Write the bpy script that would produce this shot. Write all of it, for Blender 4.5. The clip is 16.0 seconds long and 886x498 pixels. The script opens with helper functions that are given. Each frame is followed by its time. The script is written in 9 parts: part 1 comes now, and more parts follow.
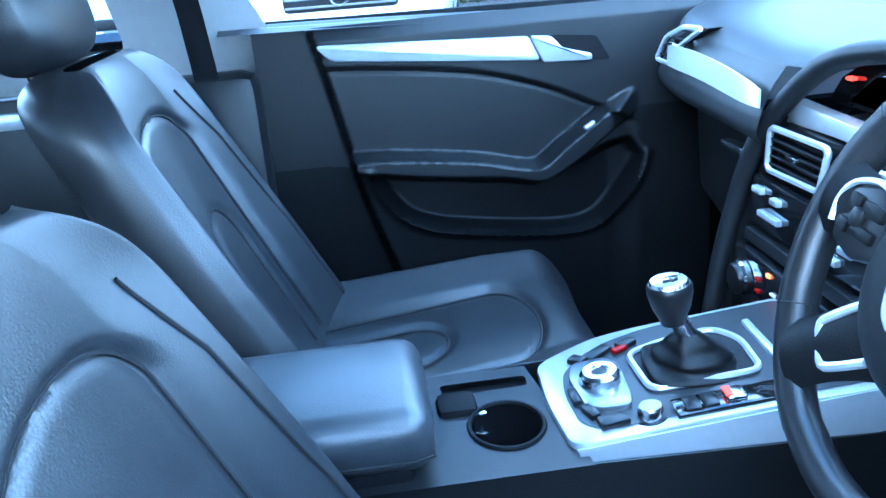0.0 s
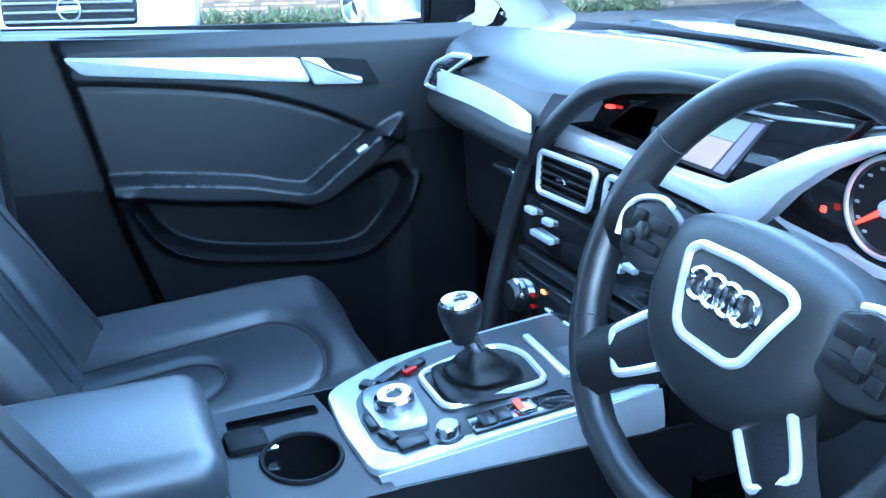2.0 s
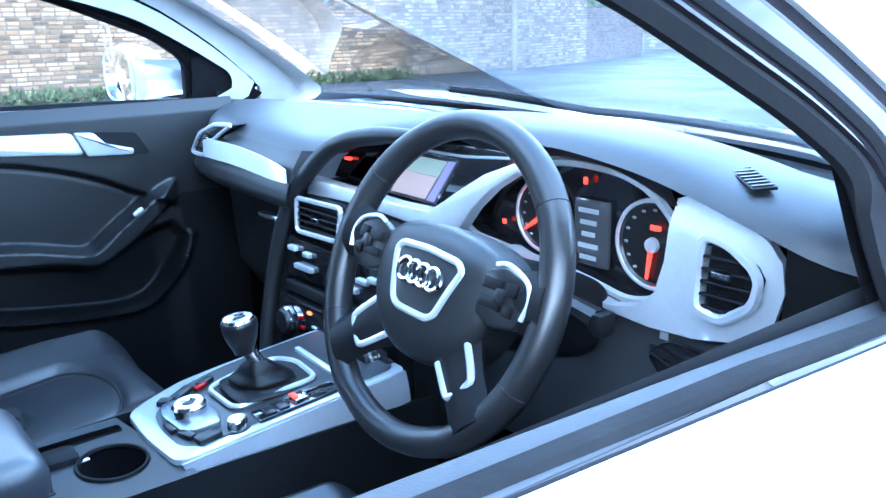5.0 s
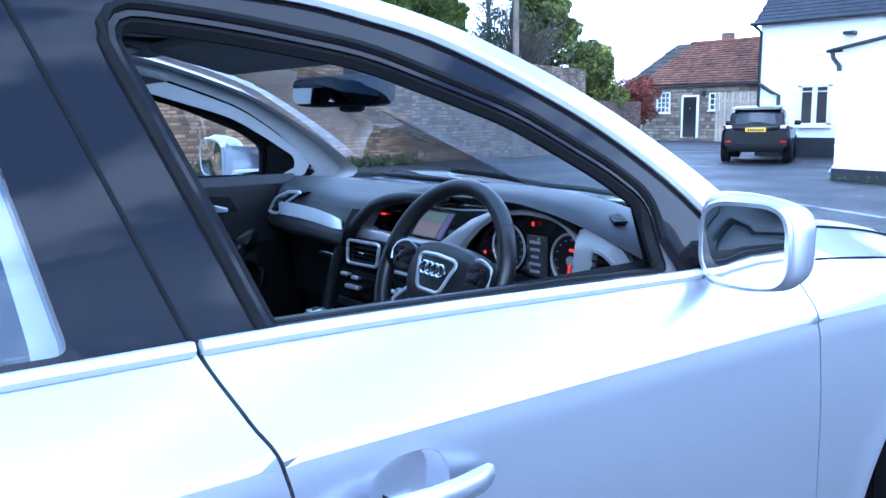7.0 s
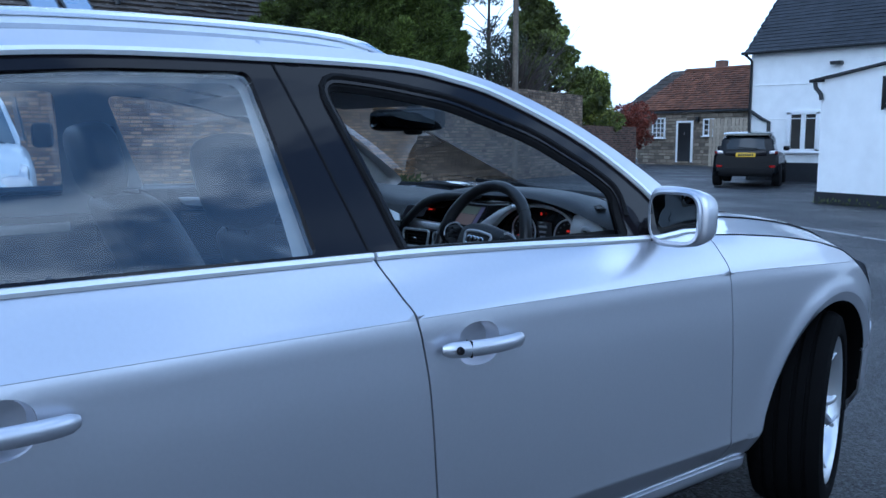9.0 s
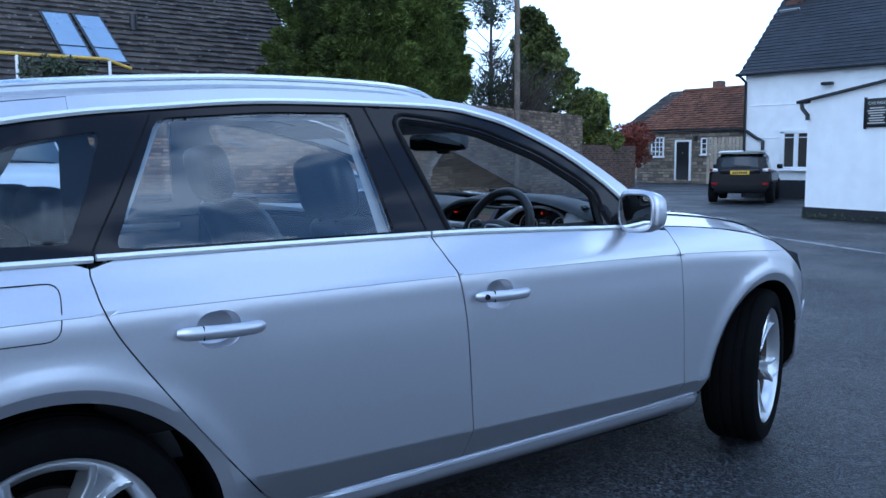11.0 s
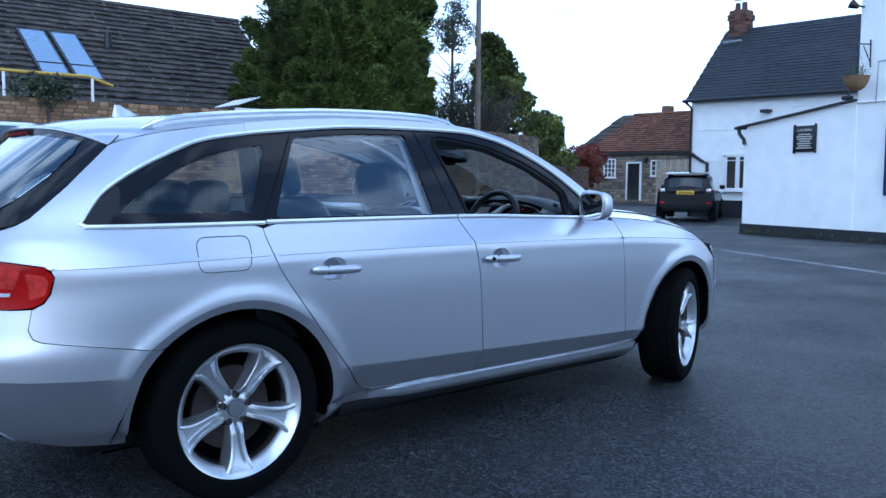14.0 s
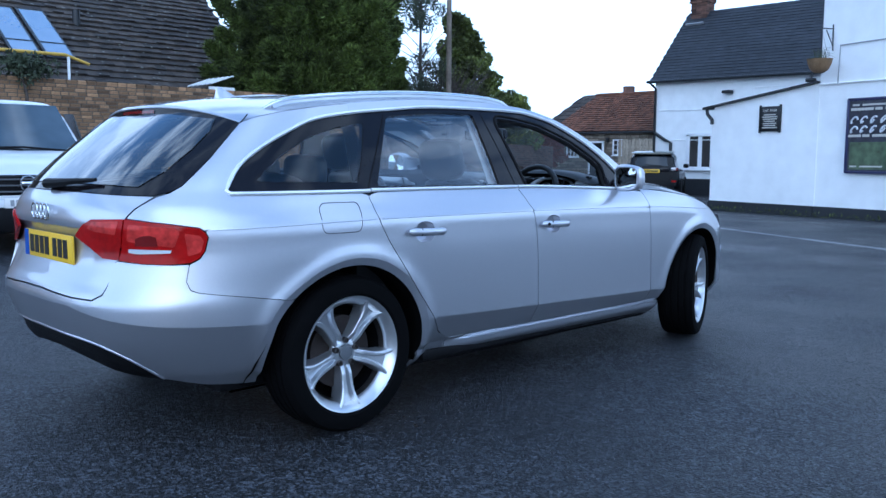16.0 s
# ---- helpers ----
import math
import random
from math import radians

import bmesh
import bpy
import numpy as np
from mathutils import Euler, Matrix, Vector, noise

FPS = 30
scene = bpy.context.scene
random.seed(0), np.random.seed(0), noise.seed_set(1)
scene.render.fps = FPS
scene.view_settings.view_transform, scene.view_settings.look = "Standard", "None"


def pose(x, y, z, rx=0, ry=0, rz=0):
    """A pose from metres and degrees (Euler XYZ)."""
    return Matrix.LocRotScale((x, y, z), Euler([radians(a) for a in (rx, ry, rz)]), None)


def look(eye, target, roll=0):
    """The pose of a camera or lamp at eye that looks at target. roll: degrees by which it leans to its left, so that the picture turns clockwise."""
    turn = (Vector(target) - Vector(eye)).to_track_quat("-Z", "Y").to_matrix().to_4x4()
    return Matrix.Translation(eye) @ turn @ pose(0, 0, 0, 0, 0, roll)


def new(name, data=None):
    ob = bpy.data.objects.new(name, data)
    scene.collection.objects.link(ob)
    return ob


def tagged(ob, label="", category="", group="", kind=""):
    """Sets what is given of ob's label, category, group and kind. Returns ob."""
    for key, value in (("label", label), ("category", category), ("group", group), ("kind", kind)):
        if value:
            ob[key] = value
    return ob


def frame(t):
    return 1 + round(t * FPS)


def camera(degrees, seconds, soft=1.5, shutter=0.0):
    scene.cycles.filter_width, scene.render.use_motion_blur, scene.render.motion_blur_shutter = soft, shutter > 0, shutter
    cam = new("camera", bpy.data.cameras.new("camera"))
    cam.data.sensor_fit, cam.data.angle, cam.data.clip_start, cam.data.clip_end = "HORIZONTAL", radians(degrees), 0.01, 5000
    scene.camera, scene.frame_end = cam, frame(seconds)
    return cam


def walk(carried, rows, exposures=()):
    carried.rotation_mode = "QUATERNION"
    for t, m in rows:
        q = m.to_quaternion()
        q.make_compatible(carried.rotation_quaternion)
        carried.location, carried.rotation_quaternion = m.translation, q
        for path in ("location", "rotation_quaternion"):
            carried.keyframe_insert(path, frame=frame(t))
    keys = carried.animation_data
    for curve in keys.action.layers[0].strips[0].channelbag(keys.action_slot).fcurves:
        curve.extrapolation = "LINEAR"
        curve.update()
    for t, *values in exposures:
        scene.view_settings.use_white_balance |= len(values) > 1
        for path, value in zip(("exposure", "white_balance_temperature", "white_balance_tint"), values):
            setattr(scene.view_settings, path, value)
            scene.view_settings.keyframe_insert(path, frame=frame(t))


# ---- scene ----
cam = camera(55.4, 16.0)
PATH = [
    (0, (0.87, 1.328, 1.186), (-1.002, 1.479, 0.499), -5.1),
    (0.5, (0.873, 1.31, 1.189), (-1.003, 1.383, 0.5), -5.3),
    (1, (0.863, 1.304, 1.182), (-1.009, 1.462, 0.495), -4.4),
    (1.5, (0.848, 1.294, 1.174), (-0.988, 1.722, 0.505), -2.5),
    (2, (0.836, 1.287, 1.173), (-0.91, 2.014, 0.521), -0.6),
    (2.5, (0.831, 1.315, 1.171), (-0.802, 2.273, 0.527), -0.9),
    (3, (0.847, 1.342, 1.175), (-0.673, 2.458, 0.507), -2.1),
    (5.5, (1.208, 1.091, 1.201), (-0.324, 2.294, 0.75), -1.1),
    (6, (1.364, 0.987, 1.215), (-0.192, 2.183, 0.827), -1.2),
    (6.5, (1.531, 0.865, 1.225), (-0.034, 2.062, 0.881), -1.0),
    (7, (1.648, 0.73, 1.225), (0.095, 1.951, 0.914), -0.7),
    (7.5, (1.775, 0.594, 1.227), (0.225, 1.826, 0.94), -0.7),
    (8, (1.89, 0.493, 1.208), (0.331, 1.72, 0.95), -1.7),
    (8.5, (2.055, 0.332, 1.217), (0.495, 1.558, 0.961), -1.1),
    (9, (2.194, 0.148, 1.222), (0.64, 1.38, 0.964), -0.2),
    (11.5, (2.936, -0.595, 1.208), (1.38, 0.645, 1.01), -0.6),
    (12, (3.071, -0.758, 1.195), (1.525, 0.498, 1.011), -0.7),
    (12.5, (3.195, -0.895, 1.184), (1.662, 0.377, 1.007), -0.3),
    (13, (3.323, -1.076, 1.185), (1.81, 0.221, 1.01), 0.2),
    (13.5, (3.458, -1.271, 1.182), (1.956, 0.039, 1.011), 0.4),
    (14, (3.574, -1.434, 1.163), (2.079, -0.117, 0.996), 0.3),
    (14.5, (3.677, -1.621, 1.145), (2.193, -0.291, 0.976), 0.3),
    (15, (3.726, -1.772, 1.125), (2.251, -0.433, 0.946), -0.1),
    (15.5, (3.691, -1.954, 1.118), (2.242, -0.59, 0.926), -0.0),
    (16, (3.587, -2.14, 1.136), (2.165, -0.751, 0.922), 0.3),
]
EXPOSURES = [
    (0.0, 3.35, 4100, -2), (1.5, 3.45, 4250, -2), (2.5, 3.4, 4250, -2), (3.0, 3.4, 4250, 0), (5.0, 3.15, 4450, 3), (5.5, 3.1, 4450, 3), (6.0, 2.65, 4500, 6), (6.5, 2.0, 4450, 9),
    (7.0, 1.4, 4400, 11), (7.5, 0.85, 4350, 12), (8.0, 0.4, 4550, 8), (9.0, -0.12, 4600, 6), (11.5, -0.08, 4600, 7), (16.0, -0.06, 4600, 7),
]
walk(cam, [(t, look(eye, target, roll)) for t, eye, target, roll in PATH], EXPOSURES)

# ---- world, sun ----
SUN_EL, SUN_ROT = 20.0, 138.0
world = bpy.data.worlds.new("sky")
scene.world = world
world.use_nodes = True
nt = world.node_tree
bg = nt.nodes["Background"]
sky = nt.nodes.new("ShaderNodeTexSky")
sky.sky_type = "NISHITA"
sky.sun_disc = False
sky.sun_elevation, sky.sun_rotation = radians(SUN_EL), radians(SUN_ROT)
sky.air_density, sky.dust_density, sky.ozone_density = 1.0, 1.5, 1.5
tc = nt.nodes.new("ShaderNodeTexCoord")
mp = nt.nodes.new("ShaderNodeMapping")
mp.inputs["Scale"].default_value = (1.0, 1.0, 3.2)
nz = nt.nodes.new("ShaderNodeTexNoise")
nz.inputs["Scale"].default_value, nz.inputs["Detail"].default_value, nz.inputs["Roughness"].default_value = 2.9, 8.0, 0.56
rp = nt.nodes.new("ShaderNodeValToRGB")
rp.color_ramp.elements[0].position, rp.color_ramp.elements[0].color = 0.30, (9.6, 10.4, 11.6, 1)
rp.color_ramp.elements[1].position, rp.color_ramp.elements[1].color = 0.55, (13.0, 13.4, 13.8, 1)
mx = nt.nodes.new("ShaderNodeMix")
mx.data_type = "RGBA"
mx.inputs["Factor"].default_value = 0.8
nt.links.new(tc.outputs["Generated"], mp.inputs["Vector"])
nt.links.new(mp.outputs["Vector"], nz.inputs["Vector"])
nt.links.new(nz.outputs["Fac"], rp.inputs["Fac"])
nt.links.new(sky.outputs["Color"], mx.inputs["A"])
# whiter towards the horizon, darker and bluer between the clouds overhead
rh = nt.nodes.new("ShaderNodeValToRGB")
rh.color_ramp.elements[0].position, rh.color_ramp.elements[0].color = 0.455, (2.0, 3.1, 5.0, 1)
rh.color_ramp.elements[1].position, rh.color_ramp.elements[1].color = 0.575, (12.2, 12.5, 12.8, 1)
sp = nt.nodes.new("ShaderNodeSeparateXYZ")
el = nt.nodes.new("ShaderNodeMapRange")
el.inputs["From Min"].default_value, el.inputs["From Max"].default_value = 0.24, 0.52
hm = nt.nodes.new("ShaderNodeMix")
hm.data_type = "RGBA"
nt.links.new(tc.outputs["Generated"], sp.inputs["Vector"])
nt.links.new(sp.outputs["Z"], el.inputs["Value"])
nt.links.new(nz.outputs["Fac"], rh.inputs["Fac"])
nt.links.new(el.outputs["Result"], hm.inputs["Factor"])
nt.links.new(rp.outputs["Color"], hm.inputs["A"])
nt.links.new(rh.outputs["Color"], hm.inputs["B"])
nt.links.new(hm.outputs["Result"], mx.inputs["B"])
nt.links.new(mx.outputs["Result"], bg.inputs["Color"])
bg.inputs["Strength"].default_value = 0.15

sun_data = bpy.data.lights.new("sun", "SUN")
sun_data.energy, sun_data.angle, sun_data.color = 0.7, radians(60), (1.0, 0.96, 0.91)
sun = new("sun", sun_data)
sun.matrix_world = look((20 * math.sin(radians(SUN_ROT)), 20 * math.cos(radians(SUN_ROT)), 14), (0, 0, 0))

# ---- materials ----


def mat(name, color, rough=0.5, metal=0.0, vary=0.12, scale=8.0, bump=0.0, bscale=60.0, coat=0.0, spec=0.5, rand=0.0, island=0.0, rvary=0.0):
    """A surface with a base colour that varies at two scales, and fine relief."""
    m = bpy.data.materials.new(name)
    m.use_nodes = True
    n, l = m.node_tree.nodes, m.node_tree.links
    b = n["Principled BSDF"]
    b.inputs["Roughness"].default_value = rough
    b.inputs["Metallic"].default_value = metal
    b.inputs["Coat Weight"].default_value = coat
    b.inputs["Coat Roughness"].default_value = 0.03
    b.inputs["Specular IOR Level"].default_value = spec
    co = n.new("ShaderNodeTexCoord")
    if vary > 0:
        a = n.new("ShaderNodeTexNoise")
        a.inputs["Scale"].default_value, a.inputs["Detail"].default_value = scale, 6.0
        a2 = n.new("ShaderNodeTexNoise")
        a2.inputs["Scale"].default_value, a2.inputs["Detail"].default_value = scale * 0.13, 3.0
        l.new(co.outputs["Object"], a.inputs["Vector"])
        l.new(co.outputs["Object"], a2.inputs["Vector"])
        ad = n.new("ShaderNodeMath")
        ad.operation = "ADD"
        l.new(a.outputs["Fac"], ad.inputs[0])
        l.new(a2.outputs["Fac"], ad.inputs[1])
        mr = n.new("ShaderNodeMapRange")
        mr.inputs["From Min"].default_value, mr.inputs["From Max"].default_value = 0.7, 1.3
        mr.inputs["To Min"].default_value, mr.inputs["To Max"].default_value = 1 - vary, 1 + vary
        l.new(ad.outputs[0], mr.inputs["Value"])
        val = mr.outputs["Result"]
        for source, amount in (("ShaderNodeObjectInfo", rand), ("ShaderNodeNewGeometry", island)):
            if amount > 0:
                oi = n.new(source)
                m2 = n.new("ShaderNodeMapRange")
                m2.inputs["To Min"].default_value, m2.inputs["To Max"].default_value = 1 - amount, 1 + amount
                l.new(oi.outputs["Random" if rand and source == "ShaderNodeObjectInfo" else "Random Per Island"], m2.inputs["Value"])
                mu = n.new("ShaderNodeMath")
                mu.operation = "MULTIPLY"
                l.new(val, mu.inputs[0])
                l.new(m2.outputs["Result"], mu.inputs[1])
                val = mu.outputs[0]
        vm = n.new("ShaderNodeVectorMath")
        vm.operation = "SCALE"
        vm.inputs[0].default_value = color
        l.new(val, vm.inputs["Scale"])
        l.new(vm.outputs["Vector"], b.inputs["Base Color"])
    else:
        b.inputs["Base Color"].default_value = (*color, 1)
    if rvary > 0:
        r = n.new("ShaderNodeTexNoise")
        r.inputs["Scale"].default_value, r.inputs["Detail"].default_value = scale * 0.4, 5.0
        l.new(co.outputs["Object"], r.inputs["Vector"])
        rr = n.new("ShaderNodeMapRange")
        rr.inputs["From Min"].default_value, rr.inputs["From Max"].default_value = 0.35, 0.65
        rr.inputs["To Min"].default_value, rr.inputs["To Max"].default_value = max(0.02, rough - rvary), rough + rvary
        l.new(r.outputs["Fac"], rr.inputs["Value"])
        l.new(rr.outputs["Result"], b.inputs["Roughness"])
    if bump > 0:
        t = n.new("ShaderNodeTexNoise")
        t.inputs["Scale"].default_value, t.inputs["Detail"].default_value = bscale, 4.0
        l.new(co.outputs["Object"], t.inputs["Vector"])
        bp = n.new("ShaderNodeBump")
        bp.inputs["Strength"].default_value, bp.inputs["Distance"].default_value = bump, 0.01
        l.new(t.outputs["Fac"], bp.inputs["Height"])
        l.new(bp.outputs["Normal"], b.inputs["Normal"])
    return m


def glass_mat(name, tint, rough=0.0, mixfac=0.5):
    """Thin window glass: clear tinted, with a mirror share by Fresnel."""
    m = bpy.data.materials.new(name)
    m.use_nodes = True
    n, l = m.node_tree.nodes, m.node_tree.links
    for x in list(n):
        if x.type == "BSDF_PRINCIPLED":
            n.remove(x)
    tr = n.new("ShaderNodeBsdfTransparent")
    tr.inputs["Color"].default_value = (*tint, 1)
    gl = n.new("ShaderNodeBsdfGlossy")
    gl.inputs["Roughness"].default_value = rough
    gl.inputs["Color"].default_value = (0.95, 0.97, 1.0, 1)
    fr = n.new("ShaderNodeLayerWeight")
    fr.inputs["Blend"].default_value = 0.5
    pw = n.new("ShaderNodeMath")
    pw.operation = "POWER"
    pw.inputs[1].default_value = 3.0
    ma = n.new("ShaderNodeMath")
    ma.operation = "MULTIPLY_ADD"
    ma.inputs[1].default_value, ma.inputs[2].default_value = 0.9, mixfac
    mix = n.new("ShaderNodeMixShader")
    l.new(fr.outputs["Facing"], pw.inputs[0])
    l.new(pw.outputs[0], ma.inputs[0])
    l.new(ma.outputs[0], mix.inputs["Fac"])
    l.new(tr.outputs["BSDF"], mix.inputs[1])
    l.new(gl.outputs["BSDF"], mix.inputs[2])
    l.new(mix.outputs["Shader"], n["Material Output"].inputs["Surface"])
    return m


def glow_mat(name, color, strength):
    m = bpy.data.materials.new(name)
    m.use_nodes = True
    b = m.node_tree.nodes["Principled BSDF"]
    b.inputs["Base Color"].default_value = (*[c * 0.5 for c in color], 1)
    b.inputs["Emission Color"].default_value = (*color, 1)
    b.inputs["Emission Strength"].default_value = strength
    return m


PAINT = mat("silver_paint", (0.57, 0.585, 0.64), 0.33, 0.82, 0.02, 900, 0.0, coat=1.0)
BLACK_GLOSS = mat("gloss_black", (0.010, 0.009, 0.011), 0.04, 0.0, 0.05, 30, spec=0.28)
BLACK_PLASTIC = mat("black_plastic", (0.006, 0.006, 0.007), 0.55, 0.0, 0.15, 40, 0.12, 500, spec=0.14)
RUBBER = mat("rubber", (0.007, 0.007, 0.008), 0.85, 0.0, 0.2, 30, 0.1, 200, rvary=0.1, spec=0.2)
# Black rubber, with the shade of the wheel arches put into its colour.
ARCH_SHADE = mat("arch_shade_black", (0.0028, 0.0028, 0.0032), 0.8, 0.0, 0.2, 30, 0.1, 200, spec=0.06)
CHROME = mat("bright_trim", (0.82, 0.84, 0.86), 0.16, 1.0, 0.02, 50)
TRIM = mat("satin_trim", (0.86, 0.88, 0.90), 0.30, 0.45, 0.02, 50)
SATIN_ALU = mat("satin_aluminium", (0.62, 0.65, 0.69), 0.28, 0.55, 0.05, 120, 0.05, 800)
CAP_GREY = mat("cap_grey", (0.24, 0.25, 0.27), 0.42, 0.8, 0.06, 40)
ALLOY = mat("alloy", (0.62, 0.64, 0.67), 0.28, 0.85, 0.06, 20, coat=0.5)
STEEL_DARK = mat("brake_steel", (0.10, 0.09, 0.085), 0.45, 0.8, 0.35, 30)
# Rust, darkened further: the shade behind the spokes is in this colour.
BRAKE = mat("shaded_rusty_disc", (0.020, 0.013, 0.010), 0.7, 0.2, 0.35, 30)
GLASS_CLEAR = glass_mat("window_glass", (0.86, 0.90, 0.92), 0.0, 0.12)
GLASS_TINT = glass_mat("rear_window_glass", (0.84, 0.88, 0.90), 0.0, 0.05)
GLASS_SCREEN = glass_mat("windscreen_glass", (0.86, 0.90, 0.91), 0.0, 0.05)
MIRROR = mat("mirror", (0.85, 0.88, 0.9), 0.01, 1.0, 0.0)
RED_LENS = mat("red_lens", (0.30, 0.002, 0.002), 0.10, 0.0, 0.25, 40, spec=0.22)
RED_PALE = mat("red_lens_pale", (0.50, 0.035, 0.028), 0.10, 0.1, 0.45, 45, spec=0.3)
RED_DARK = mat("red_lens_dark", (0.14, 0.001, 0.001), 0.10, 0.0, 0.08, 30, coat=0.4)
CLEAR_LENS = mat("clear_lens", (0.70, 0.66, 0.66), 0.12, 0.3, 0.05, 60, coat=1.0)
PLATE_YELLOW = mat("plate_yellow", (0.85, 0.55, 0.02), 0.4, 0.0, 0.03, 30)
PLATE_WHITE = mat("plate_white", (0.8, 0.8, 0.78), 0.4, 0.0, 0.03, 30)
PLATE_INK = mat("plate_ink", (0.015, 0.015, 0.015), 0.5, 0.0, 0.05, 30)
PLATE_BLUE = mat("plate_blue", (0.02, 0.08, 0.42), 0.4, 0.0, 0.03, 30)
LEATHER = mat("black_leather", (0.017, 0.018, 0.021), 0.38, 0.0, 0.15, 14, 0.10, 420, rvary=0.06, spec=0.95)
# Paler than LEATHER: the sky's sheen on the armrest is in its colour.
ARM_LEATHER = mat("sky_lit_armrest_leather", (0.034, 0.037, 0.043), 0.38, 0.0, 0.12, 14, 0.08, 420, spec=1.0)
WHEEL_LEATHER = mat("smooth_black_leather", (0.012, 0.012, 0.013), 0.34, 0.0, 0.1, 20, 0.06, 500)
# Lit copy of DASH: light from windscreen and window is in its colour.
DASH_LIT = mat("dash_plastic_lit", (0.030, 0.032, 0.036), 0.48, 0.0, 0.12, 20, 0.10, 600)
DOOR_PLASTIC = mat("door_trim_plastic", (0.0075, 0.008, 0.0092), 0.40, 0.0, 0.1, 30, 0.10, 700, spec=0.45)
# Darker copy of DOOR_PLASTIC: the downward fall-off of light is in its colour.
HARD_SHADED = mat("hard_plastic_shaded", (0.0035, 0.0038, 0.0045), 0.45, 0.0, 0.1, 30, 0.10, 700, spec=0.22)
GAITER = mat("matt_gaiter_leather", (0.004, 0.004, 0.0045), 0.42, 0.0, 0.15, 20, 0.1, 400, spec=0.25)
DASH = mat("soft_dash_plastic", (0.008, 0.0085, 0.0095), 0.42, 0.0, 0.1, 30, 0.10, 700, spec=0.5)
CARPET = mat("black_carpet", (0.003, 0.003, 0.0034), 0.95, 0.0, 0.25, 60, 0.5, 300, spec=0.03)
HEADLINER = mat("grey_headliner", (0.42, 0.43, 0.44), 0.9, 0.0, 0.06, 60, 0.1, 500)
PILLAR_TRIM = mat("light_grey_pillar_trim", (0.50, 0.51, 0.52), 0.7, 0.0, 0.05, 40, 0.08, 500)
PIANO = mat("piano_black", (0.008, 0.008, 0.009), 0.10, 0.0, 0.05, 30, coat=0.6)
KNOB_BLACK = mat("knob_black", (0.010, 0.010, 0.011), 0.3, 0.0, 0.08, 60, spec=0.4)
SCREEN = mat("display_glass", (0.05, 0.05, 0.055), 0.06, 0.0, 0.0, coat=1.0)
RED_GLOW = glow_mat("red_light", (1.0, 0.035, 0.012), 0.42)
ORANGE_GLOW = glow_mat("orange_light", (1.0, 0.16, 0.03), 0.4)
WHITE_MARK = mat("white_marking", (0.75, 0.77, 0.8), 0.5, 0.0, 0.03, 60)
GREY_MARK = mat("grey_marking", (0.30, 0.31, 0.33), 0.5, 0.0, 0.03, 60)
STITCH = mat("stitching", (0.014, 0.014, 0.016), 0.8, 0.0, 0.1, 200)

# ---- mesh helpers ----


def finish(name, bm, material, parent=None, label="", smooth=True, sharp=35):
    me = bpy.data.meshes.new(name)
    if smooth:
        ang = radians(sharp)
        for e in bm.edges:
            if len(e.link_faces) == 2 and e.calc_face_angle(0) > ang:
                e.smooth = False
        for f in bm.faces:
            f.smooth = True
    bm.to_mesh(me)
    bm.free()
    me.materials.append(material)
    ob = new(name, me)
    if parent is not None:
        ob.parent = parent
    if label:
        ob["label"] = label
    return ob


def part(name, bm, material, parent, label="", smooth=True, sharp=35):
    return finish(name, bm, material, parent, label, smooth, sharp)


def thing(name, label, category, at=(0, 0, 0), rz=0.0, group="", kind=""):
    ob = new(name)
    ob.empty_display_size = 0.1
    ob.matrix_world = pose(*at, 0, 0, rz)
    return tagged(ob, label, category, group, kind)


def box(sx, sy, sz, at=(0, 0, 0), bevel=0.0, rot=(0, 0, 0), seg=2, bm=None):
    """A box centred at a place, with rounded edges."""
    b = bmesh.new()
    bmesh.ops.create_cube(b, size=1.0)
    bmesh.ops.scale(b, vec=(sx, sy, sz), verts=b.verts)
    if bevel > 0:
        bmesh.ops.bevel(b, geom=list(b.edges), offset=bevel, segments=seg, affect="EDGES", profile=0.5)
    bmesh.ops.transform(b, matrix=pose(*at, *rot), verts=b.verts)
    return merge(bm, b)


def merge(bm, b):
    """Adds b to bm (or gives b back when there is none)."""
    if bm is None:
        return b
    me = bpy.data.meshes.new("tmp")
    b.to_mesh(me)
    b.free()
    bm.from_mesh(me)
    bpy.data.meshes.remove(me)
    return bm


def lathe(profile, seg=32, m=None, bm=None, closed=False, cap=True):
    """Turns (radius, height) points round z."""
    b = bmesh.new()
    rings = []
    for r, h in profile:
        rings.append([b.verts.new((r * math.cos(2 * math.pi * i / seg), r * math.sin(2 * math.pi * i / seg), h)) for i in range(seg)])
    pairs = list(zip(rings, rings[1:])) + ([(rings[-1], rings[0])] if closed else [])
    for a, c in pairs:
        for i in range(seg):
            j = (i + 1) % seg
            b.faces.new((a[i], a[j], c[j], c[i]))
    if not closed and cap:
        for ring, r in ((rings[0], profile[0][0]), (rings[-1], profile[-1][0])):
            if r > 1e-4:
                b.faces.new(ring if ring is rings[-1] else ring[::-1])
    bmesh.ops.remove_doubles(b, verts=b.verts, dist=1e-5)
    bmesh.ops.recalc_face_normals(b, faces=b.faces)
    if m is not None:
        bmesh.ops.transform(b, matrix=m, verts=b.verts)
    return merge(bm, b)


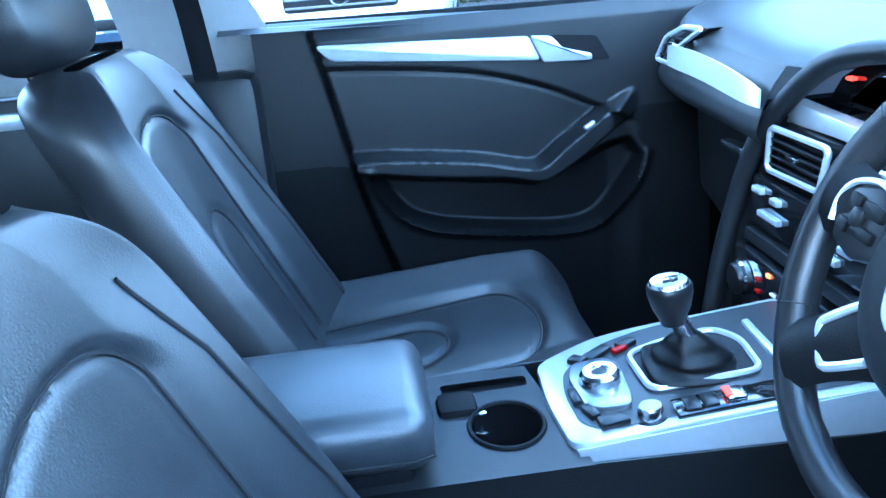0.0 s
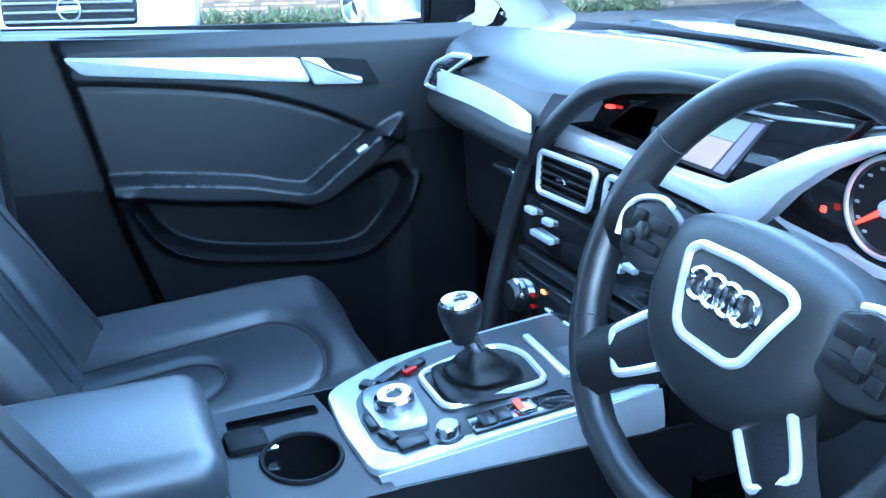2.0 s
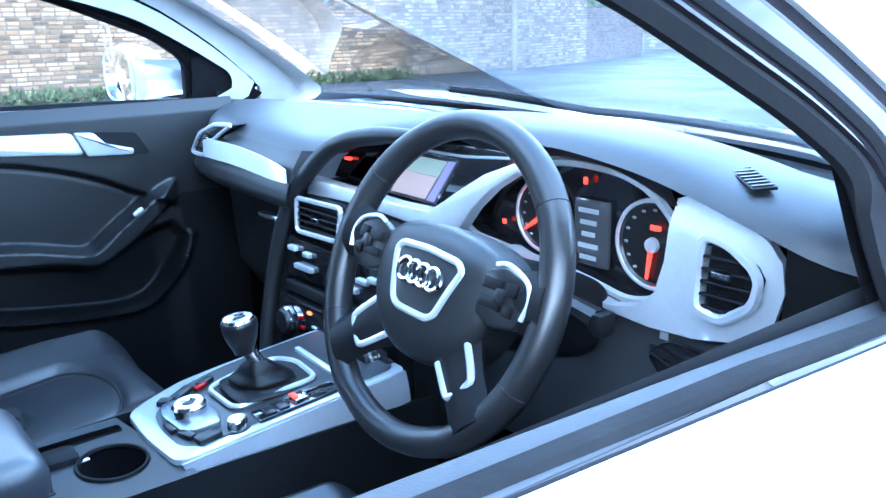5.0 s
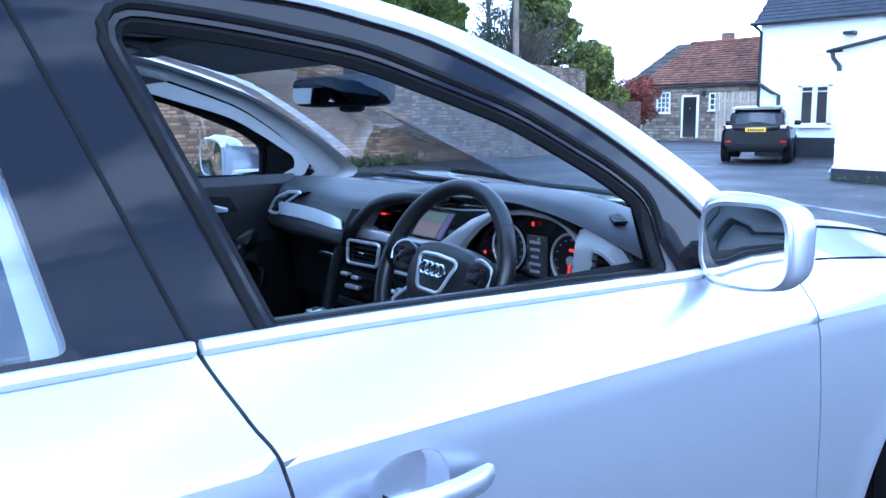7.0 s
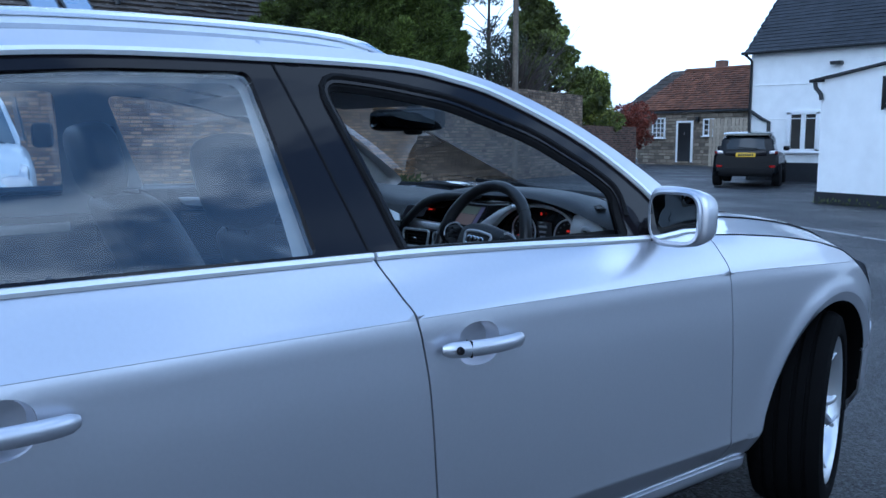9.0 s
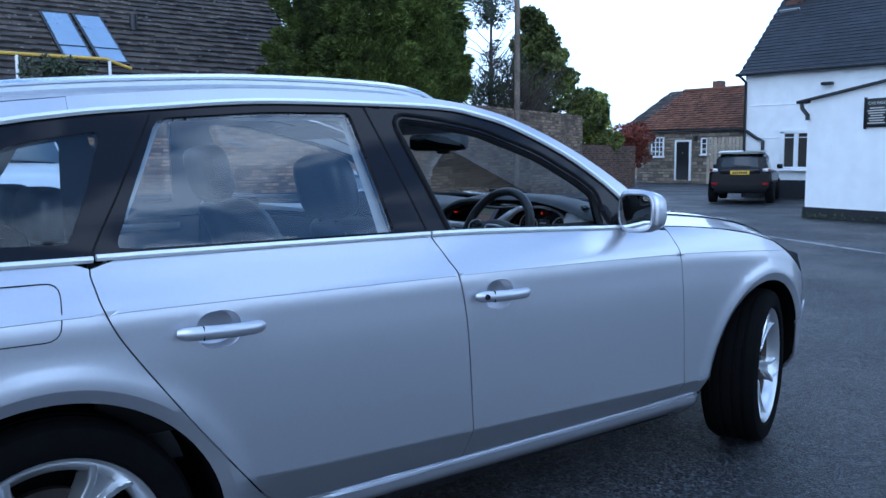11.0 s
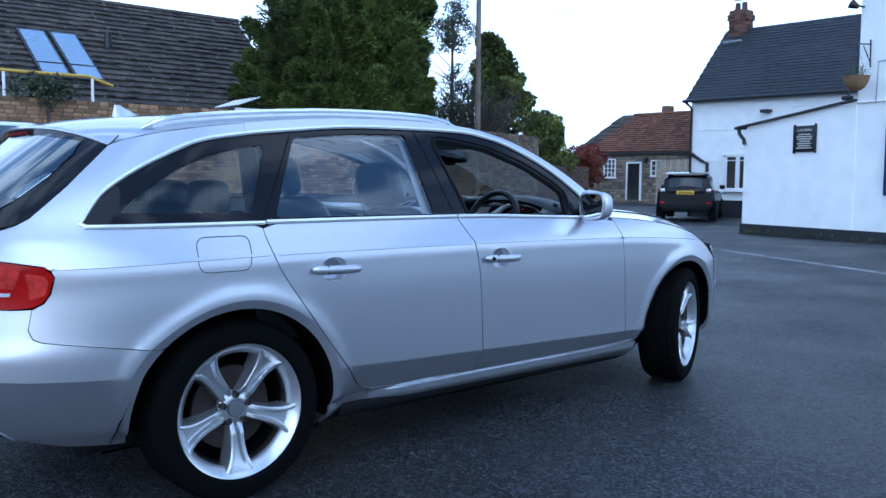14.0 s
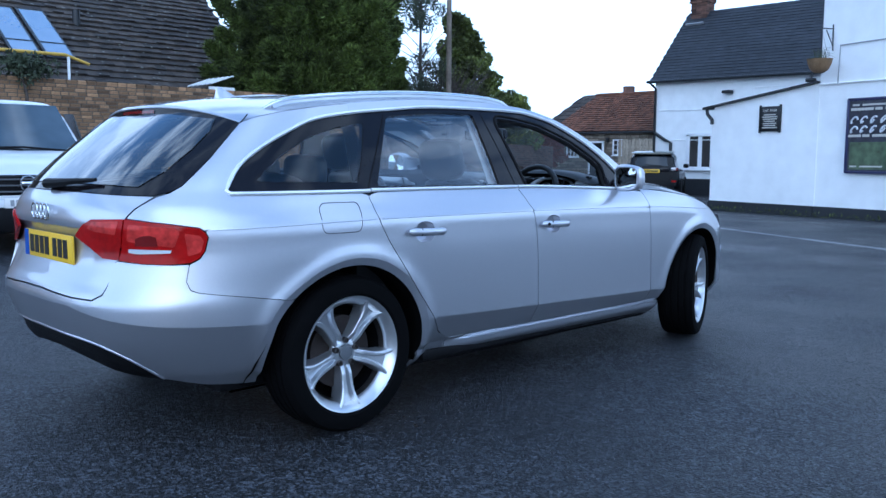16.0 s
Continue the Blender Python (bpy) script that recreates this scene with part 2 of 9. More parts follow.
def tube(points, radius, seg=8, closed=False, bm=None, flat=1.0, up=(0, 0, 1)):
    """A rod along points; radius may be a list. flat scales its height."""
    b = bmesh.new()
    pts = [Vector(p) for p in points]
    n = len(pts)
    rad = [float(q) for q in radius] if isinstance(radius, (list, tuple)) else [float(radius)] * n
    rings = []
    for i, p in enumerate(pts):
        if closed:
            d = pts[(i + 1) % n] - pts[i - 1]
        else:
            d = pts[min(i + 1, n - 1)] - pts[max(i - 1, 0)]
        d.normalize()
        s = d.cross(Vector(up))
        if s.length < 1e-3:
            s = d.cross(Vector((1, 0, 0)))
        s.normalize()
        u = s.cross(d)
        rings.append([b.verts.new(p + rad[i] * (math.cos(2 * math.pi * k / seg) * s + flat * math.sin(2 * math.pi * k / seg) * u)) for k in range(seg)])
    for i in range(n if closed else n - 1):
        a, c = rings[i], rings[(i + 1) % n]
        for k in range(seg):
            j = (k + 1) % seg
            b.faces.new((a[k], a[j], c[j], c[k]))
    if not closed:
        b.faces.new(rings[0][::-1])
        b.faces.new(rings[-1])
    bmesh.ops.recalc_face_normals(b, faces=b.faces)
    return merge(bm, b)


def slab(outline, thick, m=None, bevel=0.0, bm=None, seg=2):
    """A flat plate: an outline in x, y, from z=0 up to thick."""
    b = bmesh.new()
    vs = [b.verts.new((x, y, 0)) for x, y in outline]
    f = b.faces.new(vs)
    r = bmesh.ops.extrude_face_region(b, geom=[f])
    top = [v for v in r["geom"] if isinstance(v, bmesh.types.BMVert)]
    bmesh.ops.translate(b, vec=(0, 0, thick), verts=top)
    bmesh.ops.recalc_face_normals(b, faces=b.faces)
    if bevel > 0:
        zt = thick
        es = [e for e in b.edges if all(abs(v.co.z - zt) < 1e-6 for v in e.verts)]
        bmesh.ops.bevel(b, geom=es, offset=bevel, segments=seg, affect="EDGES", profile=0.5)
    if m is not None:
        bmesh.ops.transform(b, matrix=m, verts=b.verts)
    return merge(bm, b)


def grid(nu, nv, f, bm=None, thick=0.0, wrap=False):
    """A sheet: f(u, v) for u, v in 0..1; with a thickness along its normals."""
    b = bmesh.new()
    vs = [[b.verts.new(f(i / nu, j / nv)) for j in range(nv + 1)] for i in range(nu + 1)]
    for i in range(nu):
        for j in range(nv):
            b.faces.new((vs[i][j], vs[i + 1][j], vs[i + 1][j + 1], vs[i][j + 1]))
    bmesh.ops.remove_doubles(b, verts=b.verts, dist=1e-6)
    bmesh.ops.recalc_face_normals(b, faces=b.faces)
    if thick:
        bmesh.ops.solidify(b, geom=list(b.faces), thickness=thick)
    return merge(bm, b)


def smooth_line(points, per=6, closed=False):
    """A Catmull-Rom line through points of any dimension."""
    p = [np.array(q, float) for q in points]
    n = len(p)
    out = []
    for i in range(n if closed else n - 1):
        a, b, c, d = (p[(i - 1) % n], p[i], p[(i + 1) % n], p[(i + 2) % n]) if closed else (p[max(i - 1, 0)], p[i], p[i + 1], p[min(i + 2, n - 1)])
        for k in range(per):
            t = k / per
            out.append(tuple(0.5 * (2 * b + (c - a) * t + (2 * a - 5 * b + 4 * c - d) * t * t + (3 * b - a - 3 * c + d) * t ** 3)))
    if not closed:
        out.append(tuple(p[-1]))
    return out


def rounded(points, r, per=5):
    """A polygon with its corners rounded; r is one radius or one for each corner."""
    out = []
    n = len(points)
    for i in range(n):
        p, a, b = Vector(points[i]), Vector(points[i - 1]), Vector(points[(i + 1) % n])
        rad = r[i] if isinstance(r, (list, tuple)) else r
        da, db = (a - p), (b - p)
        k = min(rad, da.length * 0.45, db.length * 0.45)
        if k < 1e-4:
            out.append(tuple(p))
            continue
        s, e = p + da.normalized() * k, p + db.normalized() * k
        for j in range(per + 1):
            t = j / per
            out.append(tuple((1 - t) ** 2 * s + 2 * t * (1 - t) * p + t * t * e))
    return out


def inside(pt, poly):
    x, y = pt
    hit = False
    for i in range(len(poly)):
        (x1, y1), (x2, y2) = poly[i], poly[i - 1]
        if (y1 > y) != (y2 > y) and x < (x2 - x1) * (y - y1) / (y2 - y1) + x1:
            hit = not hit
    return hit

# ---- the estate car: body surface ----
# x to its right, y ahead, z up; the rear axle lies over the origin.
from mathutils.geometry import delaunay_2d_cdt

Z_KNOTS = (0.16, 0.20, 0.25, 0.275, 0.30, 0.40, 0.55, 0.70, 0.80, 0.872, 0.93, 0.985, 1.02, 1.10, 1.20, 1.30, 1.37, 1.42)
A_KNOTS = (0.74, 0.81, 0.868, 0.874, 0.894, 0.899, 0.909, 0.916, 0.918, 0.917, 0.893, 0.858, 0.842, 0.814, 0.776, 0.735, 0.704, 0.675)
R_KNOTS_Z = (0.16, 0.30, 0.45, 0.58, 0.66, 0.80, 0.87, 0.93, 1.00, 1.12, 1.25, 1.34, 1.42)
R_KNOTS_Y = (-0.78, -0.905, -0.965, -0.972, -0.940, -0.910, -0.915, -0.905, -0.86, -0.74, -0.58, -0.46, -0.36)
YC, NB = 0.2, 3.2
B_REF = 1.15
YF, NF = 2.2, 3.2
F_KNOTS_Z = (0.16, 0.30, 0.50, 0.65, 0.80, 0.92, 1.0)
F_KNOTS_Y = (3.50, 3.63, 3.67, 3.64, 3.52, 3.27, 3.06)


def ease(v, xs, ys):
    """Smooth monotone-ish reading between knots."""
    xs, ys = np.asarray(xs, float), np.asarray(ys, float)
    if v <= xs[0]:
        return float(ys[0])
    if v >= xs[-1]:
        return float(ys[-1])
    i = int(np.searchsorted(xs, v) - 1)
    h = xs[i + 1] - xs[i]
    t = (v - xs[i]) / h

    def slope(k):
        if k == 0:
            return (ys[1] - ys[0]) / (xs[1] - xs[0])
        if k == len(xs) - 1:
            return (ys[-1] - ys[-2]) / (xs[-1] - xs[-2])
        a, b = (ys[k] - ys[k - 1]) / (xs[k] - xs[k - 1]), (ys[k + 1] - ys[k]) / (xs[k + 1] - xs[k])
        return 0.0 if a * b < 0 else (2 * a * b / (a + b) if a + b else 0.0)
    m0, m1 = slope(i), slope(i + 1)
    return float((2 * t ** 3 - 3 * t * t + 1) * ys[i] + (t ** 3 - 2 * t * t + t) * h * m0 + (3 * t * t - 2 * t ** 3) * ys[i + 1] + (t ** 3 - t * t) * h * m1)


def step_up(v):
    v = min(1.0, max(0.0, v))
    return v * v * (3 - 2 * v)


def half_width(z):
    return ease(z, Z_KNOTS, A_KNOTS)


def rear_at(z):
    return ease(z, R_KNOTS_Z, R_KNOTS_Y)


# the plan's corner as fractions along its length, from y = YC round to the centre of the tail
CORNER = []
for k in range(401):
    th = math.pi / 2 * k / 400
    CORNER.append((math.cos(th) ** (2 / NB) if k < 400 else 0.0, math.sin(th) ** (2 / NB)))
ARC = [0.0]
for (cx, cy), (dx, dy) in zip(CORNER, CORNER[1:]):
    ARC.append(ARC[-1] + math.hypot((dx - cx) * 0.905, (dy - cy) * B_REF))
CX, CY, ARCS = np.array([c[0] for c in CORNER]), np.array([c[1] for c in CORNER]), np.array(ARC)
U_TAIL = YC - ARC[-1]


def crease_z(y):
    """Height of the crease along the car's side."""
    return ease(y, (-0.7, 0.1, 1.1, 2.15, 3.2), (0.868, 0.884, 0.879, 0.862, 0.80))


def tuck_z(u):
    """Height of the lower crease along the doors."""
    return ease(u, (-0.5, 0.45, 1.16, 2.35, 3.0), (0.50, 0.426, 0.399, 0.358, 0.34))


def bump_z(u):
    """The edge along the rear bumper, where its face turns under."""
    return ease(u, (-1.22, -0.97, -0.79, -0.45), (0.575, 0.535, 0.519, 0.508))


def skin(u, z, off=0.0):
    """A point of the right side: u is y along the side, and goes on round the rear corner as a length."""
    a = half_width(z)
    # flared arches and the crisp crease
    if u > -1.3:
        cz = crease_z(u)
        d = z - cz
        fade = min(1.0, max(0.0, (u + 0.72) / 0.06))
        if 0.0 < d < 0.07:
            a -= 0.21 * d * (1 - d / 0.07) * fade
        elif -0.12 < d <= 0.0:
            a -= (0.06 * -d * (1 + d / 0.12) + 0.0042 * min(1.0, -d / 0.002) * max(0.0, 1 + d / 0.03)) * fade
        c2 = tuck_z(u)
        if z < c2 and 0.34 < u < 2.46:
            a -= 0.62 * (c2 - max(z, 0.282)) * min(1.0, (u - 0.34) / 0.16, (2.46 - u) / 0.04)
        if z < 0.283 and 0.60 < u < 2.41:
            a += 0.018 * min(1.0, (0.283 - z) / 0.007) * min(1.0, (u - 0.60) / 0.22)
        bz = bump_z(u)
        if u < -0.38 and z < bz:
            a -= 0.46 * (bz - z) * min(1.0, (-0.38 - u) / 0.08, (u + 1.3) / 0.3)
        for yc in (-0.02, 2.79):
            r = math.hypot(u - yc, z - 0.30)
            if z < 0.8 and r < 0.50:
                a += 0.007 * step_up((0.495 - r) / 0.055) - 0.014 * max(0.0, (0.432 - r) / 0.032)
    if u >= YC:
        y = u
        if y <= YF:
            x = a
        else:
            f = ease(z, F_KNOTS_Z, F_KNOTS_Y)
            t = min(1.0, (y - YF) / (f - YF))
            x = a * max(0.0, 1 - t ** NF) ** (1 / NF)
    else:
        s = YC - u
        cx, cy = float(np.interp(s, ARCS, CX)), float(np.interp(s, ARCS, CY))
        x, y = a * cx, YC - (YC - rear_at(z) - 0.30 * max(0.0, bump_z(u) - z)) * cy
    p = Vector((x, y, z))
    if off:
        e = 0.006
        du = skin(u + e, z) - skin(u - e, z)
        dz = skin(u, z + e) - skin(u, z - e)
        nn = du.cross(dz)
        nn.normalize()
        if nn.x * x < -1e-6 and x > 0.1:
            nn = -nn
        if x <= 0.1 and nn.y > 0:
            nn = -nn
        p += nn * off
    return p


def to_u(y, z):
    """The u whose point at height z has that y."""
    if y >= YC:
        return y
    c = (YC - y) / (YC - rear_at(z))
    return YC - float(np.interp(min(c, 1.0), CY, ARCS))


def uz(points):
    return [(to_u(y, z), z) for y, z in points]


def resample(poly, step):
    out = []
    for i in range(len(poly)):
        a, b = Vector(poly[i]), Vector(poly[(i + 1) % len(poly)])
        n = max(1, int((b - a).length / step))
        for k in range(n):
            out.append(tuple(a.lerp(b, k / n)))
    return out


def inset(poly, d):
    """Moves a closed outline inwards by d (outwards when d is negative)."""
    area = sum(poly[i - 1][0] * poly[i][1] - poly[i][0] * poly[i - 1][1] for i in range(len(poly)))
    sgn = 1 if area > 0 else -1
    out = []
    n = len(poly)
    for i in range(n):
        a, p, b = Vector(poly[i - 1]), Vector(poly[i]), Vector(poly[(i + 1) % n])
        t1, t2 = (p - a), (b - p)
        if t1.length < 1e-9 or t2.length < 1e-9:
            continue
        t1.normalize(), t2.normalize()
        n1, n2 = Vector((-t1.y, t1.x)), Vector((-t2.y, t2.x))
        m = n1 + n2
        if m.length < 1e-6:
            m = n1
        m.normalize()
        k = d / max(0.5, m.dot(n1))
        out.append(tuple(p + m * k * sgn))
    return out


def panel(outline, surf, step=0.03, holes=(), off=0.0, lip=0.012, rows=(), mirror=False, edge=0.008, seam=0.0, along=None):
    """A curved panel: an outline in the skin's (u, z), with holes, on the surface, its rim folded inwards."""
    along = along or crease_z
    if seam:
        outline = inset(outline, seam)
    loops = [resample(outline, edge)] + [resample(h, edge) for h in holes]
    pts, edges = [], []
    for lp in loops:
        s = len(pts)
        pts += [Vector(p) for p in lp]
        edges += [(s + i, s + (i + 1) % len(lp)) for i in range(len(lp))]
    lo_u, hi_u = min(p[0] for p in loops[0]), max(p[0] for p in loops[0])
    lo_z, hi_z = min(p[1] for p in loops[0]), max(p[1] for p in loops[0])
    near = {(round(p.x / (step * 0.5)), round(p.y / (step * 0.5))) for p in pts}

    def free(q):
        i, j = round(q[0] / (step * 0.5)), round(q[1] / (step * 0.5))
        return (i, j) not in near and inside(q, loops[0]) and not any(inside(q, h) for h in loops[1:])
    nu, nz = max(1, int((hi_u - lo_u) / step)), max(1, int((hi_z - lo_z) / step))
    inner = []
    for i in range(nu + 1):
        u = lo_u + (hi_u - lo_u) * (i + 0.5) / (nu + 1)
        if rows:
            for r in rows:
                q = (u, along(u) + r)
                if free(q):
                    inner.append(Vector(q))
            for r in (-0.014, -0.003, 0.003, 0.014):
                q = (u, tuck_z(u) + r)
                if 0.3 < u < 2.45 and free(q):
                    inner.append(Vector(q))
        for j in range(nz + 1):
            if rows and any(abs(math.hypot(u - yc, lo_z + (hi_z - lo_z) * (j + 0.5) / (nz + 1) - 0.30) - 0.44) < 0.046 for yc in (-0.02, 2.79)):
                continue
            q = (u, lo_z + (hi_z - lo_z) * (j + 0.5) / (nz + 1))
            if rows and min(rows) - 0.012 < q[1] - along(u) < max(rows) + 0.012:
                continue
            if rows and 0.3 < u < 2.45 and abs(q[1] - tuck_z(u)) < 0.022:
                continue
            if free(q):
                inner.append(Vector(q))
    if rows:
        for yc in (-0.02, 2.79):
            for r in (0.416, 0.432, 0.446, 0.462, 0.478):
                for k in range(110):
                    a = 2 * math.pi * k / 110
                    q = (yc + r * math.cos(a), 0.30 + r * math.sin(a))
                    if free(q):
                        inner.append(Vector(q))
    vs, _, fs, _, _, _ = delaunay_2d_cdt(pts + inner, edges, [], 0, 1e-5)
    bm = bmesh.new()
    sg = -1 if mirror else 1
    made = []
    for v in vs:
        p = surf(v.x, v.y, off) if off else surf(v.x, v.y)
        made.append(bm.verts.new((sg * p.x, p.y, p.z)))
    for f in fs:
        c = sum((vs[i] for i in f), Vector((0, 0))) / len(f)
        if inside(c, loops[0]) and not any(inside(c, h) for h in loops[1:]):
            try:
                bm.faces.new([made[i] for i in f])
            except ValueError:
                pass
    loose = [v for v in bm.verts if not v.link_faces]
    bmesh.ops.delete(bm, geom=loose, context="VERTS")
    bmesh.ops.recalc_face_normals(bm, faces=bm.faces)
    bm.normal_update()
    mid = max(bm.faces, key=lambda f: f.calc_area())
    if mid.normal.x * sg * (1 if abs(mid.normal.x) > 0.2 else 0) < 0 or (abs(mid.normal.x) <= 0.2 and mid.normal.y > 0.5):
        bmesh.ops.reverse_faces(bm, faces=bm.faces)
    if lip:
        rim = [e for e in bm.edges if len(e.link_faces) == 1]
        bm.normal_update()
        nrm = {v: v.normal.copy() for e in rim for v in e.verts}
        ex = bmesh.ops.extrude_edge_only(bm, edges=rim)
        nv = [v for v in ex["geom"] if isinstance(v, bmesh.types.BMVert)]
        for v in nv:
            best = None
            for e in v.link_edges:
                o = e.other_vert(v)
                if o in nrm:
                    best = nrm[o]
            if best is not None:
                v.co -= best * lip
    return bm


# ---- the estate car: outlines along its side (y, z) ----
REAR_GAP = [(0.285, 1.325), (0.19, 1.16), (0.097, 1.0), (0.094, 0.93), (0.115, 0.86), (0.17, 0.77), (0.31, 0.578), (0.46, 0.393), (0.53, 0.33), (0.60, 0.302)]
MID_GAP = [(0.915, 1.366), (0.975, 1.19), (1.04, 1.0), (1.075, 0.925), (1.10, 0.875), (1.127, 0.74), (1.148, 0.55), (1.165, 0.40), (1.178, 0.292)]
FRONT_GAP = [(2.10, 0.965), (2.149, 0.862), (2.170, 0.72), (2.196, 0.51), (2.218, 0.34), (2.21, 0.29)]
WAIST = [(-0.50, 0.998), (0.10, 1.0), (1.04, 0.997), (1.84, 0.972)]
DLO_TOP = [(-0.515, 1.01), (-0.445, 1.10), (-0.34, 1.175), (-0.215, 1.240), (-0.085, 1.293), (0.10, 1.325), (0.285, 1.345), (0.57, 1.370), (0.91, 1.376), (1.20, 1.373), (1.345, 1.353), (1.48, 1.318), (1.685, 1.229), (1.85, 1.126), (1.972, 1.022)]
LINES = smooth_line(DLO_TOP, 4)


def waist_z(y):
    return ease(y, [p[0] for p in WAIST], [p[1] for p in WAIST])


car = thing("estate_car", "silver metallic estate car on wet asphalt, driver's window open", "car")


def arch(yc, zc, r, a0, a1, n=28):
    return [(yc + r * math.cos(radians(a0 + (a1 - a0) * i / n)), zc + r * math.sin(radians(a0 + (a1 - a0) * i / n))) for i in range(n + 1)]


AR, AF = (-0.02, 0.30), (2.79, 0.30)
dlo_poly = uz(LINES + [(1.84, 0.972), (1.04, 0.997), (0.10, 1.0), (-0.50, 0.998)])
waist_line = [(y, waist_z(y)) for y in np.linspace(-0.5, 1.84, 40)]
rear_gap = smooth_line(REAR_GAP, 5)
mid_gap = smooth_line(MID_GAP, 5)
front_gap = smooth_line(FRONT_GAP, 5)


def below(line, z):
    return [p for p in line if p[1] <= z]


def ring_2d(y, z, ry=0.056, rz=0.045, n=28):
    return [(y + ry * math.copysign(abs(math.cos(2 * math.pi * k / n)) ** 0.8, math.cos(2 * math.pi * k / n)), z + rz * math.copysign(abs(math.sin(2 * math.pi * k / n)) ** 0.8, math.sin(2 * math.pi * k / n))) for k in range(n)]


def flank(mirror):
    """The painted panels of one side."""
    rows = (-0.045, -0.028, -0.014, -0.006, -0.002, 0.0, 0.006, 0.018, 0.035)
    # rear door
    rd = below(rear_gap, 0.999)[::-1] + [(y, z) for y, z in waist_line if 0.10 < y < 1.035] + [(1.0405, 0.9968)] + below(mid_gap, 0.996)
    part("rear_door", panel(uz(rd), skin, rows=rows, seam=0.0022, mirror=mirror, holes=[ring_2d(0.362, 0.818)]), PAINT, car, "silver rear door panel", sharp=13)
    fd = below(mid_gap, 0.996)[::-1] + [(1.0415, 0.9968)] + [(y, z) for y, z in waist_line if 1.045 < y] + [(1.95, 0.962), (2.06, 0.955)] + front_gap[1:]
    part("front_door", panel(uz(fd), skin, rows=rows, seam=0.0022, mirror=mirror, holes=[ring_2d(1.255, 0.808)]), PAINT, car, "silver front door panel", sharp=13)
    # rear quarter, from the door round to the tail lamp and up the rear pillar to the roof
    q = [(0.60, 0.302)] + below(rear_gap, 0.999)[::-1][1:] + [(y, z) for y, z in waist_line[::-1] if y < 0.09]
    q += LINES[:21]
    q += [(0.10, 1.365), (-0.05, 1.347), (-0.2, 1.322), (-0.32, 1.293), (-0.371, 1.272)]
    qq = uz(q)
    qq += [(U_TAIL + w, z) for w, z in ((0.845, 1.208), (0.830, 1.132), (0.802, 1.067), (0.781, 1.027), (0.746, 1.003), (0.698, 0.988), (0.632, 0.946), (0.592, 0.910), (0.678, 0.901), (0.772, 0.892), (0.869, 0.879), (0.892, 0.864), (0.900, 0.845), (0.884, 0.793), (0.866, 0.765), (0.838, 0.749), (0.830, 0.744), (0.830, 0.683), (0.851, 0.652), (0.882, 0.641), (1.068, 0.616))]
    qq += uz([(-0.32, 0.590)])
    qq += uz(arch(*AR, 0.40, 133, -6)) + uz([(0.383, 0.182), (0.602, 0.182)])
    part("rear_quarter", panel(qq, skin, rows=rows, seam=0.0015, mirror=mirror), PAINT, car, "silver rear wing and pillar", sharp=13)
    # front wing
    fw = [p for p in front_gap[1:]][::-1] + [(2.10, 0.965), (2.25, 0.955), (2.45, 0.935), (2.65, 0.905), (2.85, 0.86), (3.0, 0.80), (3.12, 0.74), (3.20, 0.69), (3.20, 0.52)]
    fw += [(3.15, 0.47)] + arch(*AF, 0.40, 25, 180) + [(2.390, 0.289)]
    part("front_wing", panel(uz(fw), skin, rows=rows, seam=0.0015, mirror=mirror), PAINT, car, "silver front wing", sharp=13)
    # front bumper corner
    fb = [(3.15, 0.465), (3.20, 0.51), (3.30, 0.54), (3.45, 0.55), (3.58, 0.55), (3.58, 0.2), (3.40, 0.19), (3.17, 0.22)] + arch(*AF, 0.40, -10, 24)
    part("front_bumper", panel(uz(fb), skin, mirror=mirror), PAINT, car, "silver front bumper side")
    hl = [(3.20, 0.68), (3.28, 0.66), (3.42, 0.64), (3.52, 0.60), (3.56, 0.56), (3.30, 0.545), (3.205, 0.53)]
    part("headlight", panel(uz(hl), skin, off=-0.004, mirror=mirror), CLEAR_LENS, car, "clear headlight")
    # sill
    sl = [(0.604, 0.182), (0.604, 0.298), (1.18, 0.288), (2.22, 0.286), (2.392, 0.285), (2.398, 0.195)]
    part("sill", panel(sl, skin, step=0.007, edge=0.012, mirror=mirror), PAINT, car, "silver side sill")
    # black strip below the sill, standing for the shade under the car
    part("sill_skirt", panel([(0.40, 0.150), (0.40, 0.180), (2.39, 0.193), (2.39, 0.165)], skin, step=0.02, edge=0.03, mirror=mirror), BLACK_PLASTIC, car)
    # gloss black window surrounds and the bright trim round them
    fr = [(1.010, 1.340), (1.130, 1.004), (1.60, 0.994), (1.798, 0.984), (1.792, 1.090), (1.727, 1.137), (1.56, 1.226), (1.33, 1.303), (1.15, 1.329)]
    fr = rounded(fr, [0.05, 0.015, 0.01, 0.02, 0.03, 0.05, 0.05, 0.05, 0.05])
    rr = rounded([(0.300, 1.320), (0.60, 1.345), (0.862, 1.350), (0.925, 1.013), (0.215, 1.016), (0.155, 1.02)], [0.03, 0.05, 0.02, 0.015, 0.01, 0.02])
    qg = rounded([(-0.40, 1.045), (-0.355, 1.085), (-0.25, 1.16), (-0.128, 1.223), (0.0, 1.262), (0.165, 1.288), (0.058, 1.035)], [0.02, 0.05, 0.05, 0.05, 0.05, 0.025, 0.02])
    fr, rr, qg = uz(fr), uz(rr), uz(qg)
    gaps = [uz([(y - 0.0025, z) for y, z in line if z > 0.985] + [(y + 0.0025, z) for y, z in line[::-1] if z > 0.985]) for line in (mid_gap, rear_gap)]
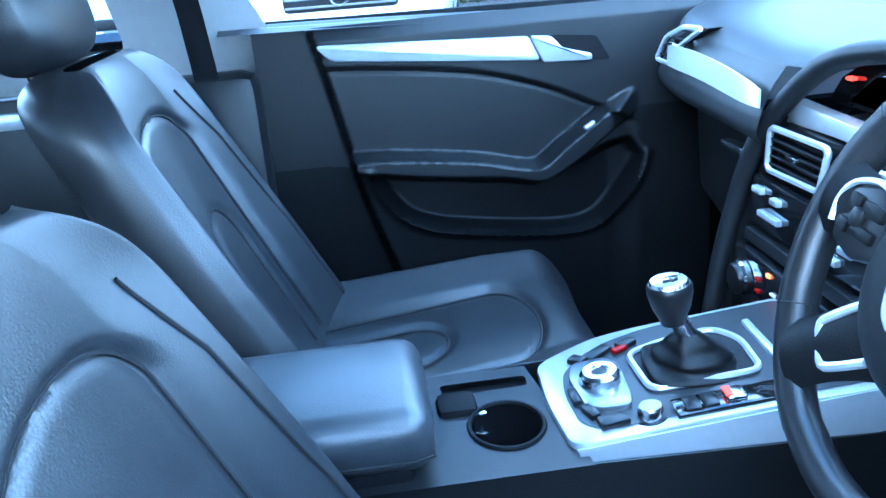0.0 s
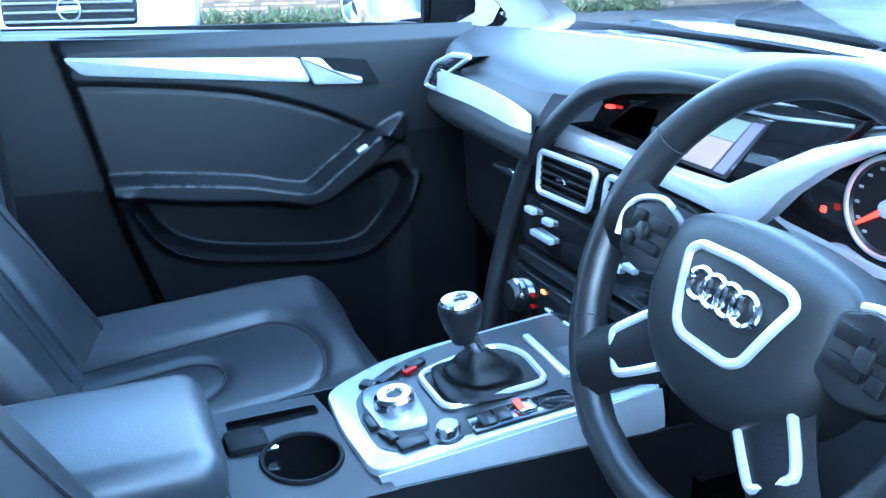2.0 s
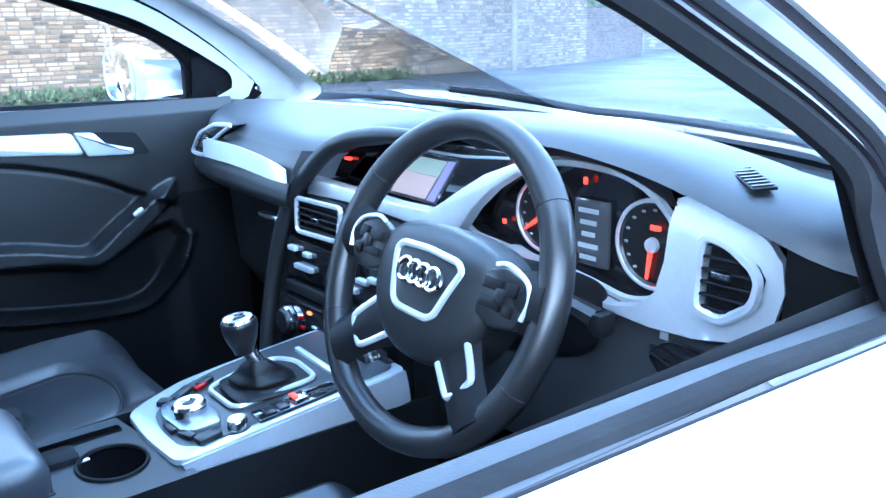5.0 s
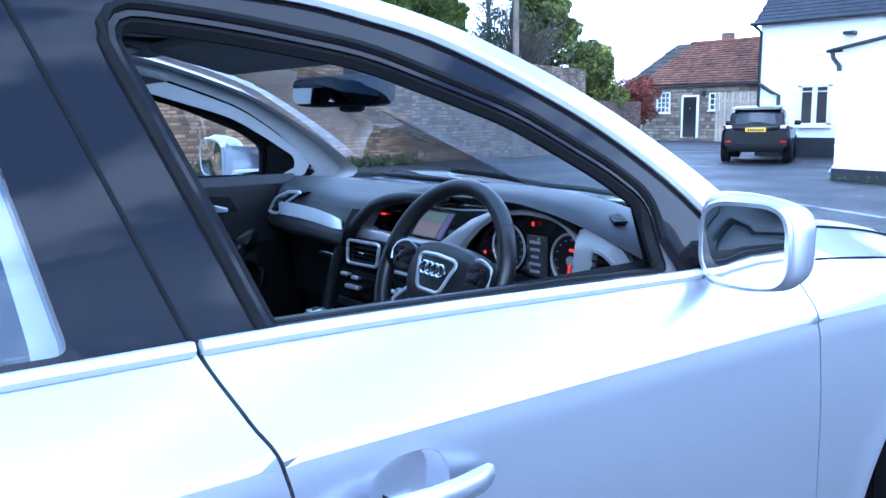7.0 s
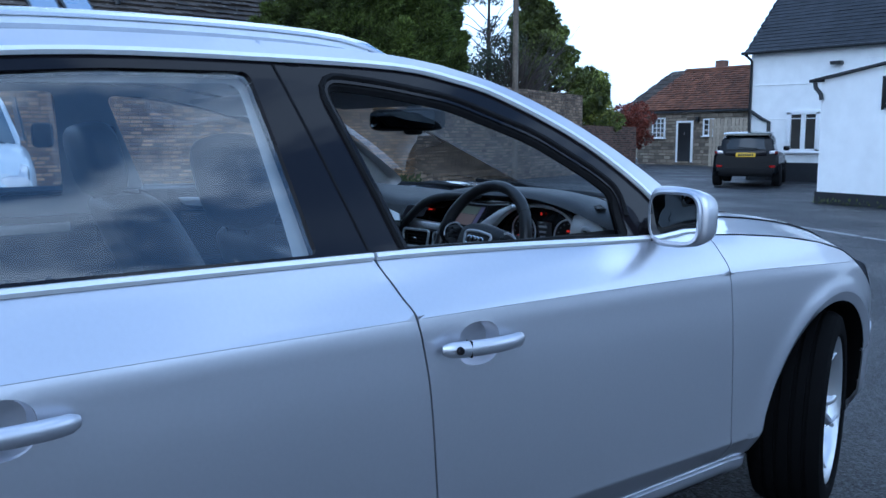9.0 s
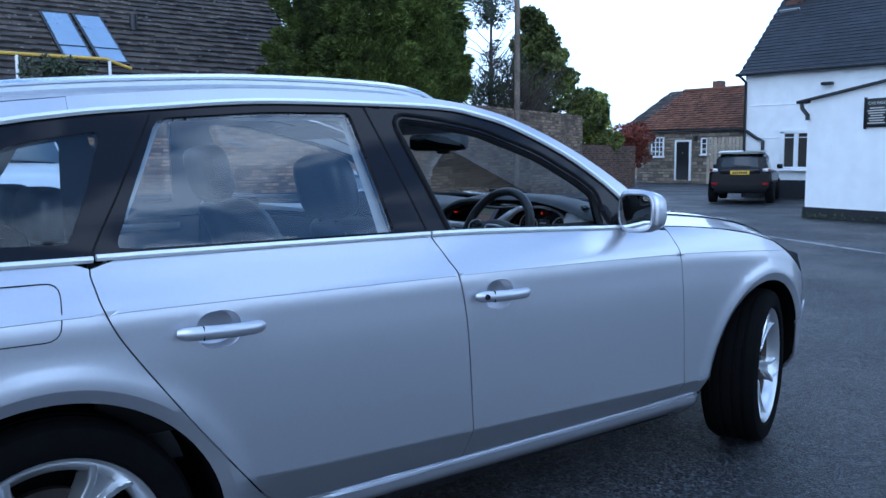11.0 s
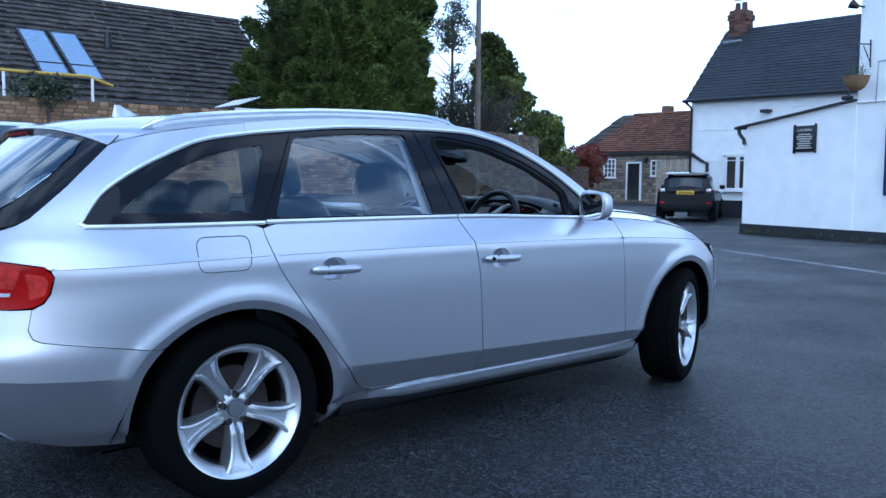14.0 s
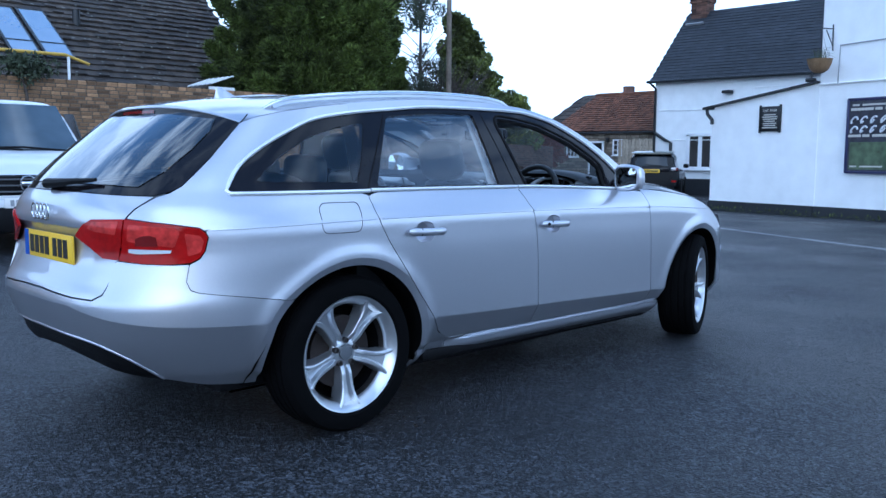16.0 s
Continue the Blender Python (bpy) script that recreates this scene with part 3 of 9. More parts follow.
    part("window_surround", panel(dlo_poly, skin, step=0.03, holes=[fr, rr, qg], off=-0.003, lip=0.03, mirror=mirror, edge=0.015), BLACK_GLOSS, car, "gloss black window frames and pillars")
    seal = bmesh.new()
    pts = [skin(u, z, -0.018) for u, z in resample(fr, 0.02)]
    tube([Vector((-p.x, p.y, p.z)) for p in pts] if mirror else pts, 0.012, 6, closed=True, bm=seal)
    part("window_seal", seal, RUBBER, car, "black rubber window seal")
    edge_seal = bmesh.new()
    loop = resample(inset(fr, -0.013), 0.02)
    low = [k for k, q in enumerate(loop) if q[1] < 1.004]
    loop = loop[low[-1] + 1:] + loop[:low[0]]
    pts = [skin(u, z, -0.002) for u, z in loop]
    tube([Vector((-p.x, p.y, p.z)) for p in pts] if mirror else pts, 0.0065, 6, bm=edge_seal)
    part("frame_seal", edge_seal, RUBBER, car, "thin black seal round the window frame")
    for g in gaps:
        part("door_gap_seal", panel(g, skin, step=0.02, off=-0.0015, lip=0, mirror=mirror, edge=0.02), RUBBER, car)
    part("rear_door_glass", panel(inset(rr, -0.004), skin, off=-0.010, lip=0, mirror=mirror), GLASS_CLEAR, car, "clear rear door window").visible_shadow = False
    part("quarter_glass", panel(inset(qg, -0.004), skin, off=-0.007, lip=0, mirror=mirror), GLASS_TINT, car, "rear quarter window").visible_shadow = False
    if mirror:
        part("front_door_glass", panel(inset(fr, -0.004), skin, off=-0.010, lip=0, mirror=True), GLASS_CLEAR, car, "clear front door window").visible_shadow = False
    tr = bmesh.new()
    pts = [skin(*q, 0.003) for q in uz([(0.10 - 0.602 * k / 10, 0.998) for k in range(0, 11)] + LINES[:-1])]
    if mirror:
        pts = [Vector((-p.x, p.y, p.z)) for p in pts]
    tube(pts, 0.0085, 6, bm=tr)
    part("window_trim", tr, TRIM, car, "bright window trim")
    w = bmesh.new()
    for y0, y1 in ((0.10, 1.037), (1.045, 1.86)):
        pts = [skin(y, waist_z(y) + 0.001, 0.003) for y in np.linspace(y0, y1, 24)]
        if mirror:
            pts = [Vector((-p.x, p.y, p.z)) for p in pts]
        tube(pts, 0.0085, 6, bm=w)
    part("waist_trim", w, TRIM, car, "bright waist trim")
    # arch lips and wheel houses, their near-black tone standing for shade
    for (yc, zc) in (AR, AF):
        b = bmesh.new()
        prev = None
        for k in range(37):
            an = radians(-10 + 200 * k / 36)
            y, z = yc + 0.402 * math.cos(an), zc + 0.402 * math.sin(an)
            p = skin(to_u(y, z), z)
            ring = [Vector((p.x - d, yc + rr_ * math.cos(an), zc + rr_ * math.sin(an))) for d, rr_ in ((0.002, 0.402), (0.015, 0.398), (0.05, 0.40), (0.10, 0.41), (0.33, 0.41))]
            vs = [b.verts.new((-v.x if mirror else v.x, v.y, v.z)) for v in ring]
            if prev:
                for i in range(4):
                    b.faces.new((prev[i], vs[i], vs[i + 1], prev[i + 1]))
            prev = vs
        part("wheel_arch_liner", b, ARCH_SHADE, car)
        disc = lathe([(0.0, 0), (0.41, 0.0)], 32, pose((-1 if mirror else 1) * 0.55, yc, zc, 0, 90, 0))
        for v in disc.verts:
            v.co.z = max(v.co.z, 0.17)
        part("wheel_house", disc, ARCH_SHADE, car)


flank(False)
flank(True)

# ---- the estate car: roof, glass, bonnet, tail ----
ROOF_E = [(-0.371, 1.272), (-0.32, 1.293), (-0.2, 1.322), (-0.05, 1.347), (0.10, 1.365), (0.3, 1.385), (0.57, 1.405), (0.91, 1.411), (1.18, 1.402), (1.33, 1.385)]
PILLAR_E = [(1.33, 1.385), (1.50, 1.343), (1.70, 1.262), (1.88, 1.162), (2.02, 1.065), (2.11, 0.985)]
ROOF_C = ((-0.50, -0.3, -0.12, 0.3, 0.8, 1.15, 1.40), (1.352, 1.388, 1.408, 1.437, 1.447, 1.434, 1.405))
roof_line = smooth_line(ROOF_E, 5)
pillar_line = smooth_line(PILLAR_E, 5)


def edge_pt(q, off=0.0):
    return skin(to_u(*q), q[1], off)


def roof_f(i, j, drop=0.0):
    k = i * (len(roof_line) - 1)
    a, b = roof_line[int(k)], roof_line[min(int(k) + 1, len(roof_line) - 1)]
    f = k - int(k)
    e = edge_pt((a[0] + (b[0] - a[0]) * f, a[1] + (b[1] - a[1]) * f))
    s = 2 * j - 1
    yc = e.y + (-0.12 if i < 0.25 else 0.06) * (1 - s * s) * (max(0, 1 - i / 0.25) if i < 0.25 else max(0, (i - 0.75) / 0.25))
    zc = ease(yc, *ROOF_C)
    return Vector((e.x * s, e.y + (yc - e.y), e.z + (zc - e.z) * (1 - abs(s) ** 2.4) - drop))


part("roof", grid(44, 28, roof_f), PAINT, car, "silver roof")
part("headliner", grid(30, 16, lambda u, v: roof_f(0.03 + 0.97 * u, 0.03 + 0.94 * v, 0.045)), HEADLINER, car, "pale grey headlining")
for mirror in (False, True):
    up = [p for p in roof_line if p[0] >= 0.099] + pillar_line[1:]
    low = LINES[20:] + [(1.975, 0.985), (1.95, 0.962), (2.06, 0.955), (2.10, 0.968)]
    part("roof_side", panel(uz(low + up[::-1]), skin, step=0.025, mirror=mirror, lip=0.01), PAINT, car, "silver roof side and screen pillar")


def screen_f(v, h, inner=0.0):
    k = v * (len(pillar_line) - 1)
    a, b = pillar_line[int(k)], pillar_line[min(int(k) + 1, len(pillar_line) - 1)]
    f = k - int(k)
    e = edge_pt((a[0] + (b[0] - a[0]) * f, a[1] + (b[1] - a[1]) * f))
    c = Vector((0, 1.39 + 1.02 * v, 1.405 - 0.40 * v ** 1.12))
    s = 2 * h - 1
    w = 1 - s * s
    return Vector((e.x * s * 0.985, e.y + (c.y - e.y) * w, e.z + (c.z - e.z) * w - inner))


part("windscreen", grid(20, 24, screen_f), GLASS_SCREEN, car, "curved clear windscreen").visible_shadow = False
bonnet_edge = smooth_line([(2.10, 0.967), (2.25, 0.957), (2.45, 0.937), (2.65, 0.907), (2.85, 0.862), (3.0, 0.803), (3.12, 0.742), (3.20, 0.692)], 4)


def bonnet_f(v, h):
    k = v * (len(bonnet_edge) - 1)
    a, b = bonnet_edge[int(k)], bonnet_edge[min(int(k) + 1, len(bonnet_edge) - 1)]
    f = k - int(k)
    e = edge_pt((a[0] + (b[0] - a[0]) * f, a[1] + (b[1] - a[1]) * f))
    s = 2 * h - 1
    w = 1 - s * s
    ridge = 0.012 * math.exp(-((abs(s) - 0.74) / 0.07) ** 2) * (1 - v) ** 0.5
    return Vector((e.x * s, e.y + 0.36 * w, e.z + (0.035 + 0.02 * v) * (1 - s ** 4) + ridge))


part("bonnet", grid(28, 40, bonnet_f), PAINT, car, "silver bonnet")
for sx in (1, -1):
    shut = bmesh.new()
    tube([Vector((sx * p.x, p.y, p.z + 0.002)) for p in (bonnet_f(v, 0.90) for v in np.linspace(0.02, 0.9, 24))], 0.0025, 5, bm=shut)
    part("bonnet_seam", shut, RUBBER, car)


part("screen_band", grid(3, 24, lambda v, h: screen_f(0.085 * v, 0.02 + 0.96 * h) - Vector((0, 0.003, 0.004))), BLACK_GLOSS, car, "black band along the top of the windscreen")


def cowl_f(v, h):
    a, b = screen_f(1.0, h), bonnet_f(0.0, h)
    return a.lerp(b, v) - Vector((0, 0, 0.012 * math.sin(math.pi * v)))


part("cowl", grid(4, 24, cowl_f), BLACK_PLASTIC, car, "black plastic scuttle below the windscreen")
wip = bmesh.new()
tube([screen_f(0.97, h) + Vector((0, 0.01, 0.015)) for h in np.linspace(0.25, 0.85, 8)], 0.008, 6, bm=wip)
part("wiper", wip, BLACK_PLASTIC, car)


def both(outline, **kw):
    """A tail panel across both halves; the outline is (distance from the centre, z)."""
    half = [(U_TAIL + w, z) for w, z in outline]
    b = panel(half, skin, lip=0, **kw)
    b = merge(b, panel(half, skin, lip=0, mirror=True, **kw))
    bmesh.ops.remove_doubles(b, verts=b.verts, dist=0.0008)
    bmesh.ops.recalc_face_normals(b, faces=b.faces)
    return b


gl_edge = [(0.0, 1.0), (0.29, 1.0), (0.567, 0.994), (0.68, 0.994), (0.742, 1.008), (0.777, 1.028), (0.798, 1.067), (0.826, 1.132), (0.841, 1.208), (0.855, 1.268), (0.70, 1.298), (0.35, 1.322), (0.0, 1.330)]
gl_in = [(0.0, 1.03), (0.40, 1.028), (0.60, 1.022), (0.668, 1.078), (0.719, 1.164), (0.733, 1.237), (0.704, 1.283), (0.35, 1.308), (0.0, 1.315)]
for mirror in (False, True):
    part("tailgate_glass_border", panel([(U_TAIL + w, z) for w, z in gl_edge + gl_in[::-1]], skin, off=-0.001, lip=0.004, mirror=mirror), BLACK_GLOSS, car, "black border of the rear window")
rg = part("rear_window", both(gl_in, off=0.003), glass_mat("dark_rear_glass", (0.16, 0.19, 0.21), 0.0, 0.10), car, "dark tinted rear window")
rg.visible_shadow = False
gate = [(0.0, 0.619), (0.113, 0.619), (0.363, 0.609), (0.477, 0.609), (0.514, 0.629), (0.527, 0.686), (0.525, 0.747), (0.547, 0.755), (0.584, 0.907), (0.624, 0.946), (0.688, 0.988), (0.567, 0.990), (0.29, 0.996), (0.0, 0.996)]


def gate_skin(u, z, off=0.0):
    """The tailgate: its lower part lies back below a soft edge over the plate."""
    p = skin(u, z, off)
    k = min(1.0, max(0.0, (0.60 - (u - U_TAIL)) / 0.22))
    d = 0.030 / (1 + math.exp((z - 0.853) / 0.006)) * k
    d *= min(1.0, max(0.0, (z - 0.63) / 0.10))
    return p + Vector((0, d, 0))


gb = panel([(U_TAIL + w, z) for w, z in gate], gate_skin, lip=0, step=0.016)
gb = merge(gb, panel([(U_TAIL + w, z) for w, z in gate], gate_skin, lip=0, step=0.016, mirror=True))
bmesh.ops.remove_doubles(gb, verts=gb.verts, dist=0.0008)
bmesh.ops.recalc_face_normals(gb, faces=gb.faces)
part("tailgate", gb, PAINT, car, "silver tailgate")


def spoiler_f(i, j):
    s = 2 * j - 1
    e = roof_f(0.0, 0.5 + 0.5 * s)
    w = (1 - abs(s) ** 5)
    prof = [(0.0, 0.0), (-0.006, -0.004), (-0.008, -0.010), (-0.006, -0.014), (-0.010, -0.040), (0.05, -0.052)]
    k = min(int(i * 5), 4)
    f = i * 5 - k
    a, b = prof[k], prof[k + 1]
    return e + Vector((0, a[0] + (b[0] - a[0]) * f, (a[1] + (b[1] - a[1]) * f) * w + 0.0005))


part("spoiler", grid(12, 28, lambda i, j: spoiler_f(i * 0.6, j)), PAINT, car, "silver roof spoiler")
part("spoiler_underside", grid(8, 28, lambda i, j: spoiler_f(0.6 + i * 0.4, j)), BLACK_GLOSS, car, "black lower edge of the roof spoiler")
part("brake_light", grid(2, 12, lambda i, j: spoiler_f(0.66 + i * 0.10, 0.38 + 0.24 * j) - Vector((0, 0.003, 0))), RED_DARK, car, "dark red high brake light")
for sx in (1, -1):
    ss = bmesh.new()
    tube([Vector((sx * p.x, p.y, p.z)) for p in (skin(U_TAIL + w, z, 0.0005) for w, z in ((0.857, 1.272), (0.862, 1.286), (0.864, 1.305)))], 0.002, 5, bm=ss)
    part("spoiler_seam", ss, RUBBER, car)
bump_line = [(0.0, 0.613), (0.113, 0.613), (0.363, 0.603), (0.482, 0.603), (0.521, 0.625), (0.533, 0.686), (0.531, 0.745), (0.552, 0.751), (0.659, 0.744), (0.765, 0.742), (0.829, 0.744), (0.829, 0.6822), (0.8503, 0.6508), (0.8815, 0.6398), (1.068, 0.6148)]
lowcut = [(0.0, 0.446), (0.25, 0.442), (0.448, 0.428), (0.574, 0.384), (0.647, 0.333), (0.70, 0.285)]
bo = [(U_TAIL + w, z) for w, z in bump_line] + uz([(-0.322, 0.5885)]) + uz(arch(*AR, 0.40, 134, 188)) + uz([(-0.45, 0.24), (-0.60, 0.25)]) + [(U_TAIL + w, z) for w, z in lowcut[::-1]]
for mirror in (False, True):
    part("rear_bumper", panel(bo, skin, mirror=mirror, lip=0.01, step=0.022, rows=(-0.03, -0.014, -0.004, 0.0, 0.004, 0.014, 0.03), along=bump_z), PAINT, car, "silver rear bumper", sharp=16)


def diffuser_f(u, v):
    """The black insert: down from the bumper's cut, then forward under the car."""
    w = 0.70 * (2 * v - 1)
    zt = ease(abs(w), [p[0] for p in lowcut], [p[1] for p in lowcut])
    zb = ease(abs(w), (0.0, 0.212, 0.40, 0.541, 0.66, 0.70), (0.355, 0.347, 0.328, 0.300, 0.272, 0.262))
    p = skin(U_TAIL + abs(w), zt, -0.006)
    f = min(1.0, u / 0.6)
    d = 0.012 + 0.045 * f * f + 0.30 * max(0.0, u - 0.6) / 0.4
    return Vector((math.copysign(p.x, w) * (1 - 0.10 * f * f), p.y + (d if u else 0.0), zt + (zb - zt) * f ** 0.8))


part("diffuser", grid(10, 40, diffuser_f), BLACK_PLASTIC, car, "black lower rear bumper insert")
for mirror in (1, -1):
    bt = bmesh.new()
    tube([Vector((mirror * p.x, p.y, p.z)) for p in (skin(U_TAIL + w, z, -0.004) for w, z in smooth_line(lowcut, 4))], 0.008, 8, bm=bt)
    part("bumper_lip", bt, PAINT, car)
part("rear_undertray", box(1.0, 0.3, 0.10, (0, -0.48, 0.31), 0.03), BLACK_PLASTIC, car)
# tail lamps: a wing part and a tailgate part, with a clear strip
for mirror in (False, True):
    outer = [(0.590, 0.907), (0.678, 0.898), (0.772, 0.889), (0.869, 0.876), (0.889, 0.862), (0.897, 0.845), (0.881, 0.794), (0.863, 0.767), (0.835, 0.752), (0.765, 0.746), (0.659, 0.747), (0.559, 0.755)]
    inner = [(0.310, 0.835), (0.369, 0.879), (0.423, 0.901), (0.584, 0.907), (0.553, 0.755), (0.480, 0.759), (0.409, 0.793)]
    tl = part("tail_light", panel([(U_TAIL + w, z) for w, z in outer], skin, off=0.006, mirror=mirror, step=0.02), RED_LENS, car, "red rear lamp with a clear strip")
    part("inner_lamp", panel([(U_TAIL + w, z) for w, z in inner], skin, off=0.006, mirror=mirror, step=0.02), RED_LENS, tl)
    part("lamp_reflector", panel([(U_TAIL + w, z) for w, z in rounded([(0.595, 0.828), (0.605, 0.888), (0.78, 0.878), (0.80, 0.865), (0.775, 0.808)], 0.01)], skin, off=0.008, mirror=mirror, step=0.02, lip=0.003), RED_PALE, tl, "paler ribbed reflector")
    part("lamp_bulb_window", panel([(U_TAIL + w, z) for w, z in ((0.628, 0.812), (0.632, 0.838), (0.655, 0.848), (0.685, 0.852), (0.712, 0.845), (0.715, 0.812))], skin, off=0.010, mirror=mirror, step=0.02, lip=0.003), RED_DARK, tl)
    part("lamp_block", panel([(U_TAIL + w, z) for w, z in rounded([(0.822, 0.775), (0.815, 0.860), (0.872, 0.850), (0.882, 0.830), (0.868, 0.790)], 0.008)], skin, off=0.008, mirror=mirror, step=0.02, lip=0.003), RED_PALE, tl, "bright red corner of the lamp")
    part("inner_reflector", panel([(U_TAIL + w, z) for w, z in ((0.40, 0.868), (0.43, 0.892), (0.565, 0.898), (0.545, 0.850), (0.45, 0.858))], skin, off=0.008, mirror=mirror, step=0.02, lip=0.003), RED_PALE, tl)
    part("clear_strip", panel([(U_TAIL + w, z) for w, z in ((0.600, 0.786), (0.602, 0.800), (0.765, 0.798), (0.760, 0.787), (0.64, 0.782))], skin, off=0.010, mirror=mirror, step=0.02, lip=0.003), SATIN_ALU, tl)


def tail_pt(x, z, off=0.0):
    """The tail's surface at a width and height."""
    lo, hi = U_TAIL, U_TAIL + 0.9
    for _ in range(40):
        m = (lo + hi) / 2
        if skin(m, z).x < abs(x):
            lo = m
        else:
            hi = m
    p = skin(lo, z, off)
    return Vector((math.copysign(p.x, x), p.y, p.z))


# number plate with plain bars, badge, rear wiper
yp = -0.893
plate = part("number_plate", box(0.52, 0.010, 0.112, (0, yp, 0.772), 0.003), PLATE_YELLOW, car, "yellow rear number plate with plain dark bars")
for k, w in enumerate((0.042, 0.042, 0.042, 0.042, 0.042, 0.042, 0.042)):
    x = -0.175 + k * 0.056 + (0.03 if k > 3 else 0)
    part("plate_bar", box(w, 0.003, 0.074, (x, yp - 0.006, 0.772)), PLATE_INK, plate)
part("plate_band", box(0.045, 0.003, 0.11, (-0.237, yp - 0.0055, 0.772)), PLATE_BLUE, plate)


def ring_badge(parent, m, r, step, tube_r):
    b = bmesh.new()
    for k in range(4):
        pts = [m @ Vector(((k - 1.5) * step + r * math.cos(t), r * math.sin(t), 0)) for t in np.linspace(0, 2 * math.pi, 24, endpoint=False)]
        tube(pts, tube_r, 6, closed=True, bm=b, up=(0.3, 0.5, 0.8))
    return part("badge", b, CHROME, parent, "four chrome rings")


ring_badge(car, Matrix.Translation((0, tail_pt(0.05, 0.915).y - 0.012, 0.915)) @ pose(0, 0, 0, 90, 0, 0), 0.031, 0.041, 0.0045)
rw = bmesh.new()
wp = [tail_pt(x, z, 0.022) for x, z in ((-0.06, 1.01), (0.05, 1.015), (0.16, 1.022), (0.34, 1.032))]
tube(wp, [0.022, 0.018, 0.013, 0.007], 8, bm=rw)
part("rear_wiper", rw, BLACK_PLASTIC, car, "black rear wiper")
# fuel flap seam
fl = rounded(uz([(-0.178, 0.838), (0.012, 0.838), (0.025, 0.957), (-0.172, 0.957)]), 0.035)
fs = bmesh.new()
tube([skin(u, z, 0.0005) for u, z in resample(fl, 0.02)], 0.0013, 5, closed=True, bm=fs)
part("fuel_flap_seam", fs, RUBBER, car, "thin dark seam of the fuel flap")
# roof rails, aerial
for sx in (1, -1):
    rl = []
    for k in range(25):
        t = k / 24
        i = 0.19 + 0.73 * t
        p = roof_f(i, 0.945)
        lift = 0.026 * min(1, min(t, 1 - t) / 0.10) ** 0.7
        rl.append(Vector((sx * p.x, p.y, p.z + lift)))
    rb = bmesh.new()
    tube(rl, [0.006] + [0.012] * 23 + [0.006], 10, bm=rb, flat=0.75)
    rail = part("roof_rail", rb, CHROME, car, "bright metal roof rail")
    rf = bmesh.new()
    tube([Vector((v.x, v.y, v.z - 0.020)) for v in rl[1:-1]], 0.014, 6, bm=rf)
    part("rail_foot", rf, SATIN_ALU, rail)


def fin_f(u, v):
    a = 2 * math.pi * v
    h = u
    ln = 0.062 * (1 - h) ** 1.1 + 0.012
    wd = 0.022 * (1 - h) ** 1.6 + 0.003
    return Vector((wd * math.cos(a), -0.075 + -0.030 * h + ln * math.sin(a) + 0.02 * (1 - h), 1.405 + 0.056 * h))


part("aerial", grid(10, 16, fin_f), PAINT, car, "silver roof aerial fin")
# handles
for mirror in (False, True):
    sg = -1 if mirror else 1
    for y0, z0, lock in ((0.362, 0.818, False), (1.255, 0.808, True)):
        b = bmesh.new()
        prev = None
        ring = ring_2d(y0, z0, 0.0575, 0.0465)
        for k, d in ((1.0, 0.0), (0.95, -0.016), (0.84, -0.034), (0.5, -0.042), (0.0, -0.043)):
            vs = []
            for (ry, rz) in ring:
                p = skin(y0 + (ry - y0) * k, z0 + (rz - z0) * k)
                vs.append(b.verts.new((sg * (p.x + d), p.y, p.z)))
            if prev:
                for i in range(len(vs)):
                    j = (i + 1) % len(vs)
                    b.faces.new((prev[i], prev[j], vs[j], vs[i]))
            prev = vs
        bmesh.ops.remove_doubles(b, verts=b.verts, dist=1e-5)
        bmesh.ops.recalc_face_normals(b, faces=b.faces)
        part("handle_recess", b, PAINT, car)
        h = bmesh.new()
        pts, rad = [], []
        for k in range(17):
            t = k / 16
            y = y0 - 0.108 + 0.216 * t
            p = skin(y, z0 + 0.004 - 0.006 * t)
            bow = 0.010 + 0.028 * math.sin(math.pi * min(1, max(0, (t * 0.96 + 0.02)))) ** 0.6
            pts.append(Vector((sg * (p.x + bow), p.y, p.z)))
            rad.append(0.0165 * min(1, 0.55 + 6 * min(t, 1 - t)))
        tube(pts, rad, 12, bm=h, flat=0.62, up=(sg, 0, 0))
        hd = part("door_handle", h, PAINT, car, "silver door handle")
        sm = bmesh.new()
        q = pts[4]
        box(0.019, 0.0014, 0.0335, q, 0.0, bm=sm)
        part("handle_seam", sm, RUBBER, hd)
        if lock:
            part("lock_barrel", lathe([(0.0, 0.006), (0.007, 0.006), (0.009, 0.0)], 16, Matrix.Translation((sg * (abs(pts[2].x) + 0.010), pts[2].y, pts[2].z)) @ pose(0, 0, 0, 0, sg * 90, 0)), BLACK_GLOSS, hd)
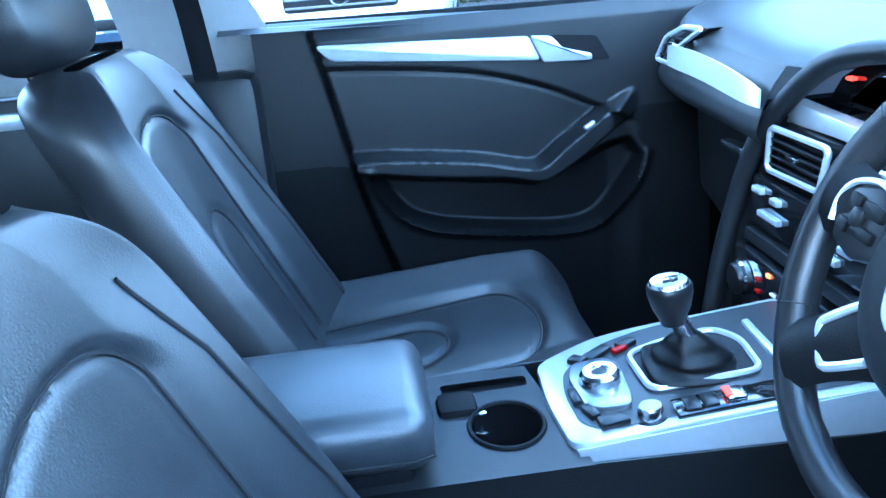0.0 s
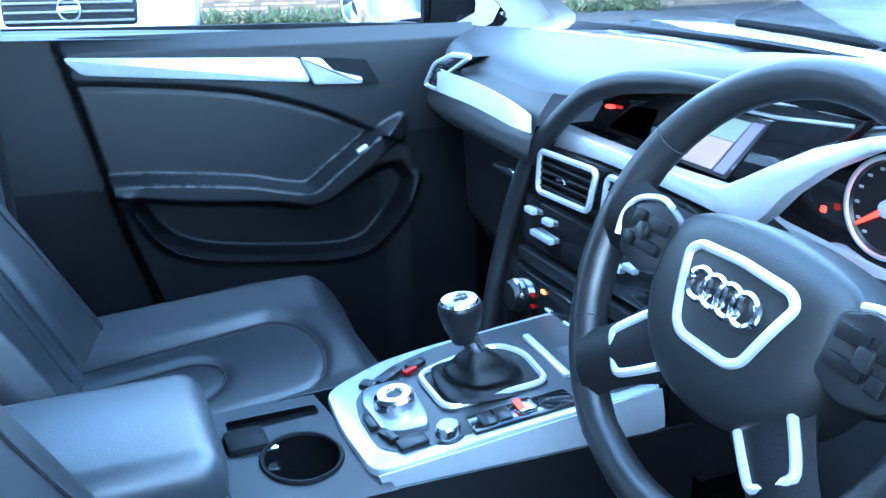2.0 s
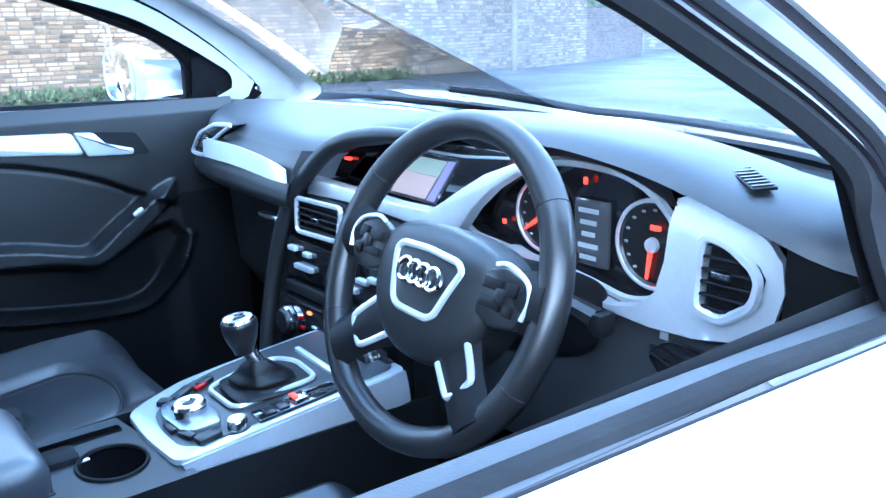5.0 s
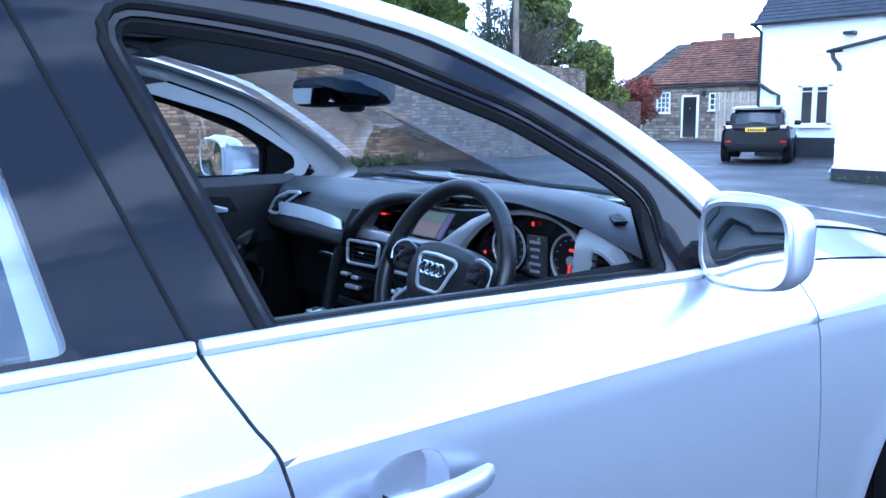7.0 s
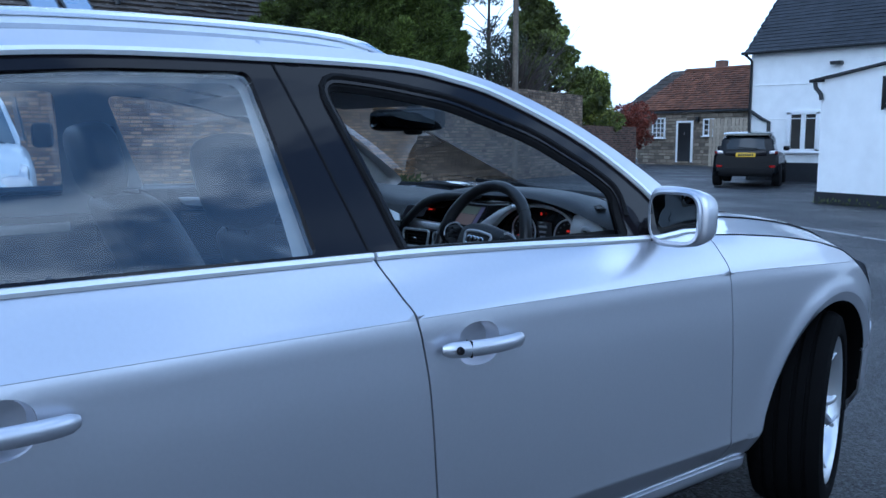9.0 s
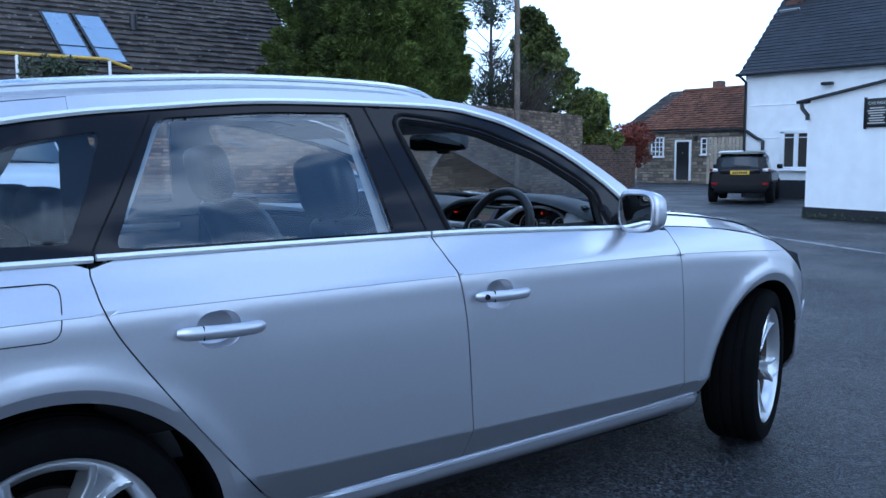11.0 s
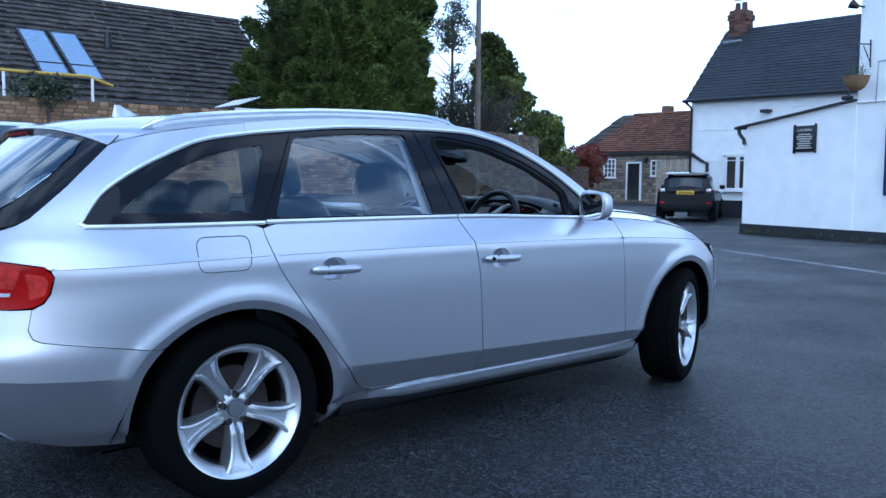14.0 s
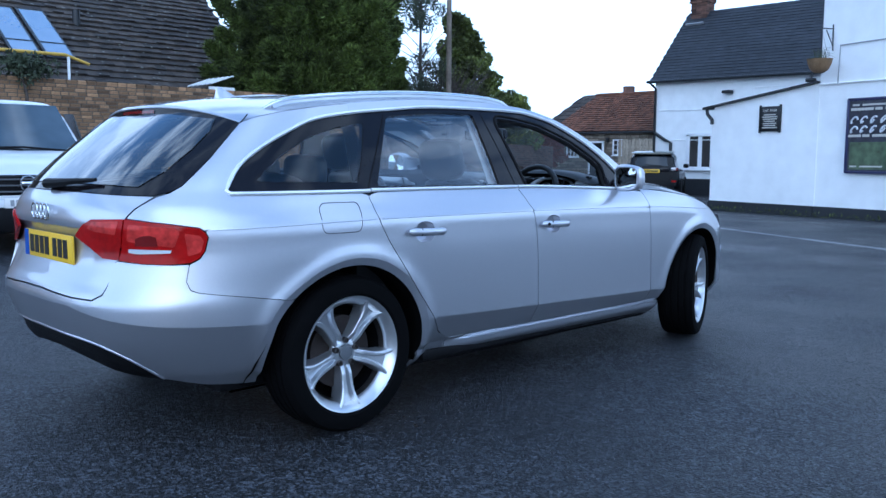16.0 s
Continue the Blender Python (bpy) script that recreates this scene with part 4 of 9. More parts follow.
# door mirrors
for mirror in (False, True):
    sg = -1 if mirror else 1
    shift = Vector((0.02, -0.02, 0.0)) if mirror else Vector((-0.038, -0.016, 0.0))

    def house_f(u, v, sg=sg, shift=shift):
        a, e = 2 * math.pi * v, math.pi * (u - 0.5)
        ce = math.copysign(abs(math.cos(e)) ** 0.42, math.cos(e))
        sx = math.copysign(abs(math.cos(a)) ** 0.46, math.cos(a))
        sz = math.copysign(abs(math.sin(a)) ** 0.46, math.sin(a))
        dep = math.sin(e)
        taper = 1 - 0.12 * (dep + 1) / 2
        x = 0.092 * ce * sx * taper
        z = (0.079 - 0.012 * sx * (1 if sx > 0 else 0.2)) * ce * sz * taper
        y = 0.070 * dep if dep > 0 else 0.022 * dep
        return Vector((sg * (0.990 + x), 1.885 + y, 1.032 + z)) + shift
    mir = part("door_mirror", grid(20, 36, house_f), PAINT, car, "silver door mirror housing", sharp=80)
    gf = grid(1, 30, lambda u, v: Vector((sg * (0.988 + u * 0.072 * math.copysign(abs(math.cos(2 * math.pi * v)) ** 0.55, math.cos(2 * math.pi * v))), 1.858 - 0.006 * u * math.cos(2 * math.pi * v), 1.032 + u * 0.057 * math.copysign(abs(math.sin(2 * math.pi * v)) ** 0.55, math.sin(2 * math.pi * v)))) + shift)
    part("mirror_glass", gf, MIRROR, mir, "mirror glass")
    rim = bmesh.new()
    tube([Vector((sg * (0.988 + 0.075 * math.copysign(abs(math.cos(t)) ** 0.55, math.cos(t))), 1.862 - 0.006 * math.cos(t), 1.032 + 0.060 * math.copysign(abs(math.sin(t)) ** 0.55, math.sin(t)))) + shift for t in np.linspace(0, 2 * math.pi, 36, endpoint=False)], 0.006, 6, closed=True, bm=rim, up=(0, 1, 0.1))
    part("mirror_rim", rim, PAINT, mir)
    st = bmesh.new()
    tube([(sg * 0.80, 1.885, 0.995), (sg * 0.87, 1.885, 1.0), (sg * 0.93, 1.888 + shift.y, 1.01 + shift.z * 0.8)], [0.030, 0.026, 0.024], 10, bm=st, flat=0.9)
    part("mirror_foot", st, BLACK_GLOSS, mir)


# the nose between the corners: bumper skin, dark grille, lower intake
def nose_f(x, z, off=0.0):
    a, f = half_width(z), ease(z, F_KNOTS_Z, F_KNOTS_Y)
    t = max(0.0, 1 - (abs(x) / a) ** NF) ** (1 / NF)
    return Vector((x, YF + t * (f - YF) - 0.006 + off, z))


part("nose", grid(20, 40, lambda u, v: nose_f(-0.80 + 1.60 * v, 0.20 + 0.56 * u)), PAINT, car, "silver front bumper centre")
gri = part("grille", grid(10, 16, lambda u, v: nose_f((-0.36 - 0.10 * u) * (1 - 2 * v), 0.36 + 0.33 * u, 0.012)), BLACK_PLASTIC, car, "dark slatted front grille")
for k in range(7):
    part("slat", grid(1, 16, lambda u, v, k=k: nose_f((-0.35 - 0.10 * k / 6) * (1 - 2 * v), 0.39 + 0.045 * k + 0.012 * u, 0.018), thick=0.006), BLACK_GLOSS, gri)
part("lower_intake", grid(4, 16, lambda u, v: nose_f(-0.62 + 1.24 * v, 0.22 + 0.09 * u, 0.010)), BLACK_PLASTIC, car)


# ---- wheels ----
def wheel_at(x, y, steer, sg):
    w = new("wheel")
    w.parent = car
    w["label"] = "silver five-spoke alloy wheel with a black tyre"
    w.matrix_local = pose(x, y, 0.327, 0, 0, steer) @ pose(0, 0, 0, 0, 90 if sg > 0 else -90, 0)
    R = 0.327
    prof = [(0.222, -0.095), (0.245, -0.112), (0.285, -0.1145), (0.312, -0.104), (R - 0.003, -0.085)]
    for g in (-0.06, -0.022, 0.022, 0.06):
        prof += [(R, g - 0.007), (R - 0.008, g - 0.005), (R - 0.008, g + 0.005), (R, g + 0.007)]
    prof += [(R - 0.003, 0.085), (0.312, 0.103), (0.285, 0.1115), (0.254, 0.108), (0.237, 0.092)]
    part("tyre", lathe(prof, 56, cap=False), ARCH_SHADE, w, "black road tyre")
    part("rim", lathe([(0.206, 0.052), (0.211, 0.070), (0.226, 0.084), (0.236, 0.098), (0.243, 0.101), (0.248, 0.094), (0.246, 0.080)], 64, cap=False), ALLOY, w, "silver alloy rim")
    part("barrel", lathe([(0.230, -0.10), (0.211, -0.085), (0.204, 0.0), (0.207, 0.053)], 48, cap=False), STEEL_DARK, w, "dark inner face of the rim")
    sp = bmesh.new()
    for k in range(5):
        def arm(u, v):
            r = 0.036 + u * 0.196
            half = 0.030 + 0.006 * u + 0.052 * u ** 5
            t = (v - 0.5) * 2
            groove = 0.14 + 0.34 * u * u
            ridge = step_up((abs(t) - groove) / 0.14) * min(1, u * 4)
            top = 0.040 + 0.030 * u ** 2 + 0.020 * ridge
            z = top - 0.006 * max(0.0, (abs(t) - 0.70) / 0.14) ** 2 if abs(t) < 0.84 else top - 0.006 - 0.060 * (abs(t) - 0.84) / 0.16
            return Vector((r, half * t, z))
        b = grid(20, 40, arm)
        bmesh.ops.transform(b, matrix=pose(0, 0, 0, 0, 0, 72 * k), verts=b.verts)
        merge(sp, b)
    part("spokes", sp, ALLOY, w, "five twin-arm silver spokes", sharp=40)
    part("hub", lathe([(0.066, 0.020), (0.064, 0.040), (0.056, 0.046), (0.036, 0.048), (0.034, 0.046), (0.0, 0.046)], 40), ALLOY, w)
    part("centre_cap", lathe([(0.032, 0.050), (0.031, 0.057), (0.0, 0.059)], 32), CAP_GREY, w, "grey centre cap")
    for k in range(5):
        an = radians(36 + 72 * k)
        part("wheel_bolt", lathe([(0.0135, 0.04), (0.0125, 0.0585), (0.0085, 0.0585), (0.0085, 0.050), (0.0, 0.050)], 10, pose(0.052 * math.cos(an), 0.052 * math.sin(an), 0)), STEEL_DARK, w)
    part("brake_disc", lathe([(0.07, -0.01), (0.152, -0.01), (0.152, 0.012), (0.07, 0.012)], 40), BRAKE, w, "rusty brake disc with shade in its colour")
    # backing behind the spokes, blackened for the shade in the gaps
    part("inner_barrel", lathe([(0.0, -0.06), (0.19, -0.06), (0.196, 0.030)], 40, cap=False), ARCH_SHADE, w, "inside of the wheel, blackened as in shade")
    return w


wheel_at(0.778, -0.012, 0, 1)
wheel_at(-0.778, 0.0, 0, -1)
wheel_at(0.778, 2.81, 20, 1)
wheel_at(-0.778, 2.81, 20, -1)
# underbody
part("underbody", box(1.30, 3.5, 0.06, (0, 1.25, 0.235), 0.02), BLACK_PLASTIC, car)
# wide unseen plate, added to keep light from the ground below
part("floor_pan", box(1.58, 1.85, 0.05, (0, 1.39, 0.225), 0.01), BLACK_PLASTIC, car)

# the body leans a little towards the driver's side, so the far side stands higher


def lean(ob):
    for v in ob.data.vertices:
        if v.co.x < 0:
            k = min(1.2, -v.co.x / 0.82) * min(1.0, max(0.0, (v.co.y + 0.5) / 1.0))
            v.co.z += 0.058 * k
            if v.co.z > 1.0 and v.co.y > 1.3 and v.co.x > -0.885:
                v.co.y += 0.15 * k * min(1.0, (v.co.y - 1.3) / 0.4) * min(1.0, (v.co.z - 1.0) / 0.05)


for ob in list(car.children):
    if ob.type == "MESH":
        lean(ob)
        for sub in ob.children:
            if sub.type == "MESH":
                lean(sub)

# ---- the estate car: cabin ----
def xz(y0, lean=0.0):
    """Takes a plate drawn in x, z (depth towards the driver) to the car; lean tips its top forwards."""
    return Matrix.Translation((0, y0, 0)) @ Matrix(((1, 0, 0, 0), (0, 0, -1, 0), (0, 1, 0, 0), (0, 0, 0, 1)))


def plate_xz(outline, y0, thick, bevel=0.0, r=0.0, bm=None):
    o = rounded(outline, r) if r else outline
    return slab(o, thick, xz(y0), bevel, bm)


def puff(cx, cy, cz, sx, sy, sz, e1=0.5, e2=0.5, nu=18, nv=28, m=None):
    """A cushion-like rounded block."""
    def f(u, v):
        a, e = 2 * math.pi * v, math.pi * (u - 0.5)
        c = lambda t, k: math.copysign(abs(math.cos(t)) ** k, math.cos(t))
        s = lambda t, k: math.copysign(abs(math.sin(t)) ** k, math.sin(t))
        p = Vector((sx * c(e, e1) * c(a, e2), sy * c(e, e1) * s(a, e2), sz * s(e, e1)))
        return (m @ p if m is not None else p) + Vector((cx, cy, cz))
    return grid(nu, nv, f)


def near(p, line):
    best = 9.0
    for (ax, ay), (bx, by) in zip(line, line[1:]):
        dx, dy = bx - ax, by - ay
        t = max(0, min(1, ((p[0] - ax) * dx + (p[1] - ay) * dy) / max(1e-12, dx * dx + dy * dy)))
        best = min(best, math.hypot(p[0] - ax - t * dx, p[1] - ay - t * dy))
    return best


def arch_line(w, top, base=-0.1):
    return [(-w, base), (-w, top - 0.12)] + [(w * math.cos(t), top - 0.12 + 0.12 * math.sin(t)) for t in np.linspace(math.pi, 0, 25)] + [(w, top - 0.12), (w, base)]


ARCH1, ARCH2 = arch_line(0.135, 0.83), arch_line(0.068, 0.55)


def arch_in(x, v, w, top):
    """Distance inside an arched panel of a half width; negative outside it."""
    if v < top - 0.12:
        return w - abs(x)
    return w - math.hypot(x, (v - top + 0.12) * w / 0.12)


def seam(x, v, scale):
    """Panels set back step by step, with a pinched stitch line along each arch."""
    d1, d2 = arch_in(x, v, 0.135, 0.83), arch_in(x, v, 0.068, 0.55)
    soft = lambda d, w: 0.5 + 0.5 * math.tanh(d / w)
    return -scale * (0.9 * soft(d1, 0.014) + 0.45 * soft(d2, 0.012) + 0.75 * math.exp(-(d1 / 0.013) ** 2) + 0.6 * math.exp(-(d2 / 0.012) ** 2))


def resample_open(line, step):
    out = []
    for a, b_ in zip(line, line[1:]):
        n = max(1, int(math.hypot(b_[0] - a[0], b_[1] - a[1]) / step))
        out += [(a[0] + (b_[0] - a[0]) * k / n, a[1] + (b_[1] - a[1]) * k / n) for k in range(n)]
    return out + [line[-1]]


def seat_half(h):
    """Half width of the backrest by height."""
    w = 0.258 - 0.040 * max(0, h - 0.45) ** 1.3 / 0.55 ** 1.3 - 0.02 * (1 - h)
    return w * (1 - 0.38 * max(0.0, (h - 0.80) / 0.20) ** 2.6)


def front_seat(x0, dy, dz, label):
    s = new("front_seat")
    s.parent = car
    s["label"] = label

    def back(u, v):
        # v round the section: 0..0.62 the front face, the rest the rear
        h = u
        wide = seat_half(h)
        lean_y, zz = 1.225 - 0.245 * h, 0.54 + 0.53 * h + dz
        cap = 1.0 if h < 0.9 else math.sqrt(max(0.0, 1 - ((h - 0.9) / 0.1) ** 2)) * 0.9 + 0.1
        if v <= 0.64:
            t = (v / 0.64) * 2 - 1
            x = wide * t
            bol = 0.085 * max(0, (abs(t) - 0.50) / 0.50) ** 1.4 * (1 - 0.5 * h) if abs(t) < 0.90 else 0.085 * 0.73 * (1 - 0.5 * h) - 0.35 * (abs(t) - 0.90)
            y = lean_y + (bol + 0.012 * math.cos(t * 1.5) + seam(x, h, 0.010)) * cap
        else:
            t = 1 - (v - 0.64) / 0.36 * 2
            x = wide * 0.97 * t
            y = lean_y - 0.095 * (1 - abs(t) ** 5) * cap - 0.02
        return Vector((x0 + x, y + dy, zz))
    b = grid(110, 170, back)
    # stitched seams along the inner panels and the bolsters
    for line in (ARCH1, ARCH2, [(-0.205, 0.02), (-0.208, 0.4), (-0.19, 0.7), (-0.155, 0.86)], [(0.205, 0.02), (0.208, 0.4), (0.19, 0.7), (0.155, 0.86)]):
        sm = bmesh.new()
        pts = []
        for x, h in resample_open(line, 0.03):
            if h < 0.03:
                continue
            wide = seat_half(h)
            pts.append(back(h, 0.32 + 0.32 * x / wide) + Vector((0, 0.0008, 0.0008)))
        tube(pts, 0.0022, 5, bm=sm)
        part("seam", sm, STITCH, s)
    part("backrest", b, LEATHER, s, "black leather backrest with stitched arches", sharp=70)

    def cush(u, v):
        # u from the rear to the front edge
        h = u
        wide = 0.255 - 0.03 * max(0, h - 0.7) / 0.3
        yy = 1.14 + 0.535 * h
        if v <= 0.66:
            t = (v / 0.66) * 2 - 1
            x = wide * t
            bol = 0.055 * max(0, (abs(t) - 0.5) / 0.5) ** 1.4 if abs(t) < 0.92 else 0.044 - 0.5 * (abs(t) - 0.92)
            z = dz + 0.555 + 0.06 * h - 0.085 * max(0, (h - 0.86) / 0.14) ** 2 + bol * (1 - 0.5 * h) + seam(x, h + 0.02, 0.010)
        else:
            t = 1 - (v - 0.66) / 0.34 * 2
            x = wide * 0.96 * t
            z = dz + 0.555 + 0.06 * h - 0.085 * max(0, (h - 0.86) / 0.14) ** 2 - 0.17 * (1 - abs(t) ** 6) - 0.03
        return Vector((x0 + x, yy + dy, z))
    for line in (ARCH1, ARCH2):
        sm = bmesh.new()
        pts = []
        for x, h in resample_open(line, 0.03):
            if h < 0.1:
                continue
            wide = 0.255 - 0.03 * max(0, h - 0.02 - 0.7) / 0.3
            pts.append(cush(h - 0.02, 0.33 + 0.33 * x / wide) + Vector((0, 0, 0.0008)))
        tube(pts, 0.0022, 5, bm=sm)
        part("seam", sm, STITCH, s)
    part("cushion", grid(110, 170, cush), LEATHER, s, "black leather seat cushion with stitched arches", sharp=70)
    part("headrest", puff(x0, 0.890 + dy, 1.168 + dz, 0.142, 0.056, 0.108, 0.55, 0.6, m=pose(0, 0, 0, 14, 0, 0)), LEATHER, s)
    for sx in (-1, 1):
        hb = bmesh.new()
        tube([(x0 + sx * 0.05, 0.905 + dy, 1.03 + dz), (x0 + sx * 0.05, 0.87 + dy, 1.15 + dz)], 0.007, 8, bm=hb)
        part("headrest_post", hb, STEEL_DARK, s)
    part("seat_base", box(0.42, 0.44, 0.14, (x0, 1.40 + dy, 0.345), 0.03), BLACK_PLASTIC, s)
    hv = bmesh.new()
    tube([(x0 - 0.255 * (1 if x0 > 0 else -1), 1.17 + dy, 0.55), (x0 - 0.25 * (1 if x0 > 0 else -1), 1.19 + dy, 0.62)], 0.014, 8, bm=hv)
    part("buckle", hv, RUBBER, s)
    return s


front_seat(-0.37, 0.0, 0.0, "black leather front passenger seat")
front_seat(0.38, 0.085, -0.04, "black leather driver's seat")
# rear bench
rs = new("rear_bench")
rs.parent = car
rs["label"] = "black leather rear bench with headrests"
part("backrest", puff(0, 0.22, 0.72, 0.64, 0.085, 0.29, 0.35, 0.4, m=pose(0, 0, 0, 18, 0, 0)), LEATHER, rs)
part("cushion", puff(0, 0.50, 0.47, 0.64, 0.29, 0.085, 0.4, 0.35), LEATHER, rs)
for x in (-0.38, 0.0, 0.38):
    part("headrest", puff(x, 0.11, 1.075, 0.13, 0.05, 0.075, 0.5, 0.5), LEATHER, rs)
part("boot_floor", box(1.24, 0.95, 0.05, (0, -0.36, 0.60), 0.01), CARPET, car, "black boot carpet")
part("boot_cover", box(1.18, 0.62, 0.02, (0, -0.28, 0.935), 0.008), BLACK_PLASTIC, car, "dark boot cover")
for (x, y, z, a, b_, c) in ((0.38, -0.15, 1.0, 0.16, 0.22, 0.07), (-0.2, -0.1, 0.98, 0.2, 0.16, 0.05)):
    part("folded_coat", puff(x, y, z, a, b_, c, 0.8, 0.8), CARPET, car, "dark folded coat on the boot cover")
# floor, tunnel, bulkhead
part("carpet", box(1.50, 2.9, 0.03, (0, 1.25, 0.262), 0.0), CARPET, car, "black floor carpet")
part("tunnel", box(0.24, 1.75, 0.28, (0, 1.35, 0.38), 0.05), CARPET, car)
part("bulkhead", box(1.46, 0.04, 0.66, (0, 2.34, 0.56), 0.0), CARPET, car)
for sx in (-1, 1):
    part("kick_panel", box(0.04, 0.40, 0.55, (sx * 0.75, 2.16, 0.55), 0.0), CARPET, car)

# ---- door trims, pillar trims ----
ROLL = [(1.20, 0.982), (1.274, 0.980), (1.397, 0.970), (1.532, 0.952), (1.606, 0.934), (1.691, 0.905), (1.766, 0.869), (1.805, 0.852), (1.86, 0.815)]
ARM_TOP = [(1.24, 0.812), (1.325, 0.812), (1.438, 0.802), (1.543, 0.787), (1.61, 0.770), (1.645, 0.764), (1.705, 0.802), (1.792, 0.862), (1.84, 0.888)]
ARM_LOW = [(1.24, 0.790), (1.338, 0.777), (1.437, 0.760), (1.587, 0.742), (1.655, 0.728), (1.72, 0.757), (1.80, 0.815), (1.86, 0.855)]
POCKET = [(1.325, 0.780), (1.340, 0.747), (1.368, 0.699), (1.408, 0.665), (1.473, 0.642), (1.584, 0.624), (1.697, 0.612), (1.767, 0.621), (1.813, 0.657), (1.853, 0.716), (1.87, 0.76)]
POCKET = smooth_line(POCKET, 5)
POCKET_AREA = POCKET + [(1.84, 0.80), (1.72, 0.757), (1.655, 0.728), (1.587, 0.742), (1.437, 0.760), (1.338, 0.777)]


def on(line, y):
    return ease(y, [p[0] for p in line], [p[1] for p in line])


def trim_x(y, z):
    """How far the door trim stands inboard of its base."""
    rz = on(ROLL, y)
    ahead = step_up((y - 1.80) / 0.06)
    k = 0.020 * max(step_up((z - rz) / 0.010 + 0.5), ahead)
    k -= 0.003 * (1 - ahead) * math.exp(-((z - rz + 0.007) / 0.004) ** 2)
    # the padded armrest and the pull that rises from its front end
    top, low = on(ARM_TOP, y), on(ARM_LOW, y)
    body = step_up((top - z) / 0.012 + 0.5) * step_up((z - low) / 0.022 + 0.5) * step_up((y - 1.255) / 0.03) * (1 - step_up((y - 1.79) / 0.07))
    k += 0.056 * body
    dp = near((y, z), POCKET)
    if inside((y, z), POCKET_AREA):
        k -= 0.026 * step_up(near((y, z), POCKET_AREA + POCKET_AREA[:1]) / 0.022)
    else:
        k += 0.010 * step_up((rz - z) / 0.2) * step_up((low - z) / 0.02)
    k += 0.010 * math.exp(-(dp / 0.010) ** 2)
    k -= 0.020 * max(0.0, (z - 1.03) / 0.03)
    # the door's rear edge, curving forward to the sill, with the pillar set back behind it
    edge = ease(z, (0.36, 0.60, 0.745, 0.824, 0.923, 1.06), (1.41, 1.345, 1.303, 1.288, 1.268, 1.238))
    s = step_up((y - edge) / 0.014)
    return k * s - 0.030 * (1 - s)


for sg in (-1, 1):
    def trim(u, v, sg=sg):
        y, z = 1.14 + 0.86 * u, 0.36 + (0.695 if sg < 0 else 0.635) * v
        return Vector((sg * ((0.722 if sg < 0 else 0.815) - trim_x(y, z) * (1 if sg < 0 else 0.5)), y, z))
    sheet = grid(*((170, 230) if sg < 0 else (30, 40)), trim)
    # below the armrest the trim is split off to carry the shaded tone
    lower = sheet.copy()
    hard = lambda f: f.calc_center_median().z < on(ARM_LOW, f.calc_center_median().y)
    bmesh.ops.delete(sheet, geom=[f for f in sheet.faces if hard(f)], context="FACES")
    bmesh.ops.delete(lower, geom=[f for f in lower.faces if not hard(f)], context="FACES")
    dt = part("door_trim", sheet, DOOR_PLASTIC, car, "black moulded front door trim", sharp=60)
    part("door_pocket", lower, HARD_SHADED, dt, "hard plastic door pocket, shade in its colour", sharp=60)

    def ledge(u, v, sg=sg):
        y = 1.085 + 0.80 * u
        p = skin(y, waist_z(y))
        xa, xb = p.x - 0.004, 0.712 if sg < 0 else 0.800
        prof = ((0, 0.002), (0.12, 0.010), (0.25, 0.012), (0.40, 0.004), (0.55, 0.0085), (0.8, 0.012), (1.0, 0.004))
        k = v
        zz = float(np.interp(k, [q[0] for q in prof], [q[1] for q in prof]))
        return Vector((sg * (xa + (xb - xa) * k), y, p.z + zz - 0.002 + (0.057 if sg < 0 else 0)))
    part("window_ledge", grid(30, 24, ledge), DASH_LIT, dt, "dark grey padded window ledge")
    if sg < 0:
        st = [(1.254, 1.025), (1.648, 1.006), (1.668, 0.960), (1.281, 0.995)]
        b = slab(rounded(st, 0.012), 0.010, Matrix(((0, 0, -sg, sg * 0.703), (1, 0, 0, 0), (0, 1, 0, 0), (0, 0, 0, 1))), 0.003)
        part("trim_strip", b, SATIN_ALU, dt, "brushed aluminium strip")
        b = slab(rounded([(1.684, 1.005), (1.772, 0.997), (1.800, 0.950), (1.69, 0.955)], 0.008), 0.003, Matrix(((0, 0, -sg, sg * 0.6965), (1, 0, 0, 0), (0, 1, 0, 0), (0, 0, 0, 1))))
        part("handle_cup", b, BLACK_PLASTIC, dt)
        b = slab(rounded([(1.648, 1.007), (1.686, 1.004), (1.708, 0.980), (1.763, 0.965), (1.763, 0.953), (1.670, 0.957)], 0.006), 0.010, Matrix(((0, 0, -sg, sg * 0.6945), (1, 0, 0, 0), (0, 1, 0, 0), (0, 0, 0, 1))), 0.004)
        part("inner_handle", b, SATIN_ALU, dt, "satin metal inner door handle")
        part("window_switch", box(0.012, 0.024, 0.010, (sg * 0.652, 1.745, 0.838), 0.004, (30, 0, 0)), SATIN_ALU, dt)
    # light pillar trims behind the glass
    fr_h = uz(rounded([(1.02 if sg < 0 else 0.955, 1.340), (1.185 if sg < 0 else 1.07, 0.99), (1.88, 0.96), (1.90, 1.06), (1.80, 1.125), (1.66, 1.205), (1.45, 1.285), (1.20, 1.34)], 0.03))
    rr_h = uz(rounded([(0.33, 1.335), (0.86, 1.352), (0.905, 1.0), (0.16, 1.0)], 0.03))
    tp = uz(LINES[23:-1] + [(1.95, 0.95), (1.04, 0.93), (0.20, 0.93), (0.20, 1.05)])
    bt_ = uz(LINES[1:22] + [(0.17, 1.15), (0.10, 1.0), (0.10, 0.80), (-0.60, 0.80)])
